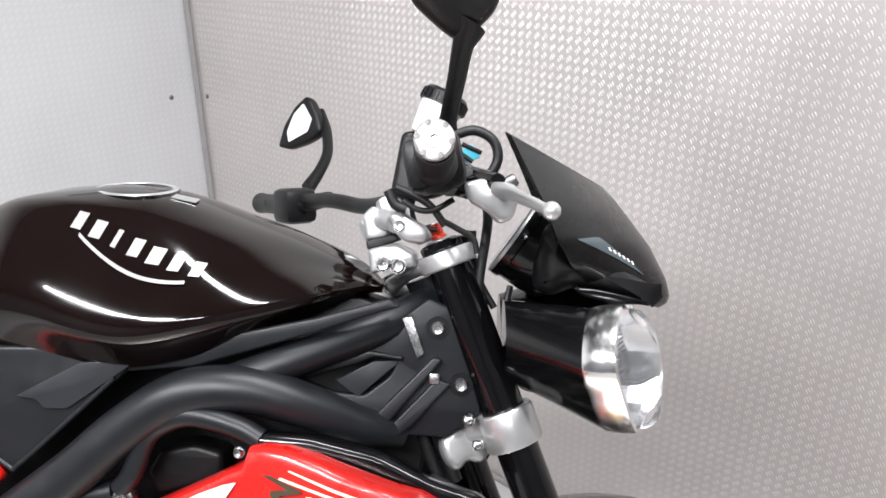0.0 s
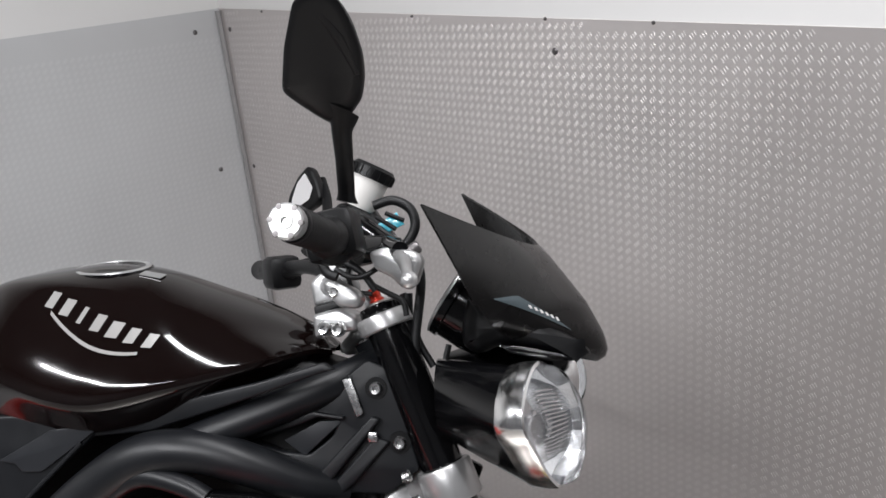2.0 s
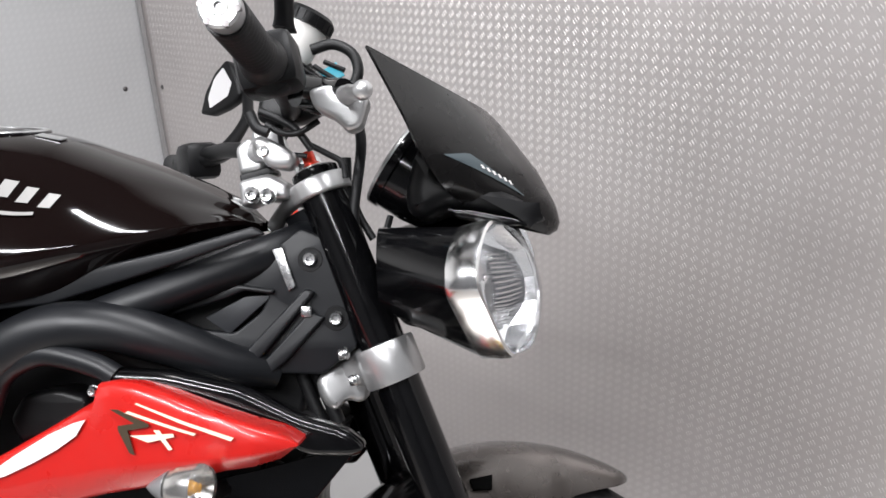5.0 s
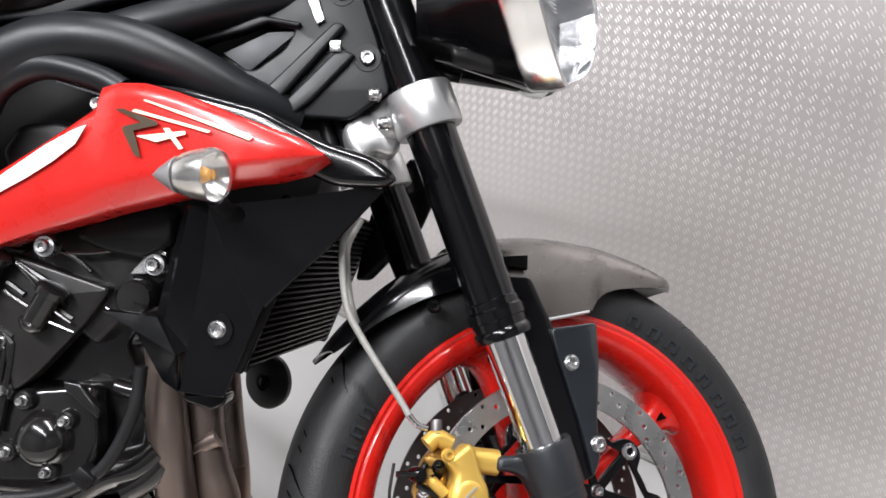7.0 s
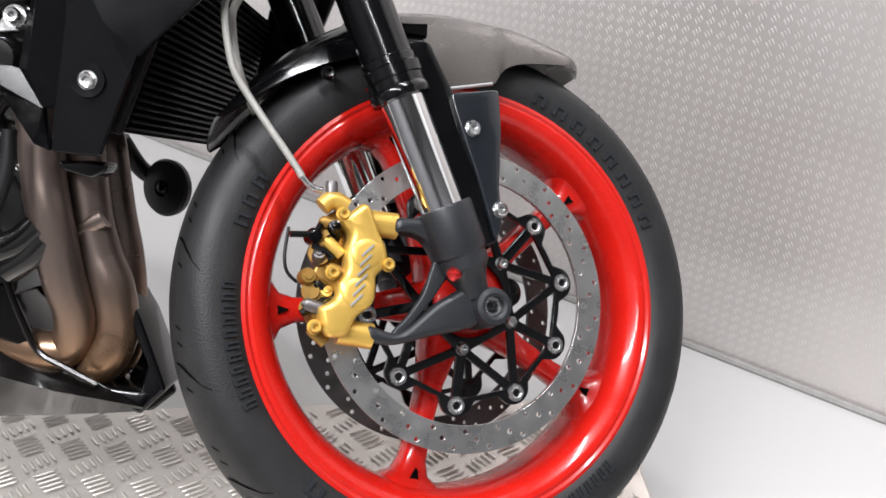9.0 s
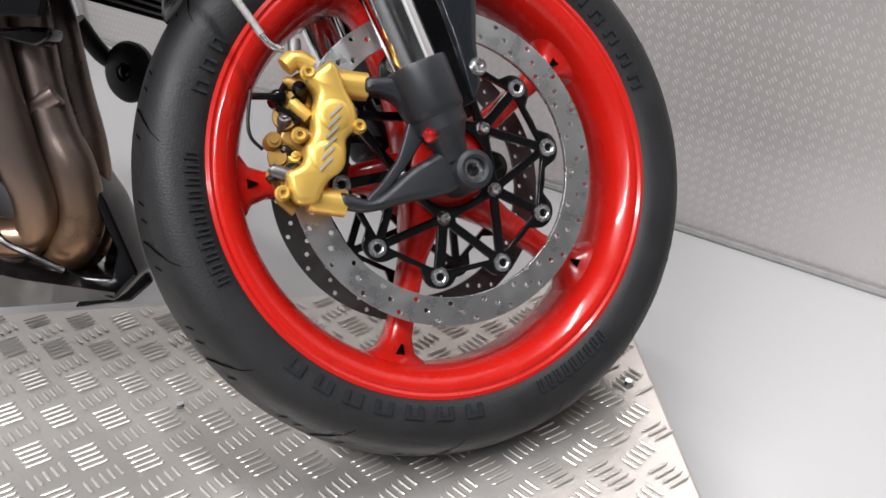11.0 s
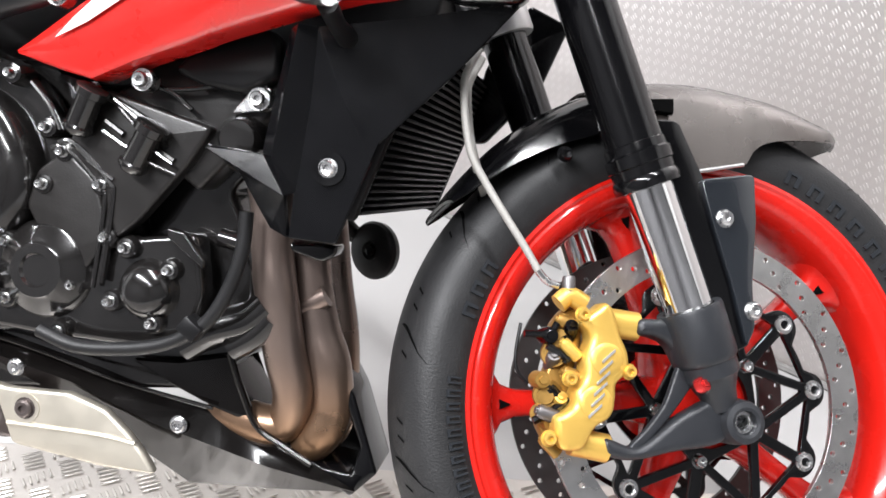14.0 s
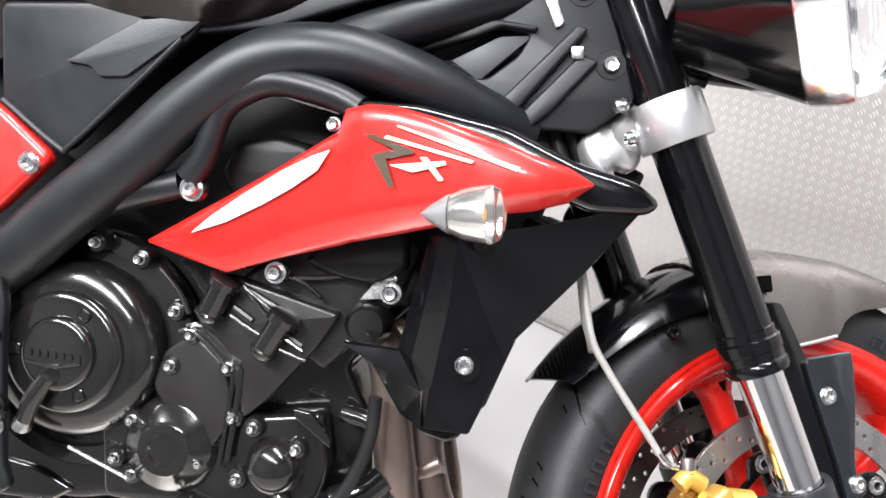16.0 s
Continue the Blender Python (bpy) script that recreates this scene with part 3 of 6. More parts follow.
for left in (False, True):
    def leg(g0, g1):
        return toward(fork_at(g0, left), fork_at(g1, left))

    def span(g0, g1):
        return (fork_at(g1, left) - fork_at(g0, left)).length
    h = span(0.205, 0.655)
    fork = steer("fork_leg", lathe([(0.0, 0), (0.0255, 0), (0.0255, h * 0.46), (0.0262, h * 0.47), (0.0262, h), (0, h)], leg(0.205, 0.655), 36), GLOSS_PLASTIC, "gloss black upper fork tube")
    steer("slider", lathe([(0.0, 0), (0.0213, 0), (0.0213, span(0.05, 0.215)), (0, span(0.05, 0.215))], leg(0.05, 0.215), 36), CHROME, "polished chrome fork slider", fork)
    steer("dust_seal", lathe([(0.0222, 0), (0.0285, 0.001), (0.0295, 0.006), (0.0285, 0.011), (0.0275, 0.012), (0.0275, 0.02), (0.029, 0.021), (0.029, 0.031), (0.027, 0.033), (0.0268, 0.04), (0.0255, 0.041)], leg(0.198, 0.3), 36), GLOSS_PLASTIC, "stepped black dust seal", fork)
    lug = lathe([(0.0, -0.004), (0.0135, -0.003), (0.0165, 0.012), (0.0215, 0.024), (0.0250, 0.028), (0.0252, 0.040), (0.0272, 0.042), (0.0280, 0.046), (0.0288, 0.086), (0.0278, 0.089), (0.0222, 0.088)], leg(0.004, 0.2), 36)
    s = 1 if left else -1
    boss = lathe([(0.0, 0.002), (0.0098, 0.002), (0.0102, 0.0215), (0.0130, 0.0225), (0.0175, 0.0210), (0.0188, 0.017), (0.0200, 0.004), (0.0210, -0.03), (0, -0.03)], Matrix.Translation((0.0, s * 0.100, -0.012)) @ (RIGHT.inverted() if left else RIGHT), 36)
    steer("axle_casting", joined(lug, boss), LUG, "grey cast fork foot round the axle", fork)
    steer("axle_end", lathe([(0.0056, 0.003), (0.0058, 0.0150), (0.0066, 0.0165), (0.0094, 0.0165), (0.0100, 0.014)], Matrix.Translation((0.0, s * 0.1, -0.012)) @ (RIGHT.inverted() if left else RIGHT), 24), STEEL, "hollow steel axle end", fork)
upper_arm = [(-0.076, 0.09), (-0.056, 0.085), (-0.033, 0.084), (-0.026, 0.051), (-0.041, 0.034), (-0.051, 0.064), (-0.066, 0.073), (-0.08, 0.075)]
lower_arm = [(-0.124, -0.001), (-0.099, -0.017), (-0.086, -0.014), (-0.055, 0.002), (-0.026, 0.011), (-0.005, 0.011), (-0.003, -0.012), (-0.017, -0.027), (-0.035, -0.028), (-0.064, -0.026), (-0.09, -0.027), (-0.106, -0.026), (-0.127, -0.017)]
web = [(-0.043, 0.047), (-0.024, 0.050), (-0.034, 0.026), (-0.06, 0.003), (-0.082, -0.013), (-0.099, -0.021), (-0.103, -0.015), (-0.084, -0.004), (-0.063, 0.014)]
bracket = joined(plate([upper_arm], 0.026, 0.006, Matrix.Translation((0, -0.103, 0)), 0.008), plate([lower_arm], 0.018, 0.006, Matrix.Translation((0, -0.104, 0)), 0.008),
                 plate([web], 0.0075, 0.002, Matrix.Translation((0, -0.105, 0)), 0.008))
steer("caliper_bracket", bracket, LUG, "grey cast arms holding the caliper")
steer("reflector_screw", lathe([(0, 0.006), (0.003, 0.006), (0.0034, 0.004), (0.0062, 0.004), (0.0068, 0.002), (0.0068, -0.003), (0, -0.003)], Matrix.Translation((-0.034, -0.122, 0.026)) @ Matrix.Rotation(radians(70), 4, "X") @ Matrix.Rotation(radians(25), 4, "Y"), 16),
      mat("red_anodised", (0.5, 0.03, 0.03), 0.25, 0.7), "small red anodised screw")

# ---- brake caliper
shape = [(-0.129, 0.096), (-0.115, 0.102), (-0.104, 0.108), (-0.098, 0.102), (-0.096, 0.077), (-0.092, 0.064), (-0.093, 0.050), (-0.100, 0.043), (-0.108, 0.039), (-0.110, 0.026), (-0.119, 0.013), (-0.133, 0.007),
         (-0.146, -0.009), (-0.163, -0.006), (-0.167, 0.006), (-0.165, 0.023), (-0.155, 0.024), (-0.147, 0.028), (-0.144, 0.040), (-0.134, 0.048), (-0.131, 0.064), (-0.121, 0.082)]
caliper = steer("brake_caliper", plate([shape], 0.028, 0.006, Matrix.Translation((0, -0.107, 0)), 0.005), GOLD, "satin gold four-piston brake caliper")
for x, y in [(-0.1125, 0.060), (-0.1285, 0.027)]:
    steer("piston_boss", lathe([(0, 0.0034), (0.0090, 0.0033), (0.0130, 0.0026), (0.0156, 0.0010), (0.0168, -0.0016), (0.0170, -0.006)], right_at(x, -0.119, y), 40), GOLD, "round gold piston boss", caliper)
(p0, p1) = [(-0.1105, 0.064), (-0.1345, 0.014)]
for k in range(6):
    t = (k + 0.2) / 6
    x, z = p0[0] + (p1[0] - p0[0]) * t, p0[1] + (p1[1] - p0[1]) * t
    bm = plate([[(-0.0078, -0.0018), (0.0070, 0.0010), (0.0078, 0.0030), (-0.0070, 0.0004)]], 0.0010, 0, Matrix.Translation((x, -0.1230, z)) @ Matrix.Rotation(radians(-20), 4, "Y"))
    steer("caliper_mark", bm, SILVER, "silver bar mark on the caliper", caliper, False)
(a, b, c2, d2) = [(-0.099, 0.09), (-0.073, 0.082), (-0.149, -0.002), (-0.119, -0.014)]
steer("caliper_mount", tube([(a[0], -0.1, a[1]), (b[0], -0.1, b[1])], 0.0125, 24), GOLD, "gold caliper mounting boss", caliper)
steer("caliper_mount", tube([(c2[0], -0.1, c2[1]), (d2[0], -0.1, d2[1])], 0.012, 24), GOLD, "gold caliper mounting boss", caliper)
back = [(-0.116, 0.107), (-0.131, 0.107), (-0.144, 0.096), (-0.151, 0.078), (-0.151, 0.066), (-0.16, 0.053), (-0.161, 0.038), (-0.172, 0.025), (-0.172, 0.014), (-0.166, -0.005), (-0.153, -0.004), (-0.138, 0.023), (-0.136, 0.048), (-0.122, 0.075)]
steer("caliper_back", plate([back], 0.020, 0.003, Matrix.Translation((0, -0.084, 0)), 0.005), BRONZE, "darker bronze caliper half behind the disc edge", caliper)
for n, (x, z) in enumerate([(-0.14, 0.098), (-0.152, 0.087), (-0.141, 0.078), (-0.151, 0.069), (-0.144, 0.054), (-0.166, 0.052), (-0.158, 0.042), (-0.152, 0.034), (-0.172, 0.027), (-0.163, 0.015), (-0.172, 0.003), (-0.133, 0.091)]):
    size = (0.006, 0.0075, 0.0055, 0.0065)[n % 4]
    bm = lathe([(0, 0.005), (size * 0.45, 0.005), (size * 0.5, 0.003), (size * 0.85, 0.003), (size, 0.0), (size, -0.016), (0, -0.016)], Matrix.Translation((x, -0.100 - 0.003 * (n % 3), z)) @ Matrix.Rotation(radians((-60, 90, -35, 60)[n % 4]), 4, ("Y", "X", "Y", "X")[n % 4]), 16)
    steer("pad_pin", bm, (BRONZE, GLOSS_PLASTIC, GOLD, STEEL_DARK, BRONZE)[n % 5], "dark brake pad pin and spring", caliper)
for line, r in (([(-0.14, 0.085), (-0.136, 0.072), (-0.144, 0.062)], 0.0028), ([(-0.156, 0.079), (-0.146, 0.071), (-0.14, 0.063)], 0.0032), ([(-0.179, 0.02), (-0.16, 0.026), (-0.146, 0.032)], 0.0036), ([(-0.174, 0.092), (-0.153, 0.089), (-0.144, 0.096)], 0.0030)):
    steer("pad_spring", tube([(x, -0.104, z) for x, z in line], r, 8), GLOSS_PLASTIC, "dark brake pad spring", caliper)
for x, z in [(-0.146, 0.05), (-0.172, 0.006), (-0.125, 0.1), (-0.094, 0.047)]:
    steer("caliper_bolt", bolt_mesh(0.0055, right_at(x, -0.117, z), 0.006), GOLD, "caliper bolt", caliper)
hose_pts = [(-0.17, 0.101), (-0.179, 0.076), (-0.18, 0.061), (-0.173, 0.049)]
steer("sensor_wire", tube([(x, -0.085, z) for x, z in hose_pts], 0.0016, 8), PLASTIC, "thin black wire", caliper)

for x, z, r in ((-0.144, 0.071, 0.0125), (-0.157, 0.038, 0.0125), (-0.135, 0.086, 0.0085), (-0.166, 0.024, 0.0085)):
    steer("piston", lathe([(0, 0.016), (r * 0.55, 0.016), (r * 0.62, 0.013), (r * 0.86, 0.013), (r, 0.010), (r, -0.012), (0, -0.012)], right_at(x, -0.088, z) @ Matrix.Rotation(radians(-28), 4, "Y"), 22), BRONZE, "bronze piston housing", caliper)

# ---- brake hose with its banjo fitting
hp = [(-0.135, 0.127), (-0.144, 0.132), (-0.151, 0.143), (-0.159, 0.164), (-0.171, 0.192), (-0.184, 0.224), (-0.192, 0.248), (-0.193, 0.272), (-0.19, 0.303)]
hq = [(-0.185, 0.248), (-0.189, 0.295), (-0.182, 0.324), (-0.167, 0.343)]
hose = [(x, -0.098, z) for x, z in hp] + [(hq[2][0], -0.085, hq[2][1]), (hq[3][0] + 0.004, -0.075, hq[3][1] + 0.006)]
hose_ob = steer("brake_hose", tube(hose[2:], 0.0034, 12), BRAID, "grey braided brake hose")
steer("banjo", tube(hose[:4], 0.0032, 12), STEEL, "steel banjo pipe", hose_ob)
steer("banjo_bolt", lathe([(0, 0.009), (0.0050, 0.009), (0.0058, 0.007), (0.0058, -0.003), (0.0078, -0.004), (0.0078, -0.011), (0, -0.011)], Matrix.Translation((hose[0][0] + 0.008, -0.1, hose[0][2] - 0.002)) @ Matrix.Rotation(radians(12), 4, "Y"), 18), STEEL_DARK, "steel banjo bolt", hose_ob)
(t0, t1, t2) = [(-0.139, 0.112), (-0.128, 0.117), (-0.116, 0.108)]
steer("fluid_inlet", tube([(x, -0.1, z) for x, z in (t0, t1, t2)], 0.0085, 16), GOLD, "gold fluid inlet boss", caliper)
hose2 = [(x + 0.010, y + 0.03, z + 0.002) for x, y, z in hose[6:]]
steer("brake_hose", tube([(hose2[0][0] + 0.015, hose2[0][1] + 0.04, hose2[0][2] - 0.03)] + hose2, 0.0042, 12), BRAID, "grey braided brake hose")

# ---- front mudguard
def guard_rows(a0, a1, n, half, crown, drop, flare=0.0):
    rows = []
    for i in range(n + 1):
        t = i / n
        a = a0 + (a1 - a0) * t
        rr = crown(t)
        hw = half(t)
        row = []
        for k in range(13):
            q = -1 + k / 6
            y = hw * math.sin(q * math.pi / 2)
            r = rr - drop(t) * (abs(q) ** 2.4)
            row.append((r * math.cos(a), y, r * math.sin(a)))
        rows.append(row)
    return rows


front = guard_rows(radians(100), radians(46.8), 40, lambda t: (0.092 - 0.026 * t ** 1.5) * (1 - max(0.0, (t - 0.86) / 0.14) ** 2.5 * 0.62), lambda t: 0.320 - 0.008 * t, lambda t: at([(0, 0.096), (0.28, 0.106), (0.50, 0.095), (0.55, 0.089), (0.575, 0.076), (0.61, 0.066), (0.67, 0.057), (0.76, 0.046), (0.87, 0.031), (0.95, 0.016), (1, 0.006)], t))
guard = steer("front_mudguard", thick(grid(front), 0.0025), GRAPHITE, "graphite grey satin front mudguard")
rear = guard_rows(radians(134), radians(99), 14, lambda t: 0.070 + 0.004 * t, lambda t: 0.306 + 0.010 * t, lambda t: 0.006 + 0.046 * t ** 0.8)
steer("mudguard_rear", thick(grid(rear), 0.0025), GLOSS_PLASTIC, "gloss black rear half of the mudguard", guard)
for s in (-1, 1):
    steer("mudguard_stay", plate([[(-0.025, 0.261), (-0.02, 0.214), (-0.016, 0.157), (-0.002, 0.089), (0.008, 0.045), (0.028, 0.05), (0.027, 0.105), (0.021, 0.163), (0.013, 0.205), (0, 0.257)]], 0.012, 0.002, Matrix.Translation((0, s * 0.100, 0)), 0.006), GLOSS_PLASTIC, "gloss black curved mudguard stay", guard)
    steer("mudguard_leg", plate([[(0.008, 0.201), (0.061, 0.199), (0.054, 0.158), (0.038, 0.102), (0.032, 0.063), (0.02, 0.048), (0.018, 0.105), (0.01, 0.172)]], 0.010, 0.002, Matrix.Translation((0, s * 0.106, 0)), 0.006), LEG_GREY, "glossy dark blue grey mudguard leg", guard)
for x, z in [(0.023, 0.163), (0.033, 0.079)]:
    steer("mudguard_bolt", bolt_mesh(0.0068, right_at(x, -0.1115, z), 0.005), STEEL, "bright mudguard bolt", guard)
for x, z in [(-0.099, 0.245)]:
    steer("mudguard_bolt", bolt_mesh(0.006, right_at(x, -0.074, z), 0.006), GLOSS_PLASTIC, "black bolt", guard)
# near-black sheet paints the shaded depth of the slot
slot = grid([[(-0.016, -0.0795, 0.2838), (0.0126, -0.0780, 0.2817)], [(-0.0154, -0.0846, 0.2722), (0.006, -0.0848, 0.2667)]])
steer("mudguard_slot", thick(slot, 0.004), RECESS_BLACK, "slot in the mudguard, its shaded depth painted black", guard)
# thin silver tube paints the highlight along the guard's lower edge
steer("mudguard_edge_glint", tube([(0.0167, -0.0895, 0.2114), (0.042, -0.0870, 0.2120), (0.0694, -0.0832, 0.2130)], 0.0018, 8), SILVER, "highlight on the mudguard's lower edge, drawn as a silver line", guard)

# ---- fork clamps
low = lathe([(0.0262, 0), (0.0335, 0), (0.0350, 0.003), (0.0350, 0.041), (0.0335, 0.044), (0.0262, 0.044)], toward(fork_at(0.415), fork_at(0.6)), 36)
add_mesh(low, lathe([(0.0262, 0), (0.0335, 0), (0.0350, 0.003), (0.0350, 0.041), (0.0335, 0.044), (0.0262, 0.044)], toward(fork_at(0.415, True), fork_at(0.6, True)), 36))
mid = fork_at(0.44) + Vector((-0.03, 0.105, 0))
for p in (fork_at(0.44) + Vector((-0.012, 0.012, 0)), fork_at(0.44, True) + Vector((-0.012, -0.012, 0))):
    add_mesh(low, tube([p, (p + mid) / 2 + Vector((-0.022, 0, 0)), mid + Vector((-0.012, 0, 0))], [0.026, 0.024, 0.028], 16))
add_mesh(low, plate([[(-0.167, 0.437), (-0.149, 0.448), (-0.119, 0.450), (-0.110, 0.432), (-0.110, 0.409), (-0.122, 0.399), (-0.138, 0.408), (-0.152, 0.397), (-0.161, 0.404), (-0.167, 0.419)]], 0.026, 0.008, Matrix.Translation((0, -0.094, 0)), 0.010))
clampl = steer("lower_fork_clamp", low, SILVER, "silver cast lower fork clamp")
for g in (0.425, 0.455):
    p = fork_at(g) + Vector((-0.045, -0.006, 0))
    steer("pinch_bolt", bolt_mesh(0.006, Matrix.Translation(p) @ Matrix.Rotation(radians(-90), 4, "Y"), 0.008), STEEL, "pinch bolt", clampl)
top = lathe([(0.0262, 0), (0.0328, 0), (0.0345, 0.002), (0.0345, 0.017), (0.0330, 0.020), (0.0275, 0.0205)], toward(fork_at(0.633), fork_at(0.9)), 36)
add_mesh(top, lathe([(0.0262, 0), (0.0328, 0), (0.0345, 0.002), (0.0345, 0.017), (0.0330, 0.020), (0.0275, 0.0205)], toward(fork_at(0.633, True), fork_at(0.9, True)), 36))
mt = fork_at(0.636) + Vector((-0.045, 0.105, 0.0))
for p in (fork_at(0.645), fork_at(0.645, True)):
    add_mesh(top, tube([p + Vector((-0.012, 0.0, 0.0)), (p + mt) / 2 + Vector((-0.012, 0, 0)), mt], [0.010, 0.009, 0.010], 14, flat=1.2))
clampt = steer("upper_fork_clamp", top, SILVER, "silver cast upper fork clamp")
for left in (False, True):
    steer("fork_cap", lathe([(0.0255, 0), (0.0268, 0.002), (0.0268, 0.010), (0.0245, 0.012), (0.0, 0.012)], toward(fork_at(0.653, left), fork_at(0.9, left)), 32), GLOSS_PLASTIC, "black fork cap ring", clampt)
    steer("fork_adjuster", lathe([(0.0095, 0), (0.0095, 0.004), (0.0075, 0.006), (0.0075, 0.017), (0.006, 0.019), (0, 0.019)], toward(fork_at(0.668, left), fork_at(0.9, left)), 18),
          mat("red_adjuster", (0.75, 0.05, 0.02), 0.3, 0.3), "red fork adjuster knob", clampt)

    steer("fork_cap_top", lathe([(0.0, 0.003), (0.016, 0.003), (0.0195, 0.001), (0.0195, -0.003)], toward(fork_at(0.6655, left), fork_at(0.9, left)), 28), SILVER, "silver fork top nut", clampt)

# ---- handlebar, in the steered frame
R_END, L_END = Vector((-0.232, -0.473, 0.689)), Vector((-0.271, 0.352, 0.861))
MIDBAR = Vector((-0.150, -0.03, 0.745))
inward = (Vector((-0.142, -0.20, 0.722)) - R_END).normalized()
bar_pts = [R_END + inward * 0.12, Vector((-0.150, -0.20, 0.722)), Vector((-0.145, -0.12, 0.735)), MIDBAR, Vector((-0.165, 0.06, 0.765)), Vector((-0.20, 0.14, 0.80)), Vector((-0.262, 0.30, 0.845))]
bar = steer("handlebar", tube(bar_pts, 0.0115, 14), PLASTIC, "black tubular handlebar")
R_END += inward * 0.014
to_mid = toward(R_END, R_END + inward)
grip = [(0.0, 0.004), (0.0165, 0.004)]
for k in range(13):
    grip += [(0.0172, 0.008 + k * 0.0075), (0.0160, 0.0105 + k * 0.0075), (0.0160, 0.0125 + k * 0.0075), (0.0172, 0.0150 + k * 0.0075)]
grip += [(0.021, 0.112), (0.0215, 0.120), (0.016, 0.121)]
steer("grip", lathe(grip, to_mid, 32), RUBBER, "ribbed black rubber throttle grip", bar)
steer("bar_end", lathe([(0.0, -0.0125), (0.0030, -0.0125), (0.0034, -0.0155), (0.0065, -0.0155), (0.0072, -0.0145), (0.0138, -0.0145), (0.0158, -0.0125), (0.0158, -0.003), (0.0145, 0.003), (0.0145, 0.006)], to_mid, 40), SILVER, "machined aluminium bar end weight", bar)
for k in range(6):
    a = radians(60 * k + 20)
    steer("bar_end_notch", lathe([(0, -0.0140), (0.0026, -0.0138), (0.0030, -0.010), (0.0, -0.010)], to_mid @ Matrix.Translation((0.0132 * math.cos(a), 0.0132 * math.sin(a), -0.0010)), 12), STEEL_DARK, "dark scalloped notch", bar)
left_in = (Vector((-0.222, 0.18, 0.803)) - L_END).normalized()
steer("grip", lathe([(0, 0), (0.015, 0.0), (0.018, 0.004), (0.0165, 0.012), (0.0165, 0.11), (0.019, 0.115), (0.012, 0.12)], toward(L_END, L_END + left_in), 24), RUBBER, "black rubber grip", bar)
sw = toward(L_END + left_in * 0.12, L_END + left_in * 0.3)
steer("switch_block", box(0.056, 0.056, 0.062, sw @ Matrix.Translation((0, 0, 0.02)), 0.012), PLASTIC, "black left switch block", bar)
steer("switch_button", box(0.014, 0.012, 0.010, sw @ Matrix.Translation((0.004, -0.022, 0.006)), 0.003), mat("red_button", (0.6, 0.06, 0.04), 0.35), "red switch button", bar)
steer("lever_perch", tube([L_END + left_in * 0.16, L_END + left_in * 0.2 + Vector((0.03, 0, 0.01)), L_END + left_in * 0.06 + Vector((0.055, 0, -0.005))], [0.014, 0.011, 0.005], 10), PLASTIC, "black clutch lever and perch", bar)
rsw = toward(R_END + inward * 0.125, R_END + inward * 0.3)
steer("switch_block", box(0.056, 0.052, 0.050, rsw @ Matrix.Translation((0.0, 0.004, 0.022)), 0.010), PLASTIC, "black right switch block", bar)
steer("throttle_housing", lathe([(0.019, 0), (0.026, 0.004), (0.0275, 0.012), (0.026, 0.024), (0.0, 0.026)], rsw, 28), PLASTIC, "round black throttle housing", bar)
steer("lever_body", tube([R_END + inward * 0.19 + Vector((0.012, 0, -0.01)), R_END + inward * 0.20 + Vector((0.04, 0, -0.012)), R_END + inward * 0.16 + Vector((0.062, 0, -0.022))], [0.016, 0.015, 0.010], 14), GLOSS_PLASTIC, "black brake master cylinder", bar)
for k in range(2):
    steer("riser_clamp", box(0.036, 0.026, 0.05, Matrix.Translation((MIDBAR.x - 0.012, MIDBAR.y - 0.055 + 0.11 * k, MIDBAR.z - 0.028)) @ Matrix.Rotation(radians(-12), 4, "Y"), 0.008), SILVER, "silver handlebar riser", bar)

# ---- parts round the headstock seen over the tank, in the body frame
arm_line = [(-0.261, 0.691), (-0.246, 0.682), (-0.229, 0.673), (-0.222, 0.662), (-0.231, 0.650), (-0.254, 0.654), (-0.266, 0.668), (-0.274, 0.685)]
riser = body("handlebar_riser", plate([arm_line], 0.030, 0.007, Matrix.Translation((0, -0.100, 0)), 0.008), SILVER, "silver handlebar riser on the top clamp")
body("riser_block", plate([[(-0.309, 0.686), (-0.296, 0.699), (-0.281, 0.692), (-0.272, 0.671), (-0.277, 0.659), (-0.305, 0.655)]], 0.034, 0.006, Matrix.Translation((0, -0.030, 0)), 0.006), SILVER, "silver cast handlebar clamp block", riser)
body("riser_bridge", tube([(-0.290, -0.02, 0.678), (-0.277, -0.055, 0.682), (-0.262, -0.095, 0.676)], [0.015, 0.014, 0.013], 14), SILVER, "silver bridge of the riser", riser)
body("riser_collar", plate([[(-0.304, 0.655), (-0.266, 0.664), (-0.262, 0.656), (-0.302, 0.644)]], 0.040, 0.002, Matrix.Translation((0, -0.030, 0)), 0.003), RUBBER, "black rubber collar under the riser", riser)
body("riser_base", plate([[(-0.299, 0.645), (-0.263, 0.653), (-0.240, 0.640), (-0.242, 0.622), (-0.277, 0.622), (-0.296, 0.614)]], 0.060, 0.006, Matrix.Translation((0, -0.045, 0)), 0.006), SILVER, "silver cast foot of the riser", riser)
(n0, n1) = [(-0.279, 0.628), (-0.262, 0.626)]
for x, z in (n0, n1):
    body("riser_bolt", bolt_mesh(0.008, right_at(x, -0.085, z), 0.010), STEEL, "bright riser bolt", riser)
body("riser_bolt", bolt_mesh(0.006, right_at(-0.258, -0.114, 0.672), 0.004), STEEL, "bright clamp bolt", riser)
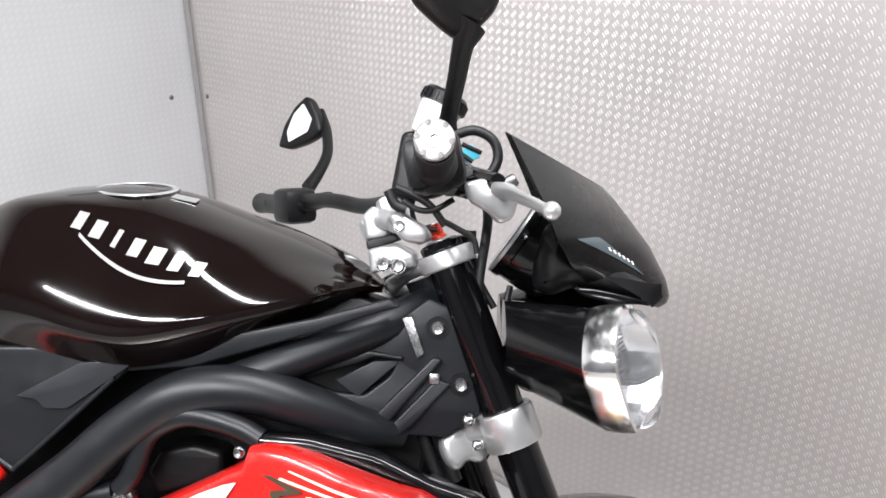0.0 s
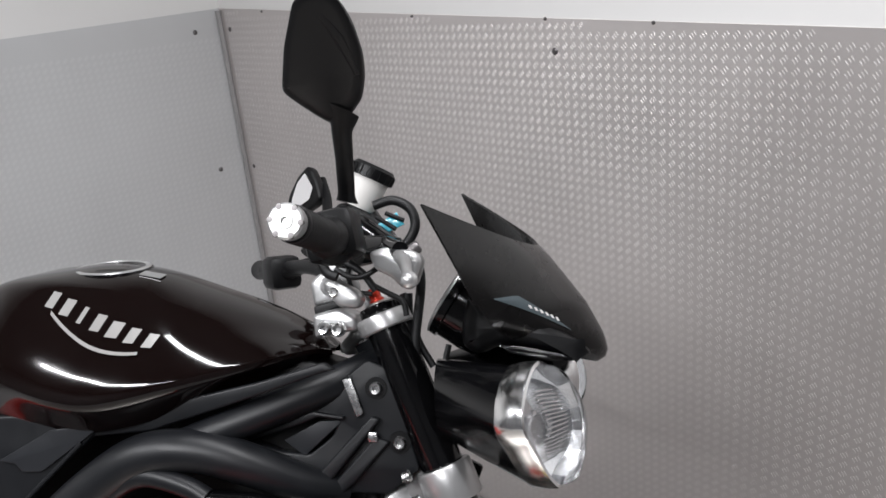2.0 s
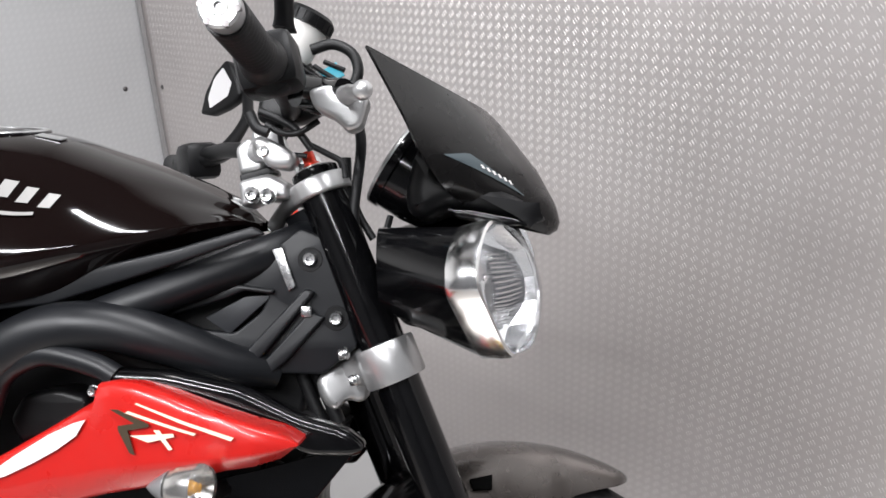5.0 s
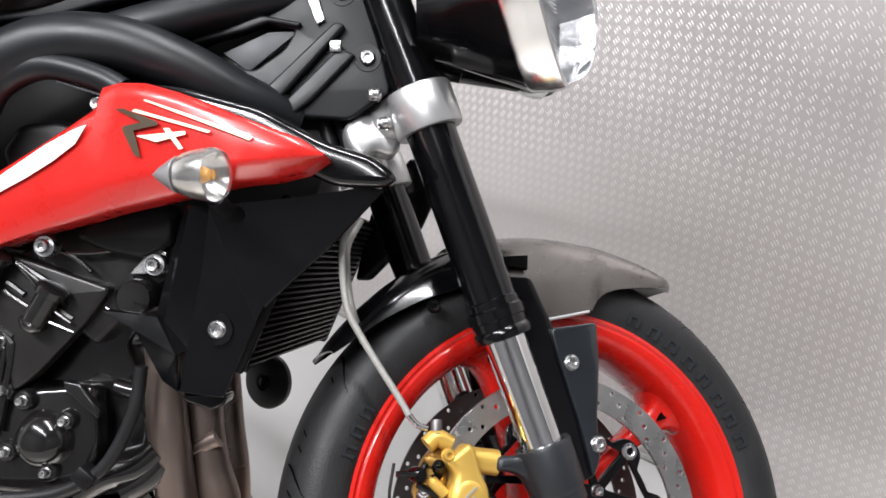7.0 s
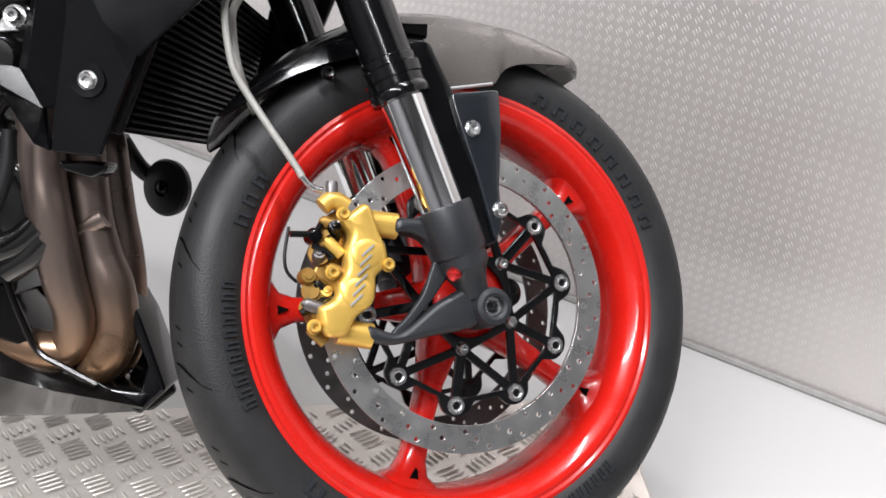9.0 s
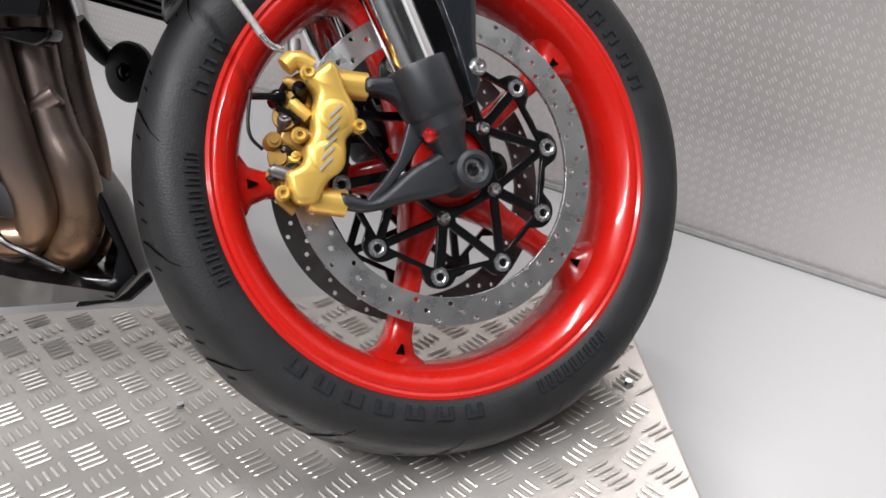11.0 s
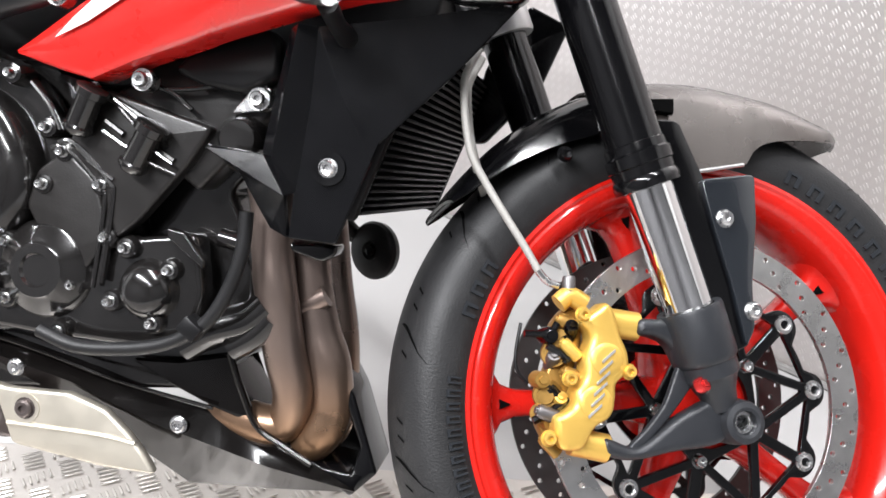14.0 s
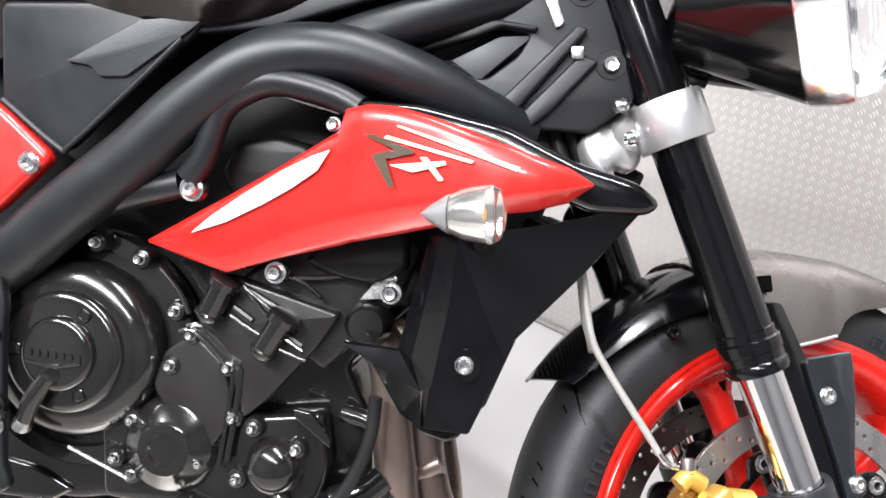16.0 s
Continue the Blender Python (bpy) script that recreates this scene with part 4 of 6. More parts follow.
body("steering_nut", lathe([(0, 0.02), (0.014, 0.02), (0.017, 0.016), (0.017, 0), (0, 0)], Matrix.Translation((-0.225, -0.02, 0.655)) @ Matrix.Rotation(radians(-20), 4, "Y"), 6), STEEL, "steering stem nut")
# the brake lever's bright tip points out towards the right
lever_tip = body("brake_lever_blade", tube([(-0.160, -0.205, 0.706), (-0.150, -0.232, 0.704), (-0.140, -0.270, 0.698), (-0.130, -0.315, 0.689), (-0.119, -0.362, 0.679)], [0.009, 0.0095, 0.0085, 0.0068, 0.006], 18, flat=0.75), SILVER, "polished aluminium brake lever")
body("lever_ball", lathe([(0, 0.0080), (0.0040, 0.0071), (0.0069, 0.0040), (0.0079, 0.0), (0.0069, -0.0040), (0.0040, -0.0071), (0, -0.0080)], right_at(-0.117, -0.371, 0.678), 24), SILVER, "round polished lever end", lever_tip)
body("lever_perch", plate([[(-0.187, 0.712), (-0.169, 0.717), (-0.135, 0.711), (-0.129, 0.701), (-0.138, 0.675), (-0.151, 0.671), (-0.162, 0.684), (-0.181, 0.694)]], 0.030, 0.005, Matrix.Translation((0, -0.212, 0)), 0.006), SILVER, "cast silver lever perch", lever_tip)
body("lever_pivot", lathe([(0, 0.012), (0.006, 0.012), (0.0075, 0.010), (0.0075, -0.012), (0, -0.012)], Matrix.Translation((-0.163, -0.195, 0.716)), 18), GLOSS_PLASTIC, "black lever pivot screw", lever_tip)
body("lever_adjuster", lathe([(0, 0.010), (0.006, 0.010), (0.007, 0.008), (0.007, -0.004), (0, -0.004)], Matrix.Translation((-0.142, -0.215, 0.712)) @ Matrix.Rotation(radians(60), 4, "Y"), 16), STEEL_DARK, "dark lever adjuster wheel", lever_tip)
RES_AT = Matrix.Translation((-0.2265, -0.10, 0.777)) @ Matrix.Rotation(radians(27), 4, "Y")
body("fluid_reservoir", lathe([(0, -0.002), (0.019, -0.002), (0.021, 0.003), (0.0245, 0.036), (0.0, 0.036)], RES_AT, 28), RESERVOIR, "milky white brake fluid reservoir")
cap_line = [(0, 0.054), (0.024, 0.053), (0.0275, 0.049), (0.0275, 0.036), (0.022, 0.035)]
res_cap = lathe(cap_line, Matrix(), 28)
for k in range(20):
    add_mesh(res_cap, box(0.0022, 0.0026, 0.011, Matrix.Rotation(2 * math.pi * k / 20, 4, "Z") @ Matrix.Translation((0.0276, 0, 0.0425))))
res_cap.transform(RES_AT)
body("reservoir_cap", res_cap, PLASTIC, "black ribbed screw cap of the reservoir")
loop = [(-0.196, 0.77), (-0.173, 0.775), (-0.153, 0.764), (-0.148, 0.744), (-0.158, 0.725), (-0.169, 0.72)]
body("control_cable", tube([(x, -0.15, z) for x, z in loop], 0.0058, 10), RUBBER, "thick black control cable loop")
for k, line in enumerate(([(-0.219, 0.75), (-0.198, 0.739), (-0.175, 0.718), (-0.158, 0.707)], [(-0.211, 0.679), (-0.191, 0.668), (-0.174, 0.657), (-0.17, 0.64)], [(-0.163, 0.722), (-0.156, 0.68), (-0.166, 0.611), (-0.166, 0.577)],
                          [(-0.183, 0.667), (-0.172, 0.631), (-0.164, 0.603), (-0.148, 0.574)], [(-0.242, 0.712), (-0.245, 0.691), (-0.238, 0.673), (-0.216, 0.668)], [(-0.176, 0.667), (-0.176, 0.625), (-0.171, 0.583), (-0.162, 0.555)])):
    body("control_cable", tube([(x, (-0.13, -0.11, -0.08, -0.06, -0.09, -0.07)[k], z) for x, z in line], (0.006, 0.0035, 0.006, 0.0045, 0.003, 0.007)[k], 10), RUBBER, "black control cable")
body("master_cylinder", tube([(x, -0.15, z) for x, z in [(-0.223, 0.749), (-0.2, 0.728), (-0.171, 0.714)]], [0.018, 0.022, 0.017], 14), GLOSS_PLASTIC, "black brake master cylinder")
mass = [(-0.256, 0.782), (-0.216, 0.784), (-0.199, 0.758), (-0.176, 0.729), (-0.213, 0.706), (-0.252, 0.700), (-0.270, 0.710)]
body("switch_housing", plate([mass], 0.034, 0.008, Matrix.Translation((0, -0.085, 0)), 0.008), PLASTIC, "black switch housing and cable guide round the handlebar")
# light blue patch inside the cable loop, built as a plain plate
blue = [(-0.208, 0.745), (-0.175, 0.764), (-0.166, 0.749), (-0.192, 0.738)]
body("blue_plate", plate([blue], 0.004, 0.001, Matrix.Translation((0, -0.12, 0))), BLUE, "small light blue plate behind the cables")
for line in ([(-0.198, 0.759), (-0.175, 0.743)], [(-0.187, 0.763), (-0.165, 0.753)]):
    body("clutch_wire", tube([(x, -0.128, z) for x, z in line], 0.0028, 8), RUBBER, "black wire")

for k, line in enumerate(([(-0.262, 0.716), (-0.240, 0.706), (-0.222, 0.694), (-0.206, 0.672)], [(-0.254, 0.700), (-0.236, 0.690), (-0.218, 0.690), (-0.196, 0.702)], [(-0.270, 0.712), (-0.262, 0.696), (-0.250, 0.690)])):
    body("control_cable", tube([(x, -0.112 - 0.006 * k, z) for x, z in line], (0.0045, 0.0035, 0.006)[k], 10), RUBBER, "black control cable")

# ---- mirrors
MIRROR_LEAN, MIRROR_FROM, MIRROR_OUT = -1.1, 0.85, -0.335


def leaning(bm):
    """Lets the mirror lean outward with its height."""
    bm.transform(Matrix(((1, 0, 0, 0), (0, 1, MIRROR_LEAN, MIRROR_OUT - MIRROR_LEAN * MIRROR_FROM), (0, 0, 1, 0), (0, 0, 0, 1))))
    return bm


head = [(-0.199, 0.917), (-0.186, 0.922), (-0.174, 0.923), (-0.16, 0.917), (-0.153, 0.904), (-0.15, 0.883), (-0.153, 0.866), (-0.161, 0.85), (-0.17, 0.843), (-0.185, 0.831), (-0.196, 0.832), (-0.208, 0.839), (-0.222, 0.849), (-0.232, 0.857), (-0.232, 0.861), (-0.219, 0.888)]
mirror = body("mirror", leaning(plate([head], 0.024, 0.009, Matrix(), 0.006)), PLASTIC, "black plastic mirror seen from its back")
stalk = [(-0.182, 0.842), (-0.188, 0.827), (-0.194, 0.801), (-0.201, 0.774), (-0.203, 0.765)]
body("mirror_stalk", leaning(tube([(x, 0, z) for x, z in stalk], [0.015, 0.0098, 0.0088, 0.0085, 0.011], 14)), PLASTIC, "black mirror stalk", mirror)
rid = [(-0.182, 0.91), (-0.166, 0.888), (-0.159, 0.864)]
body("mirror_ridge", leaning(tube([(x, -0.009, z) for x, z in rid], [0.003, 0.006, 0.003], 8)), PLASTIC, "moulded ridge on the mirror back", mirror)
lm = [(-0.538, 0.843), (-0.525, 0.883), (-0.502, 0.917), (-0.476, 0.937), (-0.464, 0.927), (-0.451, 0.899), (-0.443, 0.867), (-0.456, 0.854), (-0.479, 0.844), (-0.513, 0.836)]
FACING = Matrix.Translation((-0.488, 0.52, 0)) @ Matrix.Rotation(radians(-28), 4, "Z") @ Matrix.Diagonal((1.13, 1, 1, 1)) @ Matrix.Translation((0.488, -0.52, 0))
mirror2 = body("mirror", plate([lm], 0.022, 0.006, FACING @ Matrix.Translation((0, 0.52, 0)), 0.006), PLASTIC, "black mirror showing its bright glass")
glass = [(-0.511, 0.849), (-0.514, 0.87), (-0.499, 0.903), (-0.478, 0.922), (-0.46, 0.89), (-0.469, 0.867)]
body("mirror_glass", plate([glass], 0.003, 0.0, FACING @ Matrix.Translation((0, 0.5075, 0)), 0.004), MIRROR, "bright mirror glass", mirror2, False)
ls = [(-0.455, 0.91), (-0.44, 0.868), (-0.434, 0.824), (-0.444, 0.788), (-0.462, 0.753)]
body("mirror_stalk", tube([(x, 0.525 - 0.025 * k, z) for k, (x, z) in enumerate(ls)], [0.008, 0.0105, 0.010, 0.0105, 0.013], 14), PLASTIC, "black mirror stalk", mirror2)

# ---- headlamps
def lamp(v, facing, tilt, back_v, rise=0.0):
    """One headlamp: bucket, chrome bezel, lens; facing in degrees to the right of straight ahead."""
    centre = Vector((-0.008, v, 0.517 + rise))
    a = radians(facing)
    axis = Vector((math.cos(a) * math.cos(radians(tilt)), -math.sin(a), -math.sin(radians(tilt)))).normalized()
    ahead = (Vector((1, 0, 0)) - axis * axis.x).normalized()
    ahead = (ahead - Vector((0, 0, 1)) * ahead.z).normalized()
    ahead = (ahead - axis * ahead.dot(axis)).normalized()
    rise_axis = axis.cross(ahead)
    if rise_axis.z < 0:
        rise_axis = -rise_axis
    m = Matrix((ahead, rise_axis, axis)).transposed().to_4x4()
    m.translation = centre
    # a shield: taller than wide, its foot pointed and set ahead
    corners = [(-0.13, 1.02), (0.55, 0.76), (0.98, 0.20), (0.98, -0.32), (0.62, -0.80), (0.20, -1.06), (-0.22, -0.84), (-0.66, -0.36), (-1.0, 0.12), (-0.72, 0.66)]
    shield = smooth_line([Vector((x, y, 0)) for x, y in corners[-2:] + corners + corners[:3]], 8)[16:-16]

    def loop(size, push, n=40):
        pts = []
        for k in range(n):
            p = shield[int(k * len(shield) / n) % len(shield)]
            pts.append(m @ Vector((p.x * size * 0.96 + 0.002, p.y * size * 1.05, push)))
        return pts
    back = [Vector((-0.138, back_v + 0.046 * math.cos(t), 0.540 + 0.046 * math.sin(t))) for t in [2 * math.pi * k / 40 for k in range(40)]]
    ring = loop(0.0625, -0.034)
    ways = [[back[(j + d * k) % 40] for k in range(40)] for d in (1, -1) for j in range(40)]
    back = min(ways, key=lambda line: sum((p - q).length for p, q in zip(line, ring)))
    rows = []
    for t in (0, 0.25, 0.5, 0.75, 1.0):
        e = t ** 0.8
        rows.append([p.lerp(q, e) for p, q in zip(back, ring)])
    centre_back = sum(back, Vector()) / 40
    rows = [[centre_back.lerp(p, 0.02) for p in back]] + rows
    bucket = body("headlamp", grid(rows, True), GLOSS_PLASTIC, "black headlamp shell with a chrome bezel and clear lens")
    body("bezel", grid([loop(0.0617, -0.036), loop(0.0636, -0.033), loop(0.0655, -0.012), loop(0.0650, -0.009), loop(0.0655, -0.006), loop(0.0645, 0.0), loop(0.0615, 0.0015), loop(0.0600, -0.003)], True), CHROME_SATIN, "satin chrome bezel", bucket)
    body("reflector", grid([loop(0.060, -0.003, 14), loop(0.054, -0.014, 14), loop(0.040, -0.026, 14), loop(0.022, -0.036, 14), loop(0.001, -0.038, 14)], True), REFLECTOR, "faceted chrome reflector", bucket, False)
    lens = body("lens", grid([loop(0.0608, 0.0), loop(0.0602, 0.009), loop(0.0580, 0.016), loop(0.0530, 0.022), loop(0.0430, 0.0268), loop(0.028, 0.0298), loop(0.010, 0.0312), loop(0.0005, 0.0314)], True), GLASS, "clear domed headlamp lens", bucket)
    lens.visible_shadow = False
    for k in range(17):
        bm = box(0.034, 0.0012, 0.0020, m @ Matrix.Translation((0.028 - 0.0006 * abs(k - 8), 0.030 - 0.0038 * k, -0.012 - 0.0003 * abs(k - 8))))
        body("reflector_rib", bm, CHROME_SATIN, "", bucket, False)
    for line, push, lean in (([(-0.030, 0.004), (0.000, 0.012), (0.012, -0.004), (0.026, -0.026), (0.004, -0.040), (-0.018, -0.022)], -0.012, 10), ([(-0.040, 0.030), (-0.014, 0.034), (0.000, 0.012), (-0.030, 0.004)], -0.014, -16)):
        body("reflector_facet", plate([line], 0.003, 0.0005, m @ Matrix.Translation((0, 0, push)) @ Matrix.Rotation(radians(lean), 4, "Y") @ Matrix.Rotation(radians(-90), 4, "X"), 0.004), CHROME_SATIN, "bright facet of the reflector", bucket, False)
    body("lamp_bulb", lathe([(0, 0.012), (0.004, 0.0105), (0.006, 0.006), (0.006, -0.012), (0, -0.012)], m @ Matrix.Translation((-0.004, 0.010, -0.022)), 16), CHROME, "bulb shield", bucket)
    return bucket


CHROME_SATIN = mat("satin_chrome", (0.80, 0.80, 0.80), 0.20, 1.0, vary=0.06, scale=60)
REFLECTOR = mat("chrome_reflector", (0.82, 0.83, 0.84), 0.22, 1.0, vary=0.04, scale=90, bump=0.3, bump_scale=200)
lamp(-0.163, 25, -5, -0.085)
lamp(0.050, -38, 3, 0.015, 0.030)
slash = [(-0.13, 0.525), (-0.102, 0.521), (-0.126, 0.517)]
body("shell_rib", plate([slash], 0.004, 0.001, Matrix.Translation((0, -0.112, 0))), PLASTIC, "moulded rib on the lamp shell")
body("lamp_bracket", tube([(x, -0.06, z) for x, z in [(-0.122, 0.499), (-0.113, 0.482), (-0.095, 0.476)]], 0.006, 8), PLASTIC, "black lamp bracket end")

# ---- fly screen and cowl
def screen_point(s, q, lift=0.0):
    """A point of the fly screen: s from its foot (0) to its tips (1), q across from right (-1) to left (1)."""
    cu = at([(0, 0.056), (0.08, 0.070), (0.2, 0.066), (0.45, 0.045), (0.7, 0.016), (0.86, 0.002), (1, -0.012)], s)
    cw = at([(0, 0.572), (0.08, 0.580), (0.2, 0.605), (0.45, 0.648), (0.7, 0.688), (0.86, 0.707), (1, 0.722)], s)
    eu = at([(0, -0.035), (0.2, -0.060), (0.45, -0.078), (0.7, -0.092), (0.86, -0.108), (1, -0.128)], s)
    ew = at([(0, 0.600), (0.2, 0.628), (0.45, 0.664), (0.7, 0.708), (0.86, 0.745), (1, 0.789)], s)
    hw = at([(0, 0.070), (0.2, 0.108), (0.45, 0.132), (0.7, 0.143), (1, 0.147)], s)
    f = abs(q) ** 1.9
    side_lift = hw * q
    return Vector((cu + (eu - cu) * f + lift * (1 - 0.5 * abs(q)) + 0.05 * side_lift, -0.036 + 0.008 * s + hw * q * (1 + lift * 5), cw + (ew - cw) * f + lift * 0.5 + 0.155 * side_lift * s))


rows = [[screen_point(i / 18, -1 + k / 14) for k in range(29)] for i in range(19)]
screen = body("fly_screen", thick(grid(rows), 0.004), SCREEN, "satin dark grey fly screen with two pointed tips")
decal = [[screen_point(0.46 - 0.24 * i / 10 + 0.13 * j / 4 * min(1, i / 4 + 0.05, (10 - i) / 6 + 0.05), -0.90 + 0.36 * i / 10, 0.0022) for j in range(5)] for i in range(11)]
body("screen_decal", grid(decal), GREY_DECAL, "grey blue flash on the fly screen", screen)
for k in range(6):
    d = [[screen_point(0.385 - 0.019 * k + 0.03 * j, -0.74 + 0.026 * k + 0.016 * i, 0.0034) for j in range(2)] for i in range(2)]
    body("screen_mark", grid(d), WHITE, "white bar mark", screen)
cowl = [[(-0.105, 0.628), (-0.098, 0.655), (-0.090, 0.672), (-0.082, 0.676), (-0.072, 0.660), (-0.063, 0.644), (-0.018, 0.632), (0.027, 0.606), (0.049, 0.586), (0.029, 0.585), (-0.007, 0.592), (-0.059, 0.601), (-0.085, 0.590), (-0.105, 0.600)]][0]
body("cowl", plate([cowl], 0.17, 0.02, Matrix.Translation((0, -0.035, 0)), 0.01), PLASTIC, "black cowl behind the fly screen")
gauge_m = toward((-0.111, -0.050, 0.656), (-0.192, -0.050, 0.714)) @ Matrix.Diagonal((1.17, 1.17, 1, 1))
gauge = body("gauge", lathe([(0.0, 0.016), (0.0425, 0.016), (0.0460, 0.014), (0.0475, 0.010), (0.0475, 0.002), (0.0455, 0.0), (0.0450, -0.030), (0.0420, -0.050), (0.030, -0.066), (0.0, -0.070)], gauge_m, 48), GLOSS_PLASTIC, "round black instrument housing behind the fly screen")
body("gauge_bezel", lathe([(0.0455, 0.0152), (0.0470, 0.0140), (0.0476, 0.0125), (0.0476, 0.0115)], gauge_m, 48), SILVER, "thin pale rim of the instrument", gauge)
body("gauge_glass", lathe([(0.0, 0.019), (0.034, 0.018), (0.041, 0.0165)], gauge_m, 40), mat("gauge_glass", (0.35, 0.36, 0.37), 0.1, coat=1.0), "pale gauge glass", gauge)
body("gauge_cable", tube([(-0.128, -0.055, 0.600), (-0.132, -0.060, 0.580), (-0.124, -0.062, 0.560)], 0.004, 8), RUBBER, "black cable under the instrument", gauge)
lip = [(-0.062, 0.603), (-0.033, 0.6), (0.011, 0.59), (0.027, 0.582), (-0.008, 0.582), (-0.05, 0.592)]
body("cowl_lip", plate([lip], 0.03, 0.003, Matrix.Translation((0, -0.105, 0)), 0.003), GLOSS_PLASTIC, "gloss black lip under the fly screen")
# ---- fuel tank
TOP = [(-0.90, 0.56), (-0.845, 0.625), (-0.81, 0.664), (-0.762, 0.703), (-0.70, 0.725), (-0.64, 0.731), (-0.594, 0.731), (-0.526, 0.719), (-0.452, 0.693), (-0.371, 0.662), (-0.309, 0.630), (-0.285, 0.606)]
SHOULDER = [(-0.90, 0.55), (-0.845, 0.60), (-0.81, 0.64), (-0.74, 0.697), (-0.672, 0.705), (-0.60, 0.696), (-0.505, 0.675), (-0.392, 0.642), (-0.312, 0.615), (-0.285, 0.598)]
CREASE = [(-0.90, 0.50), (-0.81, 0.56), (-0.72, 0.588), (-0.66, 0.578), (-0.60, 0.560), (-0.545, 0.552), (-0.465, 0.564), (-0.356, 0.587), (-0.30, 0.598), (-0.285, 0.594)]
SKIRT = [(-0.90, 0.46), (-0.80, 0.49), (-0.70, 0.512), (-0.638, 0.520), (-0.555, 0.515), (-0.466, 0.532), (-0.342, 0.578), (-0.30, 0.592), (-0.285, 0.590)]
WIDTH = [(-0.90, 0.06), (-0.845, 0.085), (-0.80, 0.11), (-0.74, 0.14), (-0.68, 0.160), (-0.60, 0.176), (-0.52, 0.178), (-0.44, 0.160), (-0.36, 0.118), (-0.31, 0.070), (-0.285, 0.035)]


def flow(pairs, x):
    """A smooth curve through (position, value) pairs."""
    k = max(1, min(len(pairs) - 2, sum(1 for p in pairs if p[0] <= x) - 1))
    k = k - 1 if x < pairs[k][0] else k
    (x1, y1), (x2, y2) = pairs[k], pairs[k + 1]
    x0, y0 = pairs[max(k - 1, 0)]
    x3, y3 = pairs[min(k + 2, len(pairs) - 1)]
    h = x2 - x1
    m1, m2 = (y2 - y0) / (x2 - x0) * h, (y3 - y1) / (x3 - x1) * h
    t = (x - x1) / h
    return (2 * t ** 3 - 3 * t * t + 1) * y1 + (t ** 3 - 2 * t * t + t) * m1 + (3 * t * t - 2 * t ** 3) * y2 + (t ** 3 - t * t) * m2


def tank_row(u, lift=0.0):
    t, s, c, k, w = (flow(line, u) for line in (TOP, SHOULDER, CREASE, SKIRT, WIDTH))
    half = [(0.0, t), (0.25 * w, t - 0.009), (0.42 * w, t * 0.45 + s * 0.55), (0.56 * w, s + 0.002), (0.64 * w, s - 0.006), (0.80 * w, s - 0.35 * (s - c)), (0.92 * w, s - 0.62 * (s - c)), (0.99 * w, s - 0.85 * (s - c)), (1.0 * w, c + 0.006),
            (0.985 * w, c - 0.004), (0.93 * w, c * 0.65 + k * 0.35), (0.84 * w, c * 0.3 + k * 0.7), (0.78 * w, k)]
    left = [(u, y, z) for y, z in half[::-1]]
    right = [(u, -y, z) for y, z in half[1:]]
    return left + right


tank = body("fuel_tank", grid([tank_row(-0.90 + 0.615 * i / 46) for i in range(47)]), PAINT_BLACK, "gloss black fuel tank with a plum sheen")
bpy.context.view_layer.objects.active = tank
sub = tank.modifiers.new("smooth", "SUBSURF")
sub.levels = sub.render_levels = 1


def tank_skin(u, f, lift=0.0015):
    """A point of the tank's right flank; f from the shoulder (0) to the crease (1)."""
    s, c, w = flow(SHOULDER, u), flow(CREASE, u), flow(WIDTH, u)
    y = at([(0, 0.64), (0.35, 0.80), (0.62, 0.92), (0.85, 0.99), (1, 1.0)], f) * w
    return Vector((u, -y - lift, s - 0.006 - f * (s - c - 0.012) + lift * 0.6))


def stroke(u0, f0, u1, f1, width, n=8, bow=0.0):
    """A flat ribbon on the tank's flank."""
    rows = []
    for i in range(n + 1):
        t = i / n
        u, f = u0 + (u1 - u0) * t, f0 + (f1 - f0) * t + bow * 4 * t * (1 - t)
        rows.append([tank_skin(u, f - width / 2), tank_skin(u, f + width / 2)])
    return grid(rows)


# a curved emblem of plain silver bars over a swoosh
(e0, e1) = (-0.632, -0.468)
for k in range(7):
    t = (k + 0.5) / 7
    u, f = e0 + (e1 - e0) * t, 0.10 + 0.335 * t
    wide = (0.0062, 0.0068, 0.0030, 0.0064, 0.0078, 0.0064, 0.0062)[k]
    mark = grid([[tank_skin(u - wide + 0.003, f - 0.085), tank_skin(u + wide + 0.003, f - 0.078)], [tank_skin(u - wide - 0.003, f + 0.080), tank_skin(u + wide - 0.003, f + 0.087)]])
    body("tank_mark", mark, MARK_SILVER, "silver mark of the tank emblem", tank, False)
body("tank_mark", stroke(-0.617, 0.25, -0.49, 0.56, 0.035, 14, 0.09), MARK_SILVER, "silver swoosh of the tank emblem", tank, False)
cap_at = Matrix.Translation((-0.592, -0.030, 0.7165)) @ Matrix.Rotation(radians(13), 4, "X") @ Matrix.Rotation(radians(3), 4, "Y")
cap = body("fuel_cap", lathe([(0.0, 0.0045), (0.026, 0.0045), (0.028, 0.0030), (0.040, 0.0030), (0.042, 0.0042), (0.050, 0.0042), (0.052, 0.0025), (0.053, -0.008)], cap_at, 48), GLOSS_PLASTIC, "round flush fuel cap", tank)
body("fuel_cap_ring", lathe([(0.0425, 0.0044), (0.0440, 0.0058), (0.0485, 0.0056), (0.0500, 0.0042)], cap_at, 48), SILVER, "grey ring of the fuel cap", tank)
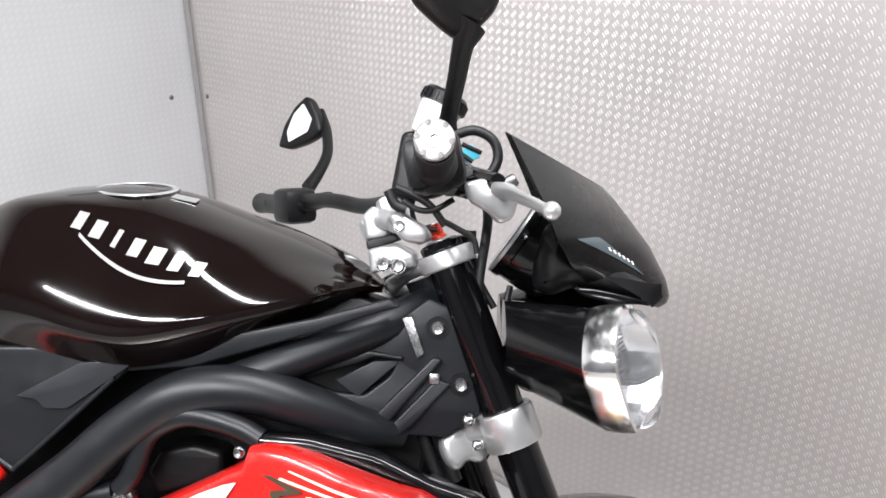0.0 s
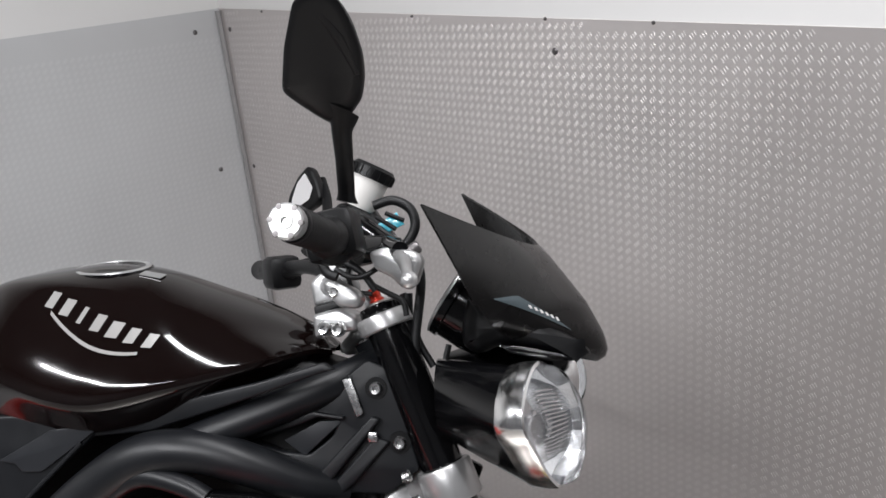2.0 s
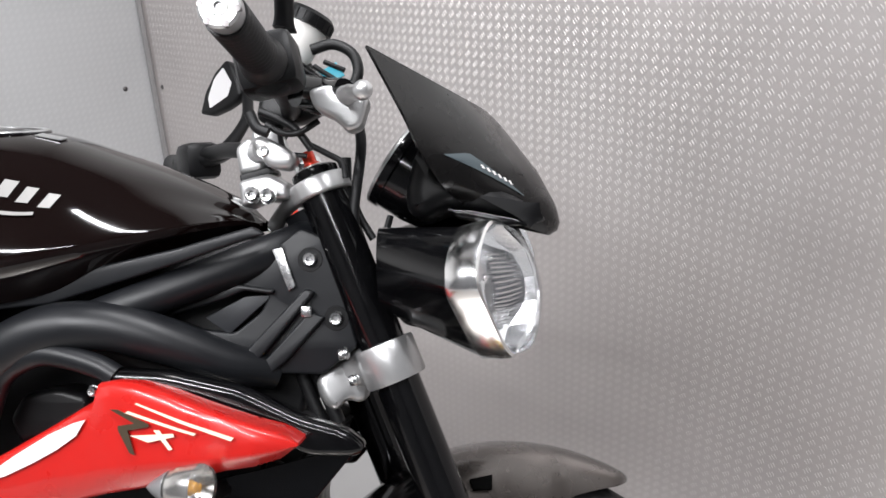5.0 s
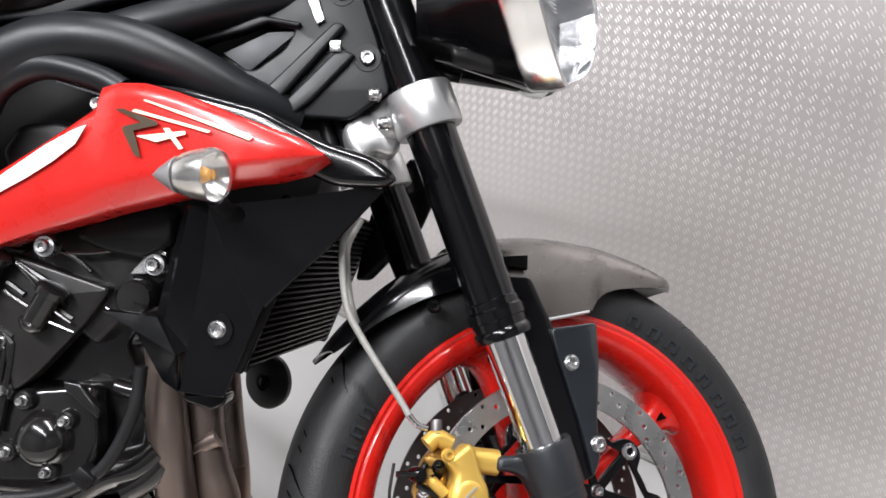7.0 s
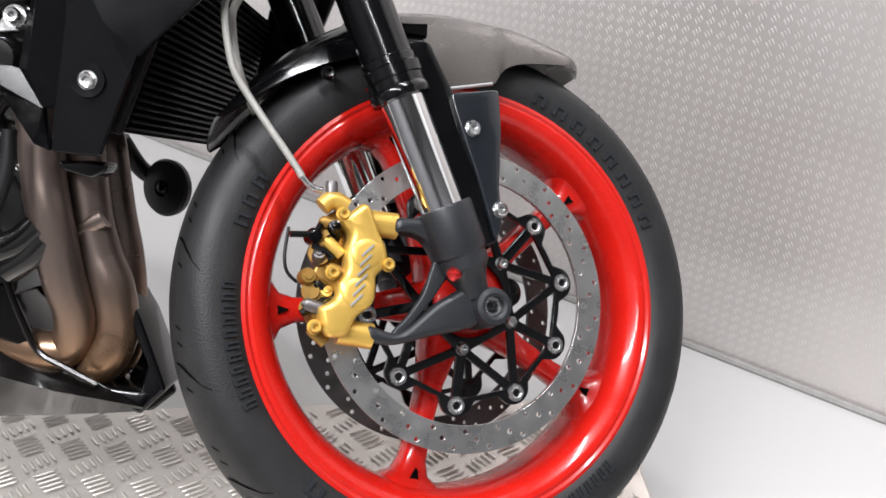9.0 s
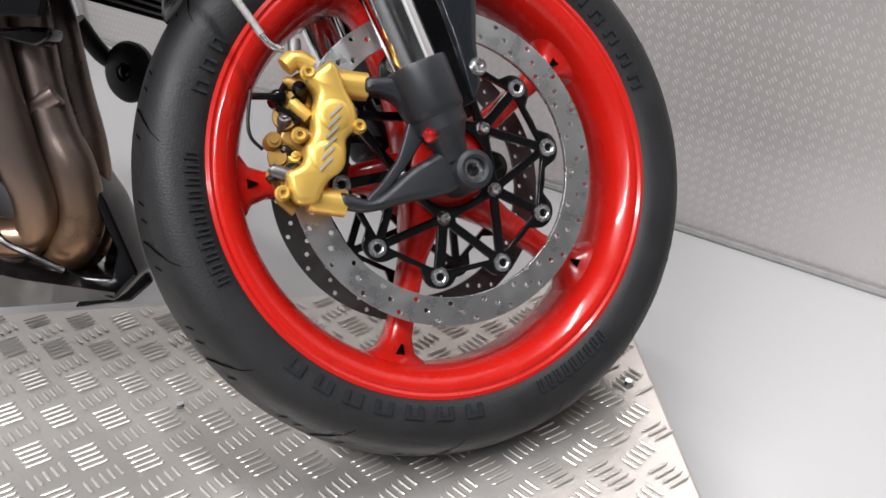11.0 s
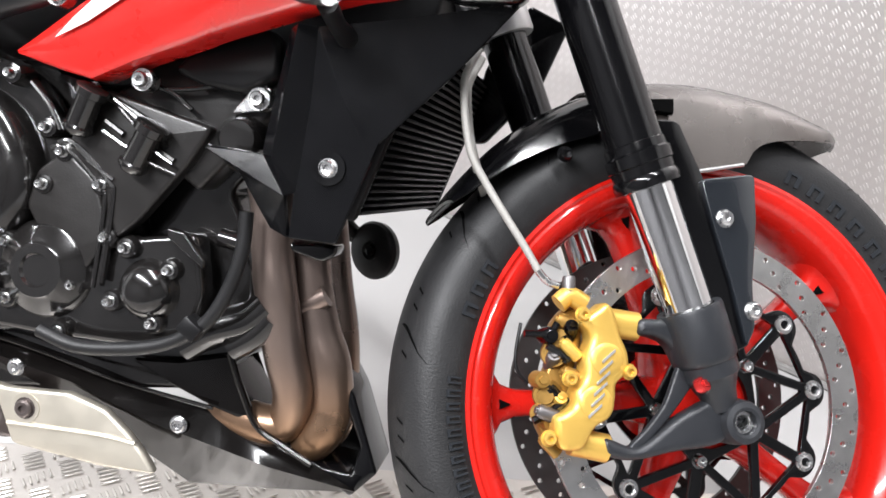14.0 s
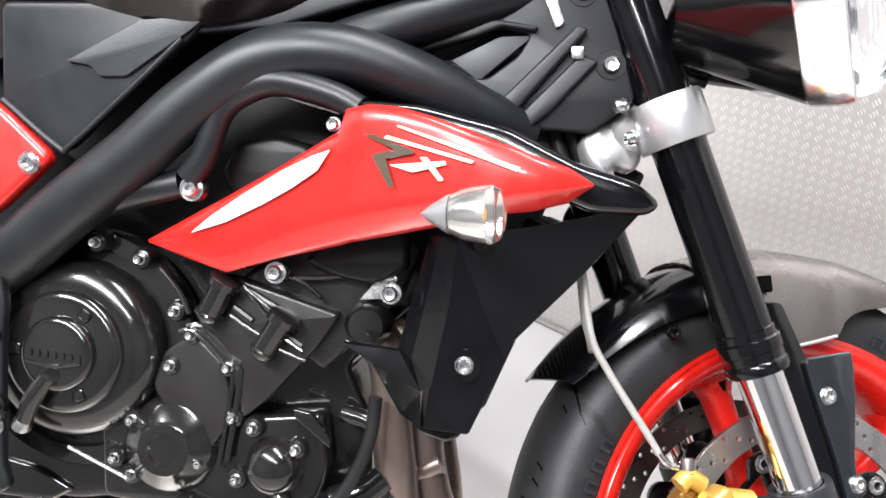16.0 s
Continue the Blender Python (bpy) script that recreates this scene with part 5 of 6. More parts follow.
body("fuel_cap_flap", plate([circle(0.020, n=28)], 0.003, 0.001, cap_at @ Matrix.Translation((0, 0, 0.0050)) @ Matrix.Rotation(radians(90), 4, "X") @ Matrix.Diagonal((1.15, 1, 0.75, 1))), STEEL_DARK, "grey lock flap of the fuel cap", tank)
body("cap_label", box(0.03, 0.018, 0.0012, Matrix.Translation((-0.524, -0.050, 0.7075)) @ Matrix.Rotation(radians(16), 4, "X") @ Matrix.Rotation(radians(13), 4, "Y")), SILVER, "small silver label beside the cap", tank)

# ---- frame
inner_body = [(-0.95, 0.24), (-0.95, 0.60), (-0.32, 0.590), (-0.245, 0.565), (-0.215, 0.47), (-0.24, 0.36), (-0.30, 0.24), (-0.45, 0.22), (-0.50, 0.30)]
body("airbox", plate([inner_body], 0.12, 0.006, Matrix.Translation((0, 0.0, 0)), 0.01), PLASTIC, "dull black airbox filling the frame")
for s in (1, -1):
    upper = [(-0.205, -0.02 * s - 0.01, 0.585), (-0.262, -0.075 * s, 0.562), (-0.325, -0.100 * s, 0.538), (-0.40, -0.118 * s, 0.512), (-0.47, -0.125 * s, 0.488)]
    lower = [(-0.262, -0.078 * s, 0.428), (-0.305, -0.106 * s, 0.442), (-0.365, -0.126 * s, 0.470), (-0.43, -0.135 * s, 0.489), (-0.50, -0.139 * s, 0.484), (-0.565, -0.139 * s, 0.445), (-0.622, -0.139 * s, 0.397), (-0.684, -0.137 * s, 0.350), (-0.75, -0.130 * s, 0.300), (-0.86, -0.12 * s, 0.23)]
    body("frame_spar", tube(lower, [0.020, 0.023, 0.026, 0.027, 0.027, 0.027, 0.028, 0.029, 0.030], 20), FRAME_BLACK, "satin black tubular frame spar")
    body("frame_spar", tube(upper, [0.024, 0.022, 0.021, 0.021, 0.02], 18), FRAME_BLACK, "satin black upper frame tube")
    gus = [(-0.395, 0.487), (-0.300, 0.533), (-0.225, 0.588), (-0.195, 0.575), (-0.165, 0.455), (-0.205, 0.425), (-0.26, 0.428), (-0.31, 0.445)]
    hole = [(-0.382, 0.495), (-0.319, 0.511), (-0.294, 0.522), (-0.261, 0.515), (-0.272, 0.496), (-0.302, 0.474), (-0.339, 0.479)]
    body("frame_gusset", plate([gus, hole[:]], 0.016, 0.003, Matrix.Translation((0, -0.086 * s, 0)), 0.006), FRAME_BLACK, "black frame gusset plate with a triangular opening")
    if s > 0:
        body("gusset_insert", plate([[(-0.335, 0.492), (-0.29, 0.514), (-0.258, 0.515), (-0.309, 0.472)]], 0.004, 0.001, Matrix.Translation((0, -0.0885, 0))), LUG, "recessed web in the gusset")
        body("gusset_rib", plate([[(-0.408, 0.494), (-0.316, 0.521), (-0.294, 0.528), (-0.254, 0.521), (-0.257, 0.516), (-0.288, 0.521), (-0.311, 0.512), (-0.374, 0.495)]], 0.008, 0.0025, Matrix.Translation((0, -0.097, 0)), 0.003), FRAME_BLACK, "raised rib over the gusset opening")
body("headstock", lathe([(0, 0), (0.040, 0), (0.042, 0.004), (0.036, 0.02), (0.035, 0.12), (0.041, 0.135), (0.041, 0.15), (0, 0.15)], toward((-0.165, -0.02, 0.475), (-0.222, -0.02, 0.625)), 32), FRAME_BLACK, "black steering head")
plt = [(-0.256, 0.565), (-0.245, 0.567), (-0.231, 0.524), (-0.239, 0.519)]
body("frame_plate", plate([plt], 0.003, 0.0006, Matrix.Translation((0, -0.098, 0))), STEEL, "bare metal identification strip on the frame")
brk = [(-0.233, 0.572), (-0.205, 0.574), (-0.19, 0.529), (-0.171, 0.467), (-0.184, 0.455), (-0.197, 0.475), (-0.212, 0.496), (-0.228, 0.531)]
body("frame_bracket", plate([brk], 0.02, 0.004, Matrix.Translation((0, -0.083, 0)), 0.008), PLASTIC, "black bracket beside the fork")
for x, z in [(-0.215, 0.553), (-0.188, 0.487)]:
    body("bracket_bolt", bolt_mesh(0.0078, right_at(x, -0.094, z), 0.007), STEEL, "bright bracket bolt")
    body("bracket_washer", lathe([(0.008, 0.001), (0.0135, 0.001), (0.0145, -0.002), (0.0145, -0.006)], right_at(x, -0.094, z), 20), PLASTIC, "black washer")
for line, y in (([(-0.298, 0.444), (-0.22, 0.521), (-0.209, 0.517), (-0.271, 0.446), (-0.292, 0.426)], -0.100), ([(-0.282, 0.429), (-0.217, 0.495), (-0.199, 0.489), (-0.243, 0.442), (-0.269, 0.422)], -0.096)):
    body("frame_strut", plate([line], 0.012, 0.003, Matrix.Translation((0, y, 0)), 0.004), FRAME_BLACK, "black strut under the steering head")
(ib,) = [(-0.219, 0.496)]
body("strut_clip", box(0.012, 0.004, 0.012, Matrix.Translation((ib[0], -0.104, ib[1])), 0.002), STEEL, "small metal clip")
for line in ([(-0.238, 0.432), (-0.226, 0.397), (-0.21, 0.361)], [(-0.223, 0.433), (-0.207, 0.397), (-0.194, 0.365)]):
    body("loom_hose", tube([(x, -0.06, z) for x, z in line], 0.008, 10), RUBBER, "black hose under the steering head")
trim = [(-0.579, 0.531), (-0.502, 0.54), (-0.35, 0.569), (-0.268, 0.59), (-0.255, 0.581), (-0.276, 0.576), (-0.351, 0.553), (-0.489, 0.514), (-0.58, 0.508)]
body("tank_trim", plate([trim], 0.012, 0.003, Matrix.Translation((0, -0.128, 0)), 0.004), FRAME_BLACK, "satin black trim strip along the foot of the tank")
cover = [(-0.749, 0.539), (-0.634, 0.538), (-0.544, 0.53), (-0.57, 0.502), (-0.619, 0.462), (-0.684, 0.402), (-0.698, 0.402), (-0.75, 0.446)]
body("side_cover", plate([cover], 0.012, 0.004, Matrix.Translation((0, -0.132, 0)), 0.01), FRAME_BLACK, "satin black side cover")
inlay = [(-0.685, 0.483), (-0.613, 0.52), (-0.548, 0.524), (-0.566, 0.51), (-0.627, 0.469), (-0.653, 0.469), (-0.661, 0.479)]
body("cover_inlay", plate([inlay], 0.004, 0.001, Matrix.Translation((0, -0.140, 0)), 0.004), LUG, "grey inlay on the side cover")
body("cover_rim", tube([(x, -0.139, z) for x, z in ((-0.575, 0.503), (-0.622, 0.460), (-0.682, 0.407), (-0.695, 0.405), (-0.748, 0.448))], 0.0032, 10), FRAME_BLACK, "raised rim of the side cover")
redp = [(-0.792, 0.476), (-0.743, 0.44), (-0.699, 0.4), (-0.698, 0.391), (-0.745, 0.349), (-0.795, 0.315)]
body("red_side_panel", plate([redp], 0.02, 0.006, Matrix.Translation((0, -0.140, 0)), 0.006), RED, "red seat side panel")
(rb,) = [(-0.716, 0.39)]
body("panel_bolt", bolt_mesh(0.0085, right_at(rb[0], -0.150, rb[1]), 0.006), STEEL, "bright panel bolt")
body("panel_bolt", bolt_mesh(0.006, right_at(-0.756, -0.150, 0.345), 0.006), STEEL, "bright panel bolt")

# ---- red scoop panel on the radiator side
# lines of the panel: top edge, crease, lower edge; the tail behind the notch lies further in
scoop_top = [(-0.624, 0.321)] + [(-0.603, 0.332)] + [(-0.577, 0.345)] + [(-0.537, 0.364)] + [(-0.487, 0.389)] + [(-0.443, 0.412)] + [(-0.426, 0.421)] + [(-0.419, 0.439)] + [(-0.401, 0.442)] + [(-0.376, 0.44)] + [(-0.342, 0.43)] + [(-0.323, 0.423)] + [(-0.287, 0.409), (-0.26, 0.399)] + [(-0.233, 0.39)] + [(-0.213, 0.377)]
scoop_mid = [(-0.623, 0.32)] + [(-0.603, 0.32)] + [(-0.576, 0.321)] + [(-0.536, 0.324)] + [(-0.486, 0.337)] + [(-0.442, 0.344)] + [(-0.425, 0.347)] + [(-0.418, 0.348)] + [(-0.399, 0.351)] + [(-0.374, 0.355)] + [(-0.341, 0.36)] + [(-0.322, 0.361)] + [(-0.286, 0.365), (-0.259, 0.368)] + [(-0.233, 0.371)] + [(-0.213, 0.375)]
scoop_low = [(-0.623, 0.318)] + [(-0.603, 0.311)] + [(-0.578, 0.303)] + [(-0.539, 0.292)] + [(-0.489, 0.307)] + [(-0.445, 0.317)] + [(-0.428, 0.321)] + [(-0.421, 0.323)] + [(-0.402, 0.327)] + [(-0.376, 0.332)] + [(-0.342, 0.339)] + [(-0.323, 0.343)] + [(-0.286, 0.351), (-0.259, 0.354)] + [(-0.232, 0.361)] + [(-0.213, 0.374)]
DEPTH_TOP = (-0.111, -0.117, -0.125, -0.138, -0.153, -0.167, -0.173, -0.177, -0.183, -0.191, -0.199, -0.203, -0.204, -0.204, -0.200, -0.192)
DEPTH_MID = (-0.112, -0.118, -0.127, -0.140, -0.155, -0.169, -0.175, -0.178, -0.185, -0.193, -0.201, -0.205, -0.207, -0.207, -0.203, -0.193)
DEPTH_LOW = (-0.112, -0.117, -0.124, -0.133, -0.146, -0.157, -0.162, -0.165, -0.171, -0.178, -0.186, -0.190, -0.191, -0.191, -0.190, -0.188)


# the whole panel stands a little further out than its lines
OUTWARD = Matrix.Translation((-0.091, -0.879, 0.280)) @ Matrix.Scale(0.9823, 4) @ Matrix.Translation((0.091, 0.879, -0.280))


def set_out(bm):
    bm.transform(OUTWARD)
    return bm


def scoop_row(a, b, ya, yb, f, back):
    """A line of the scoop's skin, f of the way from line a to line b, set back behind its face."""
    return [(p[0] + (q[0] - p[0]) * f, da + (db - da) * f + back, p[1] + (q[1] - p[1]) * f) for p, q, da, db in zip(a, b, ya, yb)]


def upper_row(f, back):
    return scoop_row(scoop_top, scoop_mid, DEPTH_TOP, DEPTH_MID, f, back)


def lower_row(f, back):
    return scoop_row(scoop_mid, scoop_low, DEPTH_MID, DEPTH_LOW, f, back)


def scoop_depth(u, w):
    """How far out the upper face lies."""
    top = at([(p[0], p[1]) for p in scoop_top], u)
    mid = at([(p[0], p[1]) for p in scoop_mid], u)
    yt = at([(p[0], d) for p, d in zip(scoop_top, DEPTH_TOP)], u)
    ym = at([(p[0], d) for p, d in zip(scoop_mid, DEPTH_MID)], u)
    f = max(0.0, min(1.0, (top - w) / max(0.001, top - mid)))
    return yt + (ym - yt) * f


skin = [upper_row(0.03, 0.045), upper_row(0.0, 0.011), upper_row(0.02, 0.004), upper_row(0.07, 0.0005), upper_row(0.18, -0.001), upper_row(0.5, -0.001), upper_row(0.9, -0.0008), upper_row(1.0, 0.0005),
        lower_row(0.2, 0.0), lower_row(0.8, 0.0), lower_row(0.96, 0.002), lower_row(1.0, 0.006), lower_row(0.97, 0.040)]
scoop = body("red_scoop_panel", set_out(thick(grid(skin), 0.002)), RED, "glossy red scoop panel with white flash")


def scoop_mark(line, material, label):
    bm = plate([line], 0.0012, 0.0)
    bmesh.ops.triangulate(bm, faces=bm.faces[:])
    bmesh.ops.subdivide_edges(bm, edges=bm.edges[:], cuts=3, use_grid_fill=True)
    for v in bm.verts:
        v.co.y += scoop_depth(v.co.x, v.co.z) - 0.0042
    body("scoop_mark", set_out(bm), material, label, scoop, False)


scoop_mark([(-0.573, 0.329), (-0.551, 0.345), (-0.519, 0.364), (-0.478, 0.386), (-0.447, 0.399), (-0.432, 0.403), (-0.444, 0.386), (-0.468, 0.371), (-0.498, 0.356), (-0.535, 0.34)], WHITE, "white flash on the scoop")
scoop_mark([(-0.383, 0.412), (-0.38, 0.414), (-0.308, 0.393), (-0.31, 0.391)], CREAM, "thin cream stripe")
scoop_mark([(-0.372, 0.421), (-0.37, 0.422), (-0.271, 0.388), (-0.274, 0.385)], CREAM, "thin cream stripe")
scoop_mark([(-0.378, 0.39), (-0.331, 0.393), (-0.33, 0.39), (-0.358, 0.384)], CREAM, "cream slanted stroke")
scoop_mark([(-0.352, 0.396), (-0.346, 0.396), (-0.332, 0.378), (-0.336, 0.377)], CREAM, "cream slanted stroke")
scoop_mark([(-0.401, 0.415), (-0.392, 0.415), (-0.358, 0.402), (-0.357, 0.399), (-0.381, 0.395), (-0.373, 0.371), (-0.379, 0.373), (-0.392, 0.395), (-0.392, 0.399), (-0.373, 0.402)], DARK_DECAL, "dark angular stroke")
(sb,) = [(-0.43, 0.425)]
body("scoop_bolt", bolt_mesh(0.005, right_at(sb[0], -0.16, sb[1]), 0.006), STEEL, "small bright bolt")

inner_cowl = [(-0.424, 0.448), (-0.353, 0.442), (-0.277, 0.423), (-0.216, 0.392), (-0.170, 0.378), (-0.150, 0.360), (-0.161, 0.350), (-0.209, 0.352), (-0.236, 0.364), (-0.292, 0.391), (-0.377, 0.422), (-0.416, 0.425)]
body("inner_cowl", plate([inner_cowl], 0.030, 0.008, Matrix.Translation((0, -0.150, 0)), 0.010), GLOSS_PLASTIC, "gloss black inner cowl above the red scoop")

# ---- indicator
LUG_LIGHT = mat("grey_silver_plastic", (0.26, 0.26, 0.265), 0.3, 0.5, coat=0.3)
(i0, i1, i2) = [(-0.338, 0.352), (-0.28, 0.344), (-0.298, 0.322)]
im = Matrix.Translation((i0[0] - 0.002, -0.25, i0[1] - 0.002)) @ Matrix.Rotation(radians(90), 4, "Y") @ Matrix.Rotation(radians(8), 4, "X")
L = i1[0] - i0[0] + 0.004
body_line = [(0.0006, -0.001), (0.0066, L * 0.10), (0.0139, L * 0.30), (0.0148, L * 0.33), (0.0144, L * 0.34)]
shell = [(0.0008, 0), (0.0062, L * 0.10), (0.0135, L * 0.30), (0.0192, L * 0.52), (0.0214, L * 0.74), (0.0216, L * 0.86), (0.0185, L * 0.95), (0.0100, L * 1.00), (0.0, L * 1.02)]
turn_signal = body("indicator", lathe(shell, im, 32), MILKY, "clear teardrop indicator lens")
turn_signal.visible_shadow = False
body("indicator_reflector", lathe([(0.0006, 0.004), (0.005, L * 0.11), (0.0118, L * 0.30), (0.0172, L * 0.52), (0.0194, L * 0.74), (0.0197, L * 0.80), (0.0160, L * 0.66), (0.010, L * 0.55), (0.0, L * 0.50)], im, 28), CHROME_SATIN, "silver indicator reflector", turn_signal)
body("indicator_shell", lathe(body_line, im, 32), LUG_LIGHT, "grey silver rear shell of the indicator", turn_signal)
body("indicator_bulb", lathe([(0, L * 0.78), (0.004, L * 0.77), (0.0062, L * 0.70), (0.0055, L * 0.62), (0, L * 0.58)], im, 20), AMBER, "amber indicator bulb", turn_signal)
body("indicator_stalk", tube([(i2[0] + 0.004, -0.238, i2[1] + 0.012), (i2[0] + 0.002, -0.20, i2[1] + 0.004), (i2[0], -0.15, i2[1])], [0.008, 0.007, 0.010], 12), PLASTIC, "black indicator stalk", turn_signal)

# ---- radiator and its shrouds
EDGE = {"blade_top": (-0.320, -0.171, 0.331), "blade_back": (-0.340, -0.166, 0.330), "blade_mid": (-0.359, -0.158, 0.266), "blade_foot": (-0.368, -0.156, 0.230), "blade_tip": (-0.343, -0.155, 0.200),
        "crease_top": (-0.331, -0.180, 0.331), "crease_mid": (-0.346, -0.175, 0.266), "crease_low": (-0.356, -0.170, 0.226), "front_mid": (-0.329, -0.163, 0.266),
        "low_back": (-0.349, -0.150, 0.161), "low_front": (-0.310, -0.150, 0.157), "corner_low": (-0.279, -0.158, 0.225), "corner": (-0.273, -0.1555, 0.241), "inner": (-0.298, -0.163, 0.269), "inner_top": (-0.312, -0.167, 0.302),
        "nose": (-0.160, -0.130, 0.359), "edge_mid": (-0.213, -0.142, 0.300), "top_front": (-0.201, -0.1405, 0.350), "top_mid": (-0.255, -0.154, 0.340), "wing_tip": (-0.418, -0.158, 0.237), "wing_edge": (-0.349, -0.160, 0.197),
        "under_back": (-0.396, -0.136, 0.216), "under_low": (-0.370, -0.132, 0.168)}
SHROUD_GLOSS = mat("gloss_black_moulding", (0.0026, 0.0027, 0.0033), 0.19, coat=0.15, vary=0.3, spec=0.31, bump=0.08, bump_scale=600)


def facets(*faces):
    """A folded skin over named corners."""
    bm = bmesh.new()
    vs = {}
    for face in faces:
        for k in face.split():
            if k not in vs:
                vs[k] = bm.verts.new(EDGE[k])
        bm.faces.new([vs[k] for k in face.split()])
    bmesh.ops.triangulate(bm, faces=bm.faces[:])
    return thick(bm, -0.004)


shroud_ob = body("radiator_shroud", facets("blade_top inner_top inner corner_low low_front low_back blade_tip front_mid", "blade_top top_mid top_front nose edge_mid corner inner inner_top", "inner corner corner_low"),
                 SHROUD_GLOSS, "gloss black angular radiator shroud", smooth=False)
body("shroud_blade", facets("blade_back crease_top crease_mid crease_low blade_foot blade_mid", "crease_top blade_top front_mid blade_tip crease_low crease_mid"), SHROUD_GLOSS, "upright folded blade of the shroud", shroud_ob, False)
body("shroud_wing", facets("wing_tip blade_foot crease_low blade_tip wing_edge", "wing_tip wing_edge low_back under_low under_back"), SHROUD_GLOSS, "pointed lower wing of the shroud", shroud_ob, False)
for line, r in (("wing_tip wing_edge blade_tip", 0.0016), ("corner edge_mid nose", 0.0022), ("corner_low low_front", 0.0016), ("blade_foot crease_low blade_tip", 0.0016), ("low_back low_front", 0.0020), ("inner corner", 0.0012)):
    pts = [Vector(EDGE[k]) for k in line.split()]
    for p, q in zip(pts, pts[1:]):
        body("shroud_edge", tube([p, q], r, 8), SHROUD_GLOSS, "rounded edge of the shroud", shroud_ob)
(cb,) = [(-0.313, 0.219)]
body("shroud_bolt", bolt_mesh(0.0066, right_at(cb[0], -0.1635, cb[1]), 0.005), STEEL, "bright shroud bolt", shroud_ob)
body("shroud_washer", lathe([(0.0085, 0.001), (0.0145, 0.0015), (0.0155, -0.004)], right_at(cb[0], -0.1625, cb[1]), 24), GLOSS_PLASTIC, "black washer", shroud_ob)
nose = [(-0.223, 0.393), (-0.177, 0.367), (-0.158, 0.36), (-0.177, 0.357), (-0.222, 0.366)]
body("shroud_nose", plate([nose], 0.03, 0.006, Matrix.Translation((0, -0.125, 0)), 0.006), PLASTIC, "black nose behind the red scoop", shroud_ob)
# the core faces ahead, leaning back at its foot
foot, head_u = Vector((-0.299, 0.03, 0.176)), Vector((-0.232, 0.03, 0.334))
lean_up = (head_u - foot)
core_m = Matrix.Translation((-0.299, -0.13, 0)) @ Matrix.Rotation(radians(-4), 4, "Z") @ Matrix.Translation((0.299, 0.13, 0)) @ Matrix.Translation((foot + head_u) / 2) @ Matrix.Rotation(math.atan2(lean_up.x, lean_up.z), 4, "Y")
radiator = body("radiator", box(0.030, 0.320, lean_up.length, core_m @ Matrix.Translation((-0.018, 0, 0)), 0.003), RECESS_BLACK, "black radiator core facing ahead")
for k in range(24):
    body("radiator_fin", box(0.006, 0.306, 0.0026, core_m @ Matrix.Translation((0.0, 0, (k - 11.5) * lean_up.length / 25)), 0.0006), PLASTIC, "", radiator)
for y in (-0.162, 0.162):
    body("radiator_tank", box(0.030, 0.012, lean_up.length + 0.004, core_m @ Matrix.Translation((-0.012, y, 0)), 0.005), PLASTIC, "black radiator end tank", radiator)
far = [(-0.161, 0.424), (-0.114, 0.399), (-0.145, 0.328), (-0.211, 0.259), (-0.232, 0.259), (-0.213, 0.349)]
body("radiator_shroud", plate([far], 0.012, 0.003, Matrix.Translation((0, 0.175, 0)), 0.006), GLOSS_PLASTIC, "gloss black radiator shroud of the far side")
br = [(-0.333, 0.153), (-0.317, 0.151), (-0.319, 0.142), (-0.332, 0.136), (-0.36, 0.145), (-0.362, 0.153)]
body("radiator_bracket", plate([br], 0.03, 0.003, Matrix.Translation((0, -0.10, 0)), 0.004), GLOSS_PLASTIC, "black bracket under the radiator", radiator)

# ---- horn
(h0, h1, h2) = [(-0.342, 0.126), (-0.339, 0.158), (-0.317, 0.123)]
hm = Matrix.Translation((h0[0], 0.152, h0[1])) @ Matrix.Rotation(radians(-28), 4, "Z") @ RIGHT
horn = body("horn", lathe([(0, 0.006), (0.010, 0.006), (0.012, 0.009), (0.028, 0.008), (0.0335, 0.006), (0.036, 0.002), (0.035, -0.006), (0.026, -0.016), (0, -0.022)], hm, 36), PLASTIC, "round black horn")
body("horn_centre", lathe([(0, 0.012), (0.006, 0.011), (0.008, 0.007)], hm, 16), GLOSS_PLASTIC, "horn centre button", horn)
body("horn_bracket", tube([(h0[0] - 0.012, 0.172, h0[1] + 0.008), (h0[0] - 0.035, 0.165, h0[1] + 0.024), (h0[0] - 0.050, 0.140, h0[1] + 0.060)], 0.011, 12), PLASTIC, "black horn bracket", horn)

# ---- engine
block = [(-0.801, 0.328), (-0.637, 0.322), (-0.55, 0.294), (-0.449, 0.313), (-0.369, 0.316), (-0.357, 0.268), (-0.435, 0.196), (-0.411, 0.141), (-0.41, 0.075), (-0.456, 0.038), (-0.516, 0.04), (-0.629, 0.056), (-0.72, 0.045), (-0.801, 0.052)]
engine = body("engine", plate([block], 0.20, 0.006, Matrix.Translation((0, 0.03, 0)), 0.01), ENGINE, "gloss black three-cylinder engine")
head_pts = [(-0.533, 0.285), (-0.493, 0.312), (-0.404, 0.348), (-0.36, 0.312), (-0.381, 0.266), (-0.452, 0.196), (-0.533, 0.258)]
body("cylinder_head", plate([head_pts], 0.14, 0.006, Matrix.Translation((0, -0.035, 0)), 0.006), ENGINE_SATIN, "black cylinder head", engine)
cover_pts = [(-0.449, 0.319), (-0.379, 0.341), (-0.368, 0.329), (-0.368, 0.298), (-0.4, 0.283), (-0.438, 0.29), (-0.466, 0.303)]
body("cam_cover", plate([cover_pts], 0.03, 0.006, Matrix.Translation((0, -0.112, 0)), 0.008), PLASTIC, "matt black cam cover end", engine)
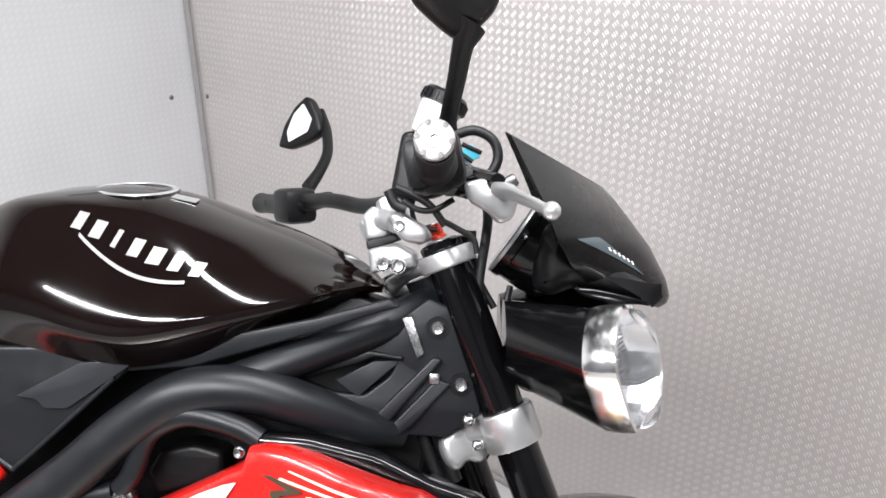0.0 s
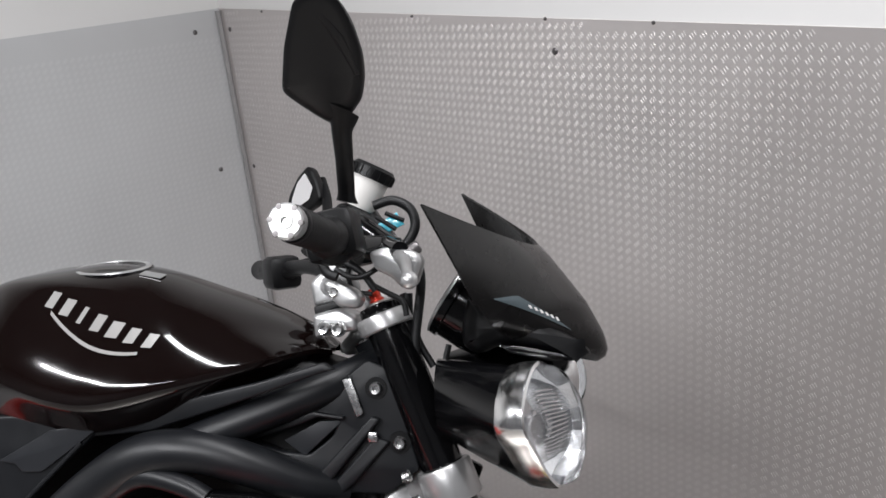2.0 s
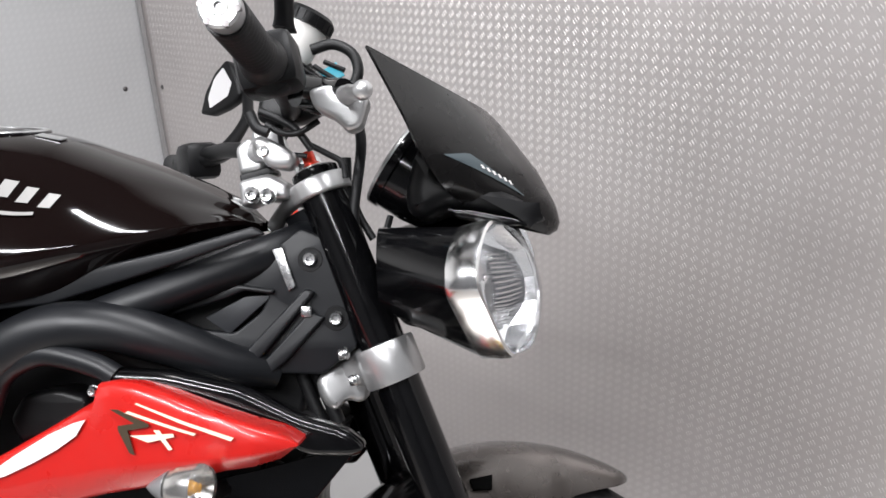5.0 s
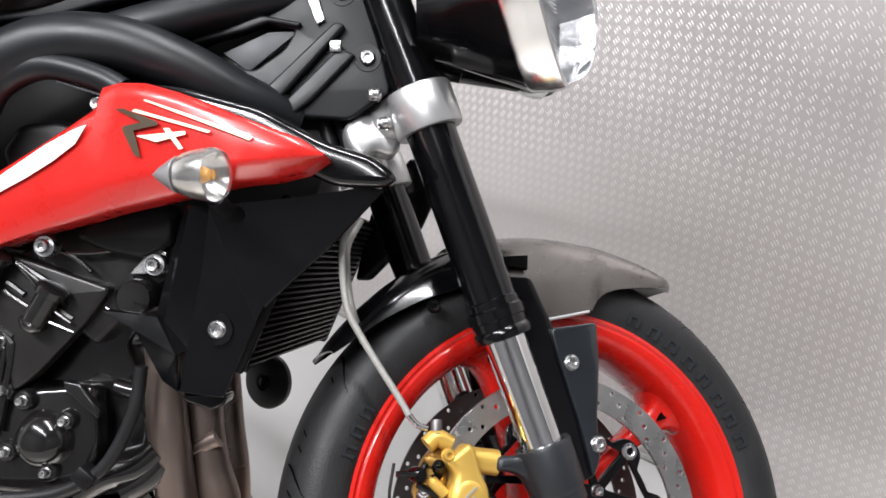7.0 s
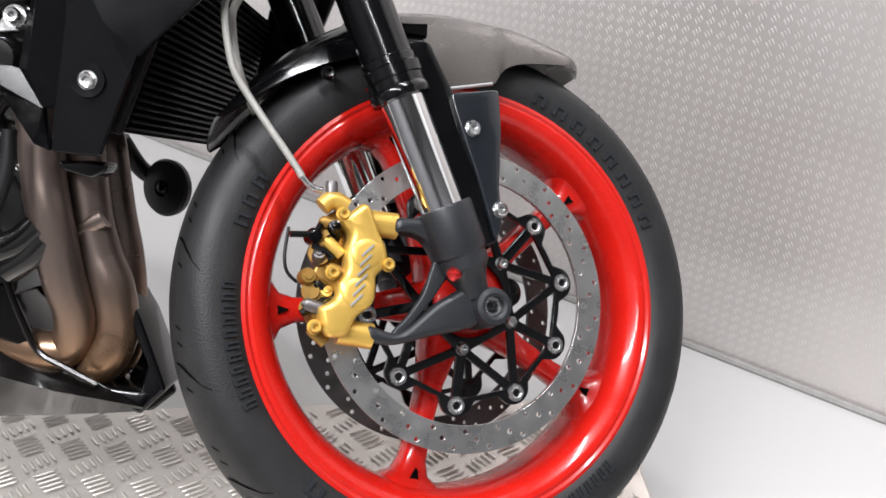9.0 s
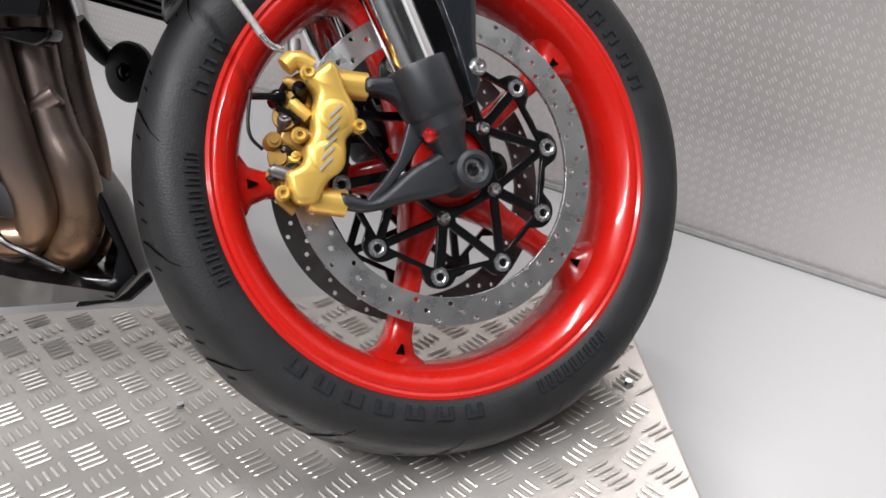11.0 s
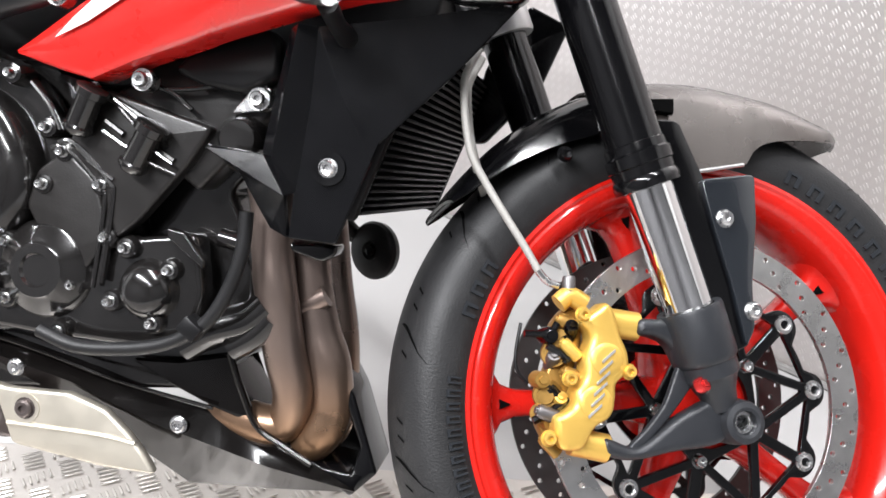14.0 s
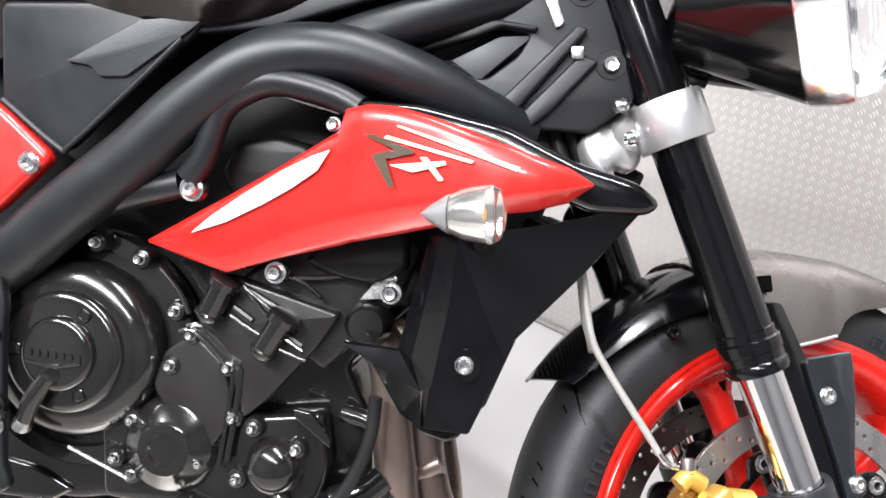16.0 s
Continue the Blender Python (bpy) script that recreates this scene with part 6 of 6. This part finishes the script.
chain = [(-0.574, 0.233), (-0.545, 0.289), (-0.525, 0.284), (-0.432, 0.254), (-0.454, 0.222), (-0.504, 0.168), (-0.526, 0.151), (-0.539, 0.193)]
body("cam_chain_case", plate([chain], 0.02, 0.004, Matrix.Translation((0, -0.108, 0)), 0.006), ENGINE_SATIN, "black cam chain case", engine)
rib_lines = ([(-0.528, 0.279), (-0.488, 0.256)], [(-0.533, 0.258), (-0.516, 0.246)], [(-0.476, 0.235), (-0.488, 0.258)], [(-0.513, 0.215), (-0.49, 0.253)], [(-0.482, 0.232), (-0.468, 0.223)])
flange = [(-0.580, 0.238), (-0.570, 0.239), (-0.555, 0.229), (-0.531, 0.202), (-0.528, 0.191), (-0.534, 0.150), (-0.541, 0.110)]
for shift, r in ((0.0, 0.0036), (0.008, 0.0026)):
    body("case_flange", tube([(x - shift, -0.117, z - shift * 0.6) for x, z in flange], r, 8), ENGINE, "raised edge of the crankcase cover", engine)
body("mount_bracket", plate([[(-0.416, 0.267), (-0.379, 0.269), (-0.379, 0.290), (-0.392, 0.294), (-0.402, 0.283)]], 0.006, 0.001, Matrix.Translation((0, -0.112, 0)), 0.003), STEEL, "bare metal engine mount bracket", engine)
for line in rib_lines:
    body("casting_rib", tube([(x, -0.119, z) for x, z in line], 0.0036, 8), ENGINE_SATIN, "cast rib", engine)
web = [(-0.574, 0.233), (-0.545, 0.204), (-0.532, 0.151), (-0.561, 0.117), (-0.588, 0.127), (-0.616, 0.18), (-0.604, 0.213)]
body("case_web", plate([web], 0.02, 0.004, Matrix.Translation((0, -0.106, 0)), 0.006), ENGINE_SATIN, "black crankcase web", engine)
lowcase = [(-0.672, 0.144), (-0.622, 0.157), (-0.532, 0.15), (-0.451, 0.158), (-0.445, 0.1), (-0.461, 0.056), (-0.496, 0.048), (-0.609, 0.057), (-0.671, 0.065)]
body("crankcase", plate([lowcase], 0.03, 0.006, Matrix.Translation((0, -0.094, 0)), 0.01), ENGINE, "black crankcase", engine)
(k0, k1, k2) = [(-0.696, 0.212), (-0.611, 0.214), (-0.578, 0.215)]
cm = right_at(k0[0], -0.100, k0[1])
R1, R2 = k1[0] - k0[0], k2[0] - k0[0]
body("clutch_cover", lathe([(0, 0.046), (R1 * 0.34, 0.046), (R1 * 0.39, 0.0448), (R1 * 0.415, 0.042), (R1 * 0.42, 0.038), (R1 * 0.60, 0.0372), (R1 * 0.66, 0.0355), (R1 * 0.69, 0.032), (R1 * 0.695, 0.029), (R1 * 0.76, 0.0282), (R1 * 0.88, 0.0255), (R1 * 0.97, 0.0190), (R1 * 1.02, 0.010), (R1 * 1.03, -0.004), (R1 * 1.16, -0.005), (R1 * 1.18, 0.002), (R2 * 0.985, 0.002), (R2, 0.0), (R2 * 1.01, -0.016)], cm, 64), ENGINE, "round gloss black clutch cover with raised rings", engine)
for k in range(3):
    a = radians(55 + 120 * k)
    body("cover_lug", box(0.012, 0.012, 0.004, cm @ Matrix.Rotation(a, 4, "Z") @ Matrix.Translation((R1 * 0.52, 0, 0.0375)), 0.003), ENGINE, "raised lug on the clutch cover", engine)
body("cover_script", tube([(k0[0] - 0.028, -0.1468, k0[1] - 0.006), (k0[0], -0.1468, k0[1] - 0.011), (k0[0] + 0.026, -0.1468, k0[1] - 0.008)], 0.0016, 6), ENGINE, "raised emblem bar", engine)
for k in range(7):
    body("cover_script", box(0.004, 0.0016, 0.006, Matrix.Translation((k0[0] - 0.024 + 0.008 * k, -0.1468, k0[1] + 0.002 - 0.0008 * k))), ENGINE, "", engine)
body("clutch_arm", tube([(-0.700, -0.150, 0.192), (-0.714, -0.152, 0.172), (-0.724, -0.150, 0.150)], [0.008, 0.0085, 0.008], 14), ENGINE, "black clutch arm", engine)
body("clutch_arm_end", lathe([(0, 0.0), (0.0078, 0.0), (0.0086, 0.002), (0.0086, 0.010), (0.007, 0.012), (0, 0.012)], toward((-0.724, -0.150, 0.152), (-0.731, -0.149, 0.132)), 18), STEEL, "bright end of the clutch arm", engine)
(a0, a1, a2) = [(-0.6, 0.12), (-0.552, 0.122), (-0.607, 0.12)]
am = right_at(a0[0], -0.108, a0[1])
RA = a1[0] - a0[0]
body("starter_cover", lathe([(0, 0.016), (RA * 0.30, 0.016), (RA * 0.34, 0.019), (RA * 0.52, 0.019), (RA * 0.58, 0.016), (RA * 0.85, 0.011), (RA * 1.0, 0.0), (RA * 1.03, -0.01), (RA * 1.03, -0.02)], am, 44), ENGINE, "round black engine cover", engine)
(w0, w1) = [(-0.497, 0.104), (-0.465, 0.106)]
wm = right_at(w0[0], -0.104, w0[1])
RW = w1[0] - w0[0]
body("water_pump_cover", lathe([(0, 0.028), (RW * 0.35, 0.027), (RW * 0.6, 0.023), (RW * 0.78, 0.016), (RW * 0.88, 0.008), (RW * 0.94, 0.004), (RW * 1.2, 0.003), (RW * 1.24, -0.01)], wm, 40), ENGINE, "domed gloss black pump cover", engine)
# ---- frame plate in front of the clutch cover's rear edge
pivot_plate = body("pivot_plate", plate([[(-0.804, 0.299), (-0.765, 0.297), (-0.744, 0.293), (-0.737, 0.260), (-0.741, 0.237), (-0.743, 0.108), (-0.734, 0.086), (-0.764, 0.076), (-0.803, 0.072)]], 0.012, 0.003, Matrix.Translation((0, -0.150, 0)), 0.012), FRAME_BLACK, "satin black frame plate behind the clutch cover")
for x, z in ((-0.755, 0.194), (-0.750, 0.145)):
    body("pivot_bolt", bolt_mesh(0.0075, right_at(x, -0.156, z), 0.006), STEEL, "bright plate bolt", pivot_plate)
body("pivot_cap", lathe([(0, 0.010), (0.010, 0.010), (0.014, 0.008), (0.016, 0.004), (0.017, 0.0)], right_at(-0.753, -0.155, 0.164), 28), GLOSS_PLASTIC, "round black pivot cap", pivot_plate)
# near-black disc paints the shaded depth of the hole
body("plate_hole", lathe([(0, 0.0012), (0.0062, 0.0012), (0.0066, 0.0)], right_at(-0.747, -0.156, 0.230), 20), RECESS_BLACK, "drilled hole, its shaded depth painted near-black", pivot_plate)

for x, z in [(-0.67, 0.316), (-0.626, 0.301), (-0.592, 0.252), (-0.576, 0.23), (-0.597, 0.2), (-0.54, 0.2), (-0.535, 0.152), (-0.635, 0.146), (-0.568, 0.107), (-0.637, 0.092), (-0.653, 0.108), (-0.585, 0.063), (-0.516, 0.143), (-0.474, 0.124), (-0.532, 0.093), (-0.491, 0.074), (-0.544, 0.288), (-0.49, 0.254), (-0.703, 0.313)]:
    body("engine_bolt", bolt_mesh(0.0044, right_at(x, -0.119, z), 0.007), STEEL, "bright zinc engine bolt", engine)
for x, z in [(-0.67, 0.316), (-0.626, 0.301), (-0.592, 0.252), (-0.576, 0.23), (-0.597, 0.2), (-0.54, 0.2), (-0.535, 0.152), (-0.635, 0.146), (-0.568, 0.107), (-0.637, 0.092), (-0.653, 0.108), (-0.585, 0.063), (-0.516, 0.143), (-0.474, 0.124), (-0.532, 0.093), (-0.491, 0.074)]:
    body("bolt_boss", lathe([(0.0062, 0.0), (0.0088, -0.0008), (0.0105, -0.004), (0.0115, -0.020)], right_at(x, -0.1185, z), 18), ENGINE, "", engine)
for line in ([(-0.535, 0.287), (-0.556, 0.249)], [(-0.479, 0.255), (-0.504, 0.216)]):
    (xa, za), (xb, zb) = line
    size = math.hypot(xa - xb, za - zb)
    plug = toward((xb, -0.128, zb), (xa, -0.134, za))
    body("coil_plug", lathe([(0, -0.004), (0.0105, -0.002), (0.0135, 0.002), (0.0135, size * 0.12), (0.0118, size * 0.16), (0.0118, size * 0.78), (0.0150, size * 0.82), (0.0150, size * 0.97), (0.0125, size), (0, size)], plug, 24), ENGINE, "gloss black plug cylinder", engine)
for line in ([(-0.524, 0.275), (-0.514, 0.264), (-0.502, 0.251)], [(-0.565, 0.238), (-0.547, 0.219), (-0.527, 0.205)], [(-0.537, 0.25), (-0.522, 0.24), (-0.507, 0.231)], [(-0.606, 0.293), (-0.588, 0.271), (-0.578, 0.25)], [(-0.474, 0.287), (-0.446, 0.288), (-0.407, 0.294)],
             [(-0.488, 0.291), (-0.468, 0.283), (-0.451, 0.269)]):
    body("casting_rib", tube([(x, -0.1185, z) for x, z in line], 0.0024, 8), ENGINE, "cast rib", engine)
for x, z, r in [(*p, 0.0086) for p in [(-0.488, 0.293), (-0.382, 0.277)]] + [(*p, 0.0098) for p in [(-0.567, 0.368)]]:
    body("mount_bolt", bolt_mesh(r * 0.8, right_at(x, -0.138, z), 0.007), STEEL, "large bright engine mount bolt", engine)
    body("mount_washer", lathe([(r * 0.8, 0.001), (r * 1.15, 0.0012), (r * 1.2, -0.012)], right_at(x, -0.137, z), 20), STEEL, "mount washer", engine)
for line, v, r in (([(-0.396, 0.18), (-0.4, 0.146), (-0.412, 0.112), (-0.43, 0.083), (-0.452, 0.067), (-0.48, 0.056), (-0.52, 0.051), (-0.561, 0.052), (-0.596, 0.065)], -0.128, 0.0065),):
    body("coolant_hose", tube([(x, v, z) for x, z in line], r, 12), RUBBER, "thin black hose curving round the engine", engine)
(hc,) = [(-0.446, 0.074)]
body("hose_clip", box(0.016, 0.022, 0.02, Matrix.Translation((hc[0], -0.128, hc[1])) @ Matrix.Rotation(radians(-50), 4, "Y"), 0.002), PLASTIC, "hose clip", engine)
for line, r in (([(-0.472, 0.049), (-0.444, 0.065), (-0.411, 0.075), (-0.389, 0.092)], 0.016), ([(-0.425, 0.05), (-0.403, 0.063), (-0.386, 0.08)], 0.014), ([(-0.436, 0.154), (-0.408, 0.145), (-0.397, 0.125)], 0.009)):
    body("oil_pipe", tube([(x, -0.09, z) for x, z in line], r, 12), ENGINE, "black oil pipe", engine)
for line in ([(-0.519, 0.277), (-0.494, 0.257)], [(-0.507, 0.229), (-0.462, 0.211)], [(-0.483, 0.232), (-0.465, 0.22)]):
    body("plug_rail", tube([(x, -0.129, z) for x, z in line], 0.0018, 8), ENGINE, "thin black rail between the plugs", engine)
wire = [(-0.694, 0.12), (-0.635, 0.092)]
body("engine_rod", tube([(x, -0.128, z) for x, z in wire], 0.0018, 8), STEEL, "thin bright rod", engine)
vane = [(-0.478, 0.163), (-0.461, 0.159), (-0.441, 0.133), (-0.442, 0.125), (-0.458, 0.138), (-0.476, 0.153)]
body("case_vane", plate([vane], 0.012, 0.002, Matrix.Translation((0, -0.11, 0)), 0.003), ENGINE, "cast vane", engine)
(g0, g1) = [(-0.407, 0.244), (-0.399, 0.244)]
body("thermostat", lathe([(0, 0.012), (0.016, 0.010), (0.022, 0.0), (0.022, -0.03)], right_at(g0[0], -0.115, g0[1]), 24), ENGINE, "black thermostat housing", engine)
# black pipe bending down from the airbox to the engine mount
pipe = [(-0.571, 0.378), (-0.556, 0.396), (-0.538, 0.438), (-0.514, 0.456), (-0.488, 0.463), (-0.460, 0.459), (-0.428, 0.449), (-0.407, 0.438)]
body("crash_tube", tube([(x, -0.135 - 0.003 * k, z) for k, (x, z) in enumerate(pipe)], [0.012, 0.0125, 0.013, 0.0125, 0.012], 16), FRAME_BLACK, "bent satin black tube under the frame")
strutp = [(-0.58, 0.373), (-0.635, 0.362), (-0.696, 0.345), (-0.725, 0.331)]
body("engine_strut", tube([(x, -0.128, z) for x, z in strutp], [0.013, 0.0155, 0.018, 0.022], 14), FRAME_BLACK, "cast black engine strut")
airbox = [(-0.553, 0.388), (-0.536, 0.415), (-0.497, 0.421), (-0.463, 0.411), (-0.463, 0.373), (-0.541, 0.361)]
body("air_duct", plate([airbox], 0.05, 0.008, Matrix.Translation((0, -0.08, 0)), 0.008), PLASTIC, "dull black air duct behind the scoop")
dark = [(-0.608, 0.396), (-0.572, 0.466), (-0.524, 0.483), (-0.43, 0.466), (-0.429, 0.392), (-0.56, 0.367), (-0.608, 0.319), (-0.664, 0.318)]
body("intake_body", plate([dark], 0.06, 0.008, Matrix.Translation((0, 0.0, 0)), 0.01), ENGINE, "dark intake body")
rodp = [(-0.489, 0.455), (-0.434, 0.439)]
body("linkage_rod", tube([(x, -0.12, z) for x, z in rodp], 0.0015, 6), STEEL, "thin metal rod")

# ---- exhaust headers
hd = (([(x, -0.085, z) for x, z in [(-0.425, 0.240), (-0.398, 0.222), (-0.388, 0.186), (-0.388, 0.143), (-0.383, 0.099)]] + [(x, -0.072, z) for x, z in [(-0.379, 0.042)]] + [(x, -0.058, z) for x, z in [(-0.375, 0.002)]]
       + [(x, -0.044, z) for x, z in [(-0.386, -0.032), (-0.412, -0.037)]] + [(x, -0.030, z) for x, z in [(-0.464, -0.027)]], 0.0205),
      ([(x, -0.045, z) for x, z in [(-0.415, 0.240), (-0.382, 0.222), (-0.368, 0.185), (-0.366, 0.151), (-0.362, 0.1), (-0.354, 0.06), (-0.343, 0.027)]] + [(x, -0.036, z) for x, z in [(-0.343, -0.016), (-0.354, -0.045)]] + [(x, -0.02, z) for x, z in [(-0.385, -0.067), (-0.429, -0.061)]], 0.0225),
      ([(x, 0.0, z) for x, z in [(-0.415, 0.240), (-0.378, 0.222), (-0.362, 0.185), (-0.357, 0.148), (-0.352, 0.1), (-0.345, 0.052), (-0.344, 0.004), (-0.351, -0.046), (-0.378, -0.072)]], 0.021))
for line, r in hd:
    body("exhaust_header", tube(line, r, 20, 8), HEADER, "heat-tinted brown exhaust header pipe")
link = [(-0.37, 0.085), (-0.342, 0.098)]
body("header_link", tube([(x, -0.058, z) for x, z in link], 0.011, 12), HEADER, "short link pipe between the headers")

# ---- belly pan and exhaust end
upper = [(-0.717, 0.049), (-0.614, 0.019), (-0.531, -0.01), (-0.454, -0.027), (-0.414, -0.039), (-0.315, -0.097)]
fold = [(-0.705, 0.03), (-0.604, -0), (-0.523, -0.035), (-0.448, -0.058), (-0.396, -0.074), (-0.31, -0.092)]
lower = [(-0.732, 0.004), (-0.626, -0.028), (-0.541, -0.078), (-0.493, -0.107), (-0.408, -0.107), (-0.32, -0.105)]
rows = [[(x, -0.050, z) for x, z in upper], [(x, -0.066, z) for x, z in fold], [(x, -0.036, z) for x, z in lower], [(x, -0.010, z + 0.004) for x, z in lower]]
belly = body("belly_pan", thick(grid(rows), 0.004), BELLY, "gloss black folded belly pan")
flare = [(-0.448, 0.027), (-0.422, -0.043), (-0.32, -0.106), (-0.292, -0.08), (-0.316, -0.003), (-0.339, 0.04), (-0.328, -0.003), (-0.31, -0.055), (-0.319, -0.082), (-0.351, -0.076), (-0.41, -0.036), (-0.438, 0.009)]
body("belly_mouth", plate([flare], 0.07, 0.004, Matrix.Translation((0, -0.012, 0)), 0.004), GLOSS_PLASTIC, "black mouth of the belly pan round the pipes", belly)
lid = [(-0.544, 0.026), (-0.494, 0.025), (-0.44, 0.034), (-0.42, -0.015), (-0.411, -0.036), (-0.457, -0.019), (-0.5, 0.001)]
body("belly_lid", plate([lid], 0.008, 0.002, Matrix.Translation((0, -0.055, 0)), 0.003), BELLY, "gloss black inner panel of the belly pan", belly)
edge = [(-0.755, 0.043), (-0.697, 0.044), (-0.638, 0.03), (-0.554, 0.004), (-0.455, -0.018)]
body("belly_edge", tube([(x, -0.065, z) for x, z in edge], 0.0022, 8), BELLY, "rolled edge of the belly pan", belly)
rim_e = [(-0.437, 0.037), (-0.426, 0.003), (-0.41, -0.033), (-0.383, -0.051), (-0.354, -0.068)]
body("belly_edge", tube([(x, -0.065, z) for x, z in rim_e], 0.0035, 8), BELLY, "rolled edge round the pipes", belly)
for x, z in [(-0.666, 0.012), (-0.491, -0.037)]:
    body("belly_bolt", bolt_mesh(0.0074, right_at(x, -0.0655, z), 0.0035), STEEL, "flat bright belly pan bolt", belly)
inner = [(-0.359, 0.03), (-0.33, -0.044), (-0.309, -0.107), (-0.336, -0.128), (-0.398, -0.131), (-0.359, -0.084), (-0.35, -0.02)]
body("belly_far_side", plate([inner], 0.01, 0.003, Matrix.Translation((0, 0.05, 0)), 0.004), GLOSS_PLASTIC, "far side of the belly pan", belly)
muffler = [(-0.881, -0.021), (-0.794, -0.017), (-0.709, -0.019), (-0.688, -0.048), (-0.688, -0.075), (-0.751, -0.072), (-0.881, -0.064)]
silencer = body("silencer", plate([muffler], 0.08, 0.02, Matrix.Translation((0, -0.008, 0)), 0.012), EXHAUST, "dull grey steel silencer under the engine")
heat = [(-0.689, -0.002), (-0.668, -0.007), (-0.603, -0.009), (-0.564, -0.024), (-0.539, -0.048), (-0.525, -0.066), (-0.512, -0.087), (-0.57, -0.083), (-0.667, -0.065), (-0.675, -0.038)]
body("heat_shield", plate([heat], 0.012, 0.004, Matrix.Translation((0, -0.068, 0)), 0.006), SHIELD, "pale brushed heat shield", silencer)
crease = [(-0.67, -0.043), (-0.618, -0.046), (-0.567, -0.05), (-0.532, -0.056)]
body("shield_crease", tube([(x, -0.074, z) for x, z in crease], 0.0025, 8), SHIELD, "folded crease of the heat shield", silencer)
(eb,) = [(-0.65, -0.027)]
body("shield_bolt", bolt_mesh(0.009, right_at(eb[0], -0.075, eb[1]), 0.005), EXHAUST, "dull shield bolt", silencer)
body("shield_washer", lathe([(0.010, 0.001), (0.0155, 0.0015), (0.0165, -0.003)], right_at(eb[0], -0.0735, eb[1]), 24), SHIELD, "shield washer", silencer)
(pb,) = [(-0.775, 0.026)]
body("foot_bolt", lathe([(0, 0.010), (0.0075, 0.010), (0.009, 0.007), (0.009, 0), (0.0145, 0), (0.016, -0.006), (0, -0.006)], right_at(pb[0], -0.085, pb[1]), 24), STEEL, "large bright pivot bolt")
swing = [(-0.843, 0.099), (-0.76, 0.079), (-0.72, 0.057), (-0.747, 0.043), (-0.843, 0.05)]
body("rear_plate", plate([swing], 0.05, 0.004, Matrix.Translation((0, -0.05, 0)), 0.008), ENGINE, "black casting behind the engine")
under = [(-0.919, 0.085), (-0.53, 0.041), (-0.439, 0.108), (-0.438, 0.022), (-0.476, -0.006), (-0.919, -0.024)]
body("sump", plate([under], 0.09, 0.006, Matrix.Translation((0, 0.0, 0)), 0.01), ENGINE, "black sump behind the belly pan")

rear_case = [(-0.914, 0.259), (-0.796, 0.241), (-0.767, 0.153), (-0.781, 0.043), (-0.915, 0.035)]
body("gearbox_casting", plate([rear_case], 0.06, 0.006, Matrix.Translation((0, 0.0, 0)), 0.01), ENGINE, "black gearbox casting behind the clutch")
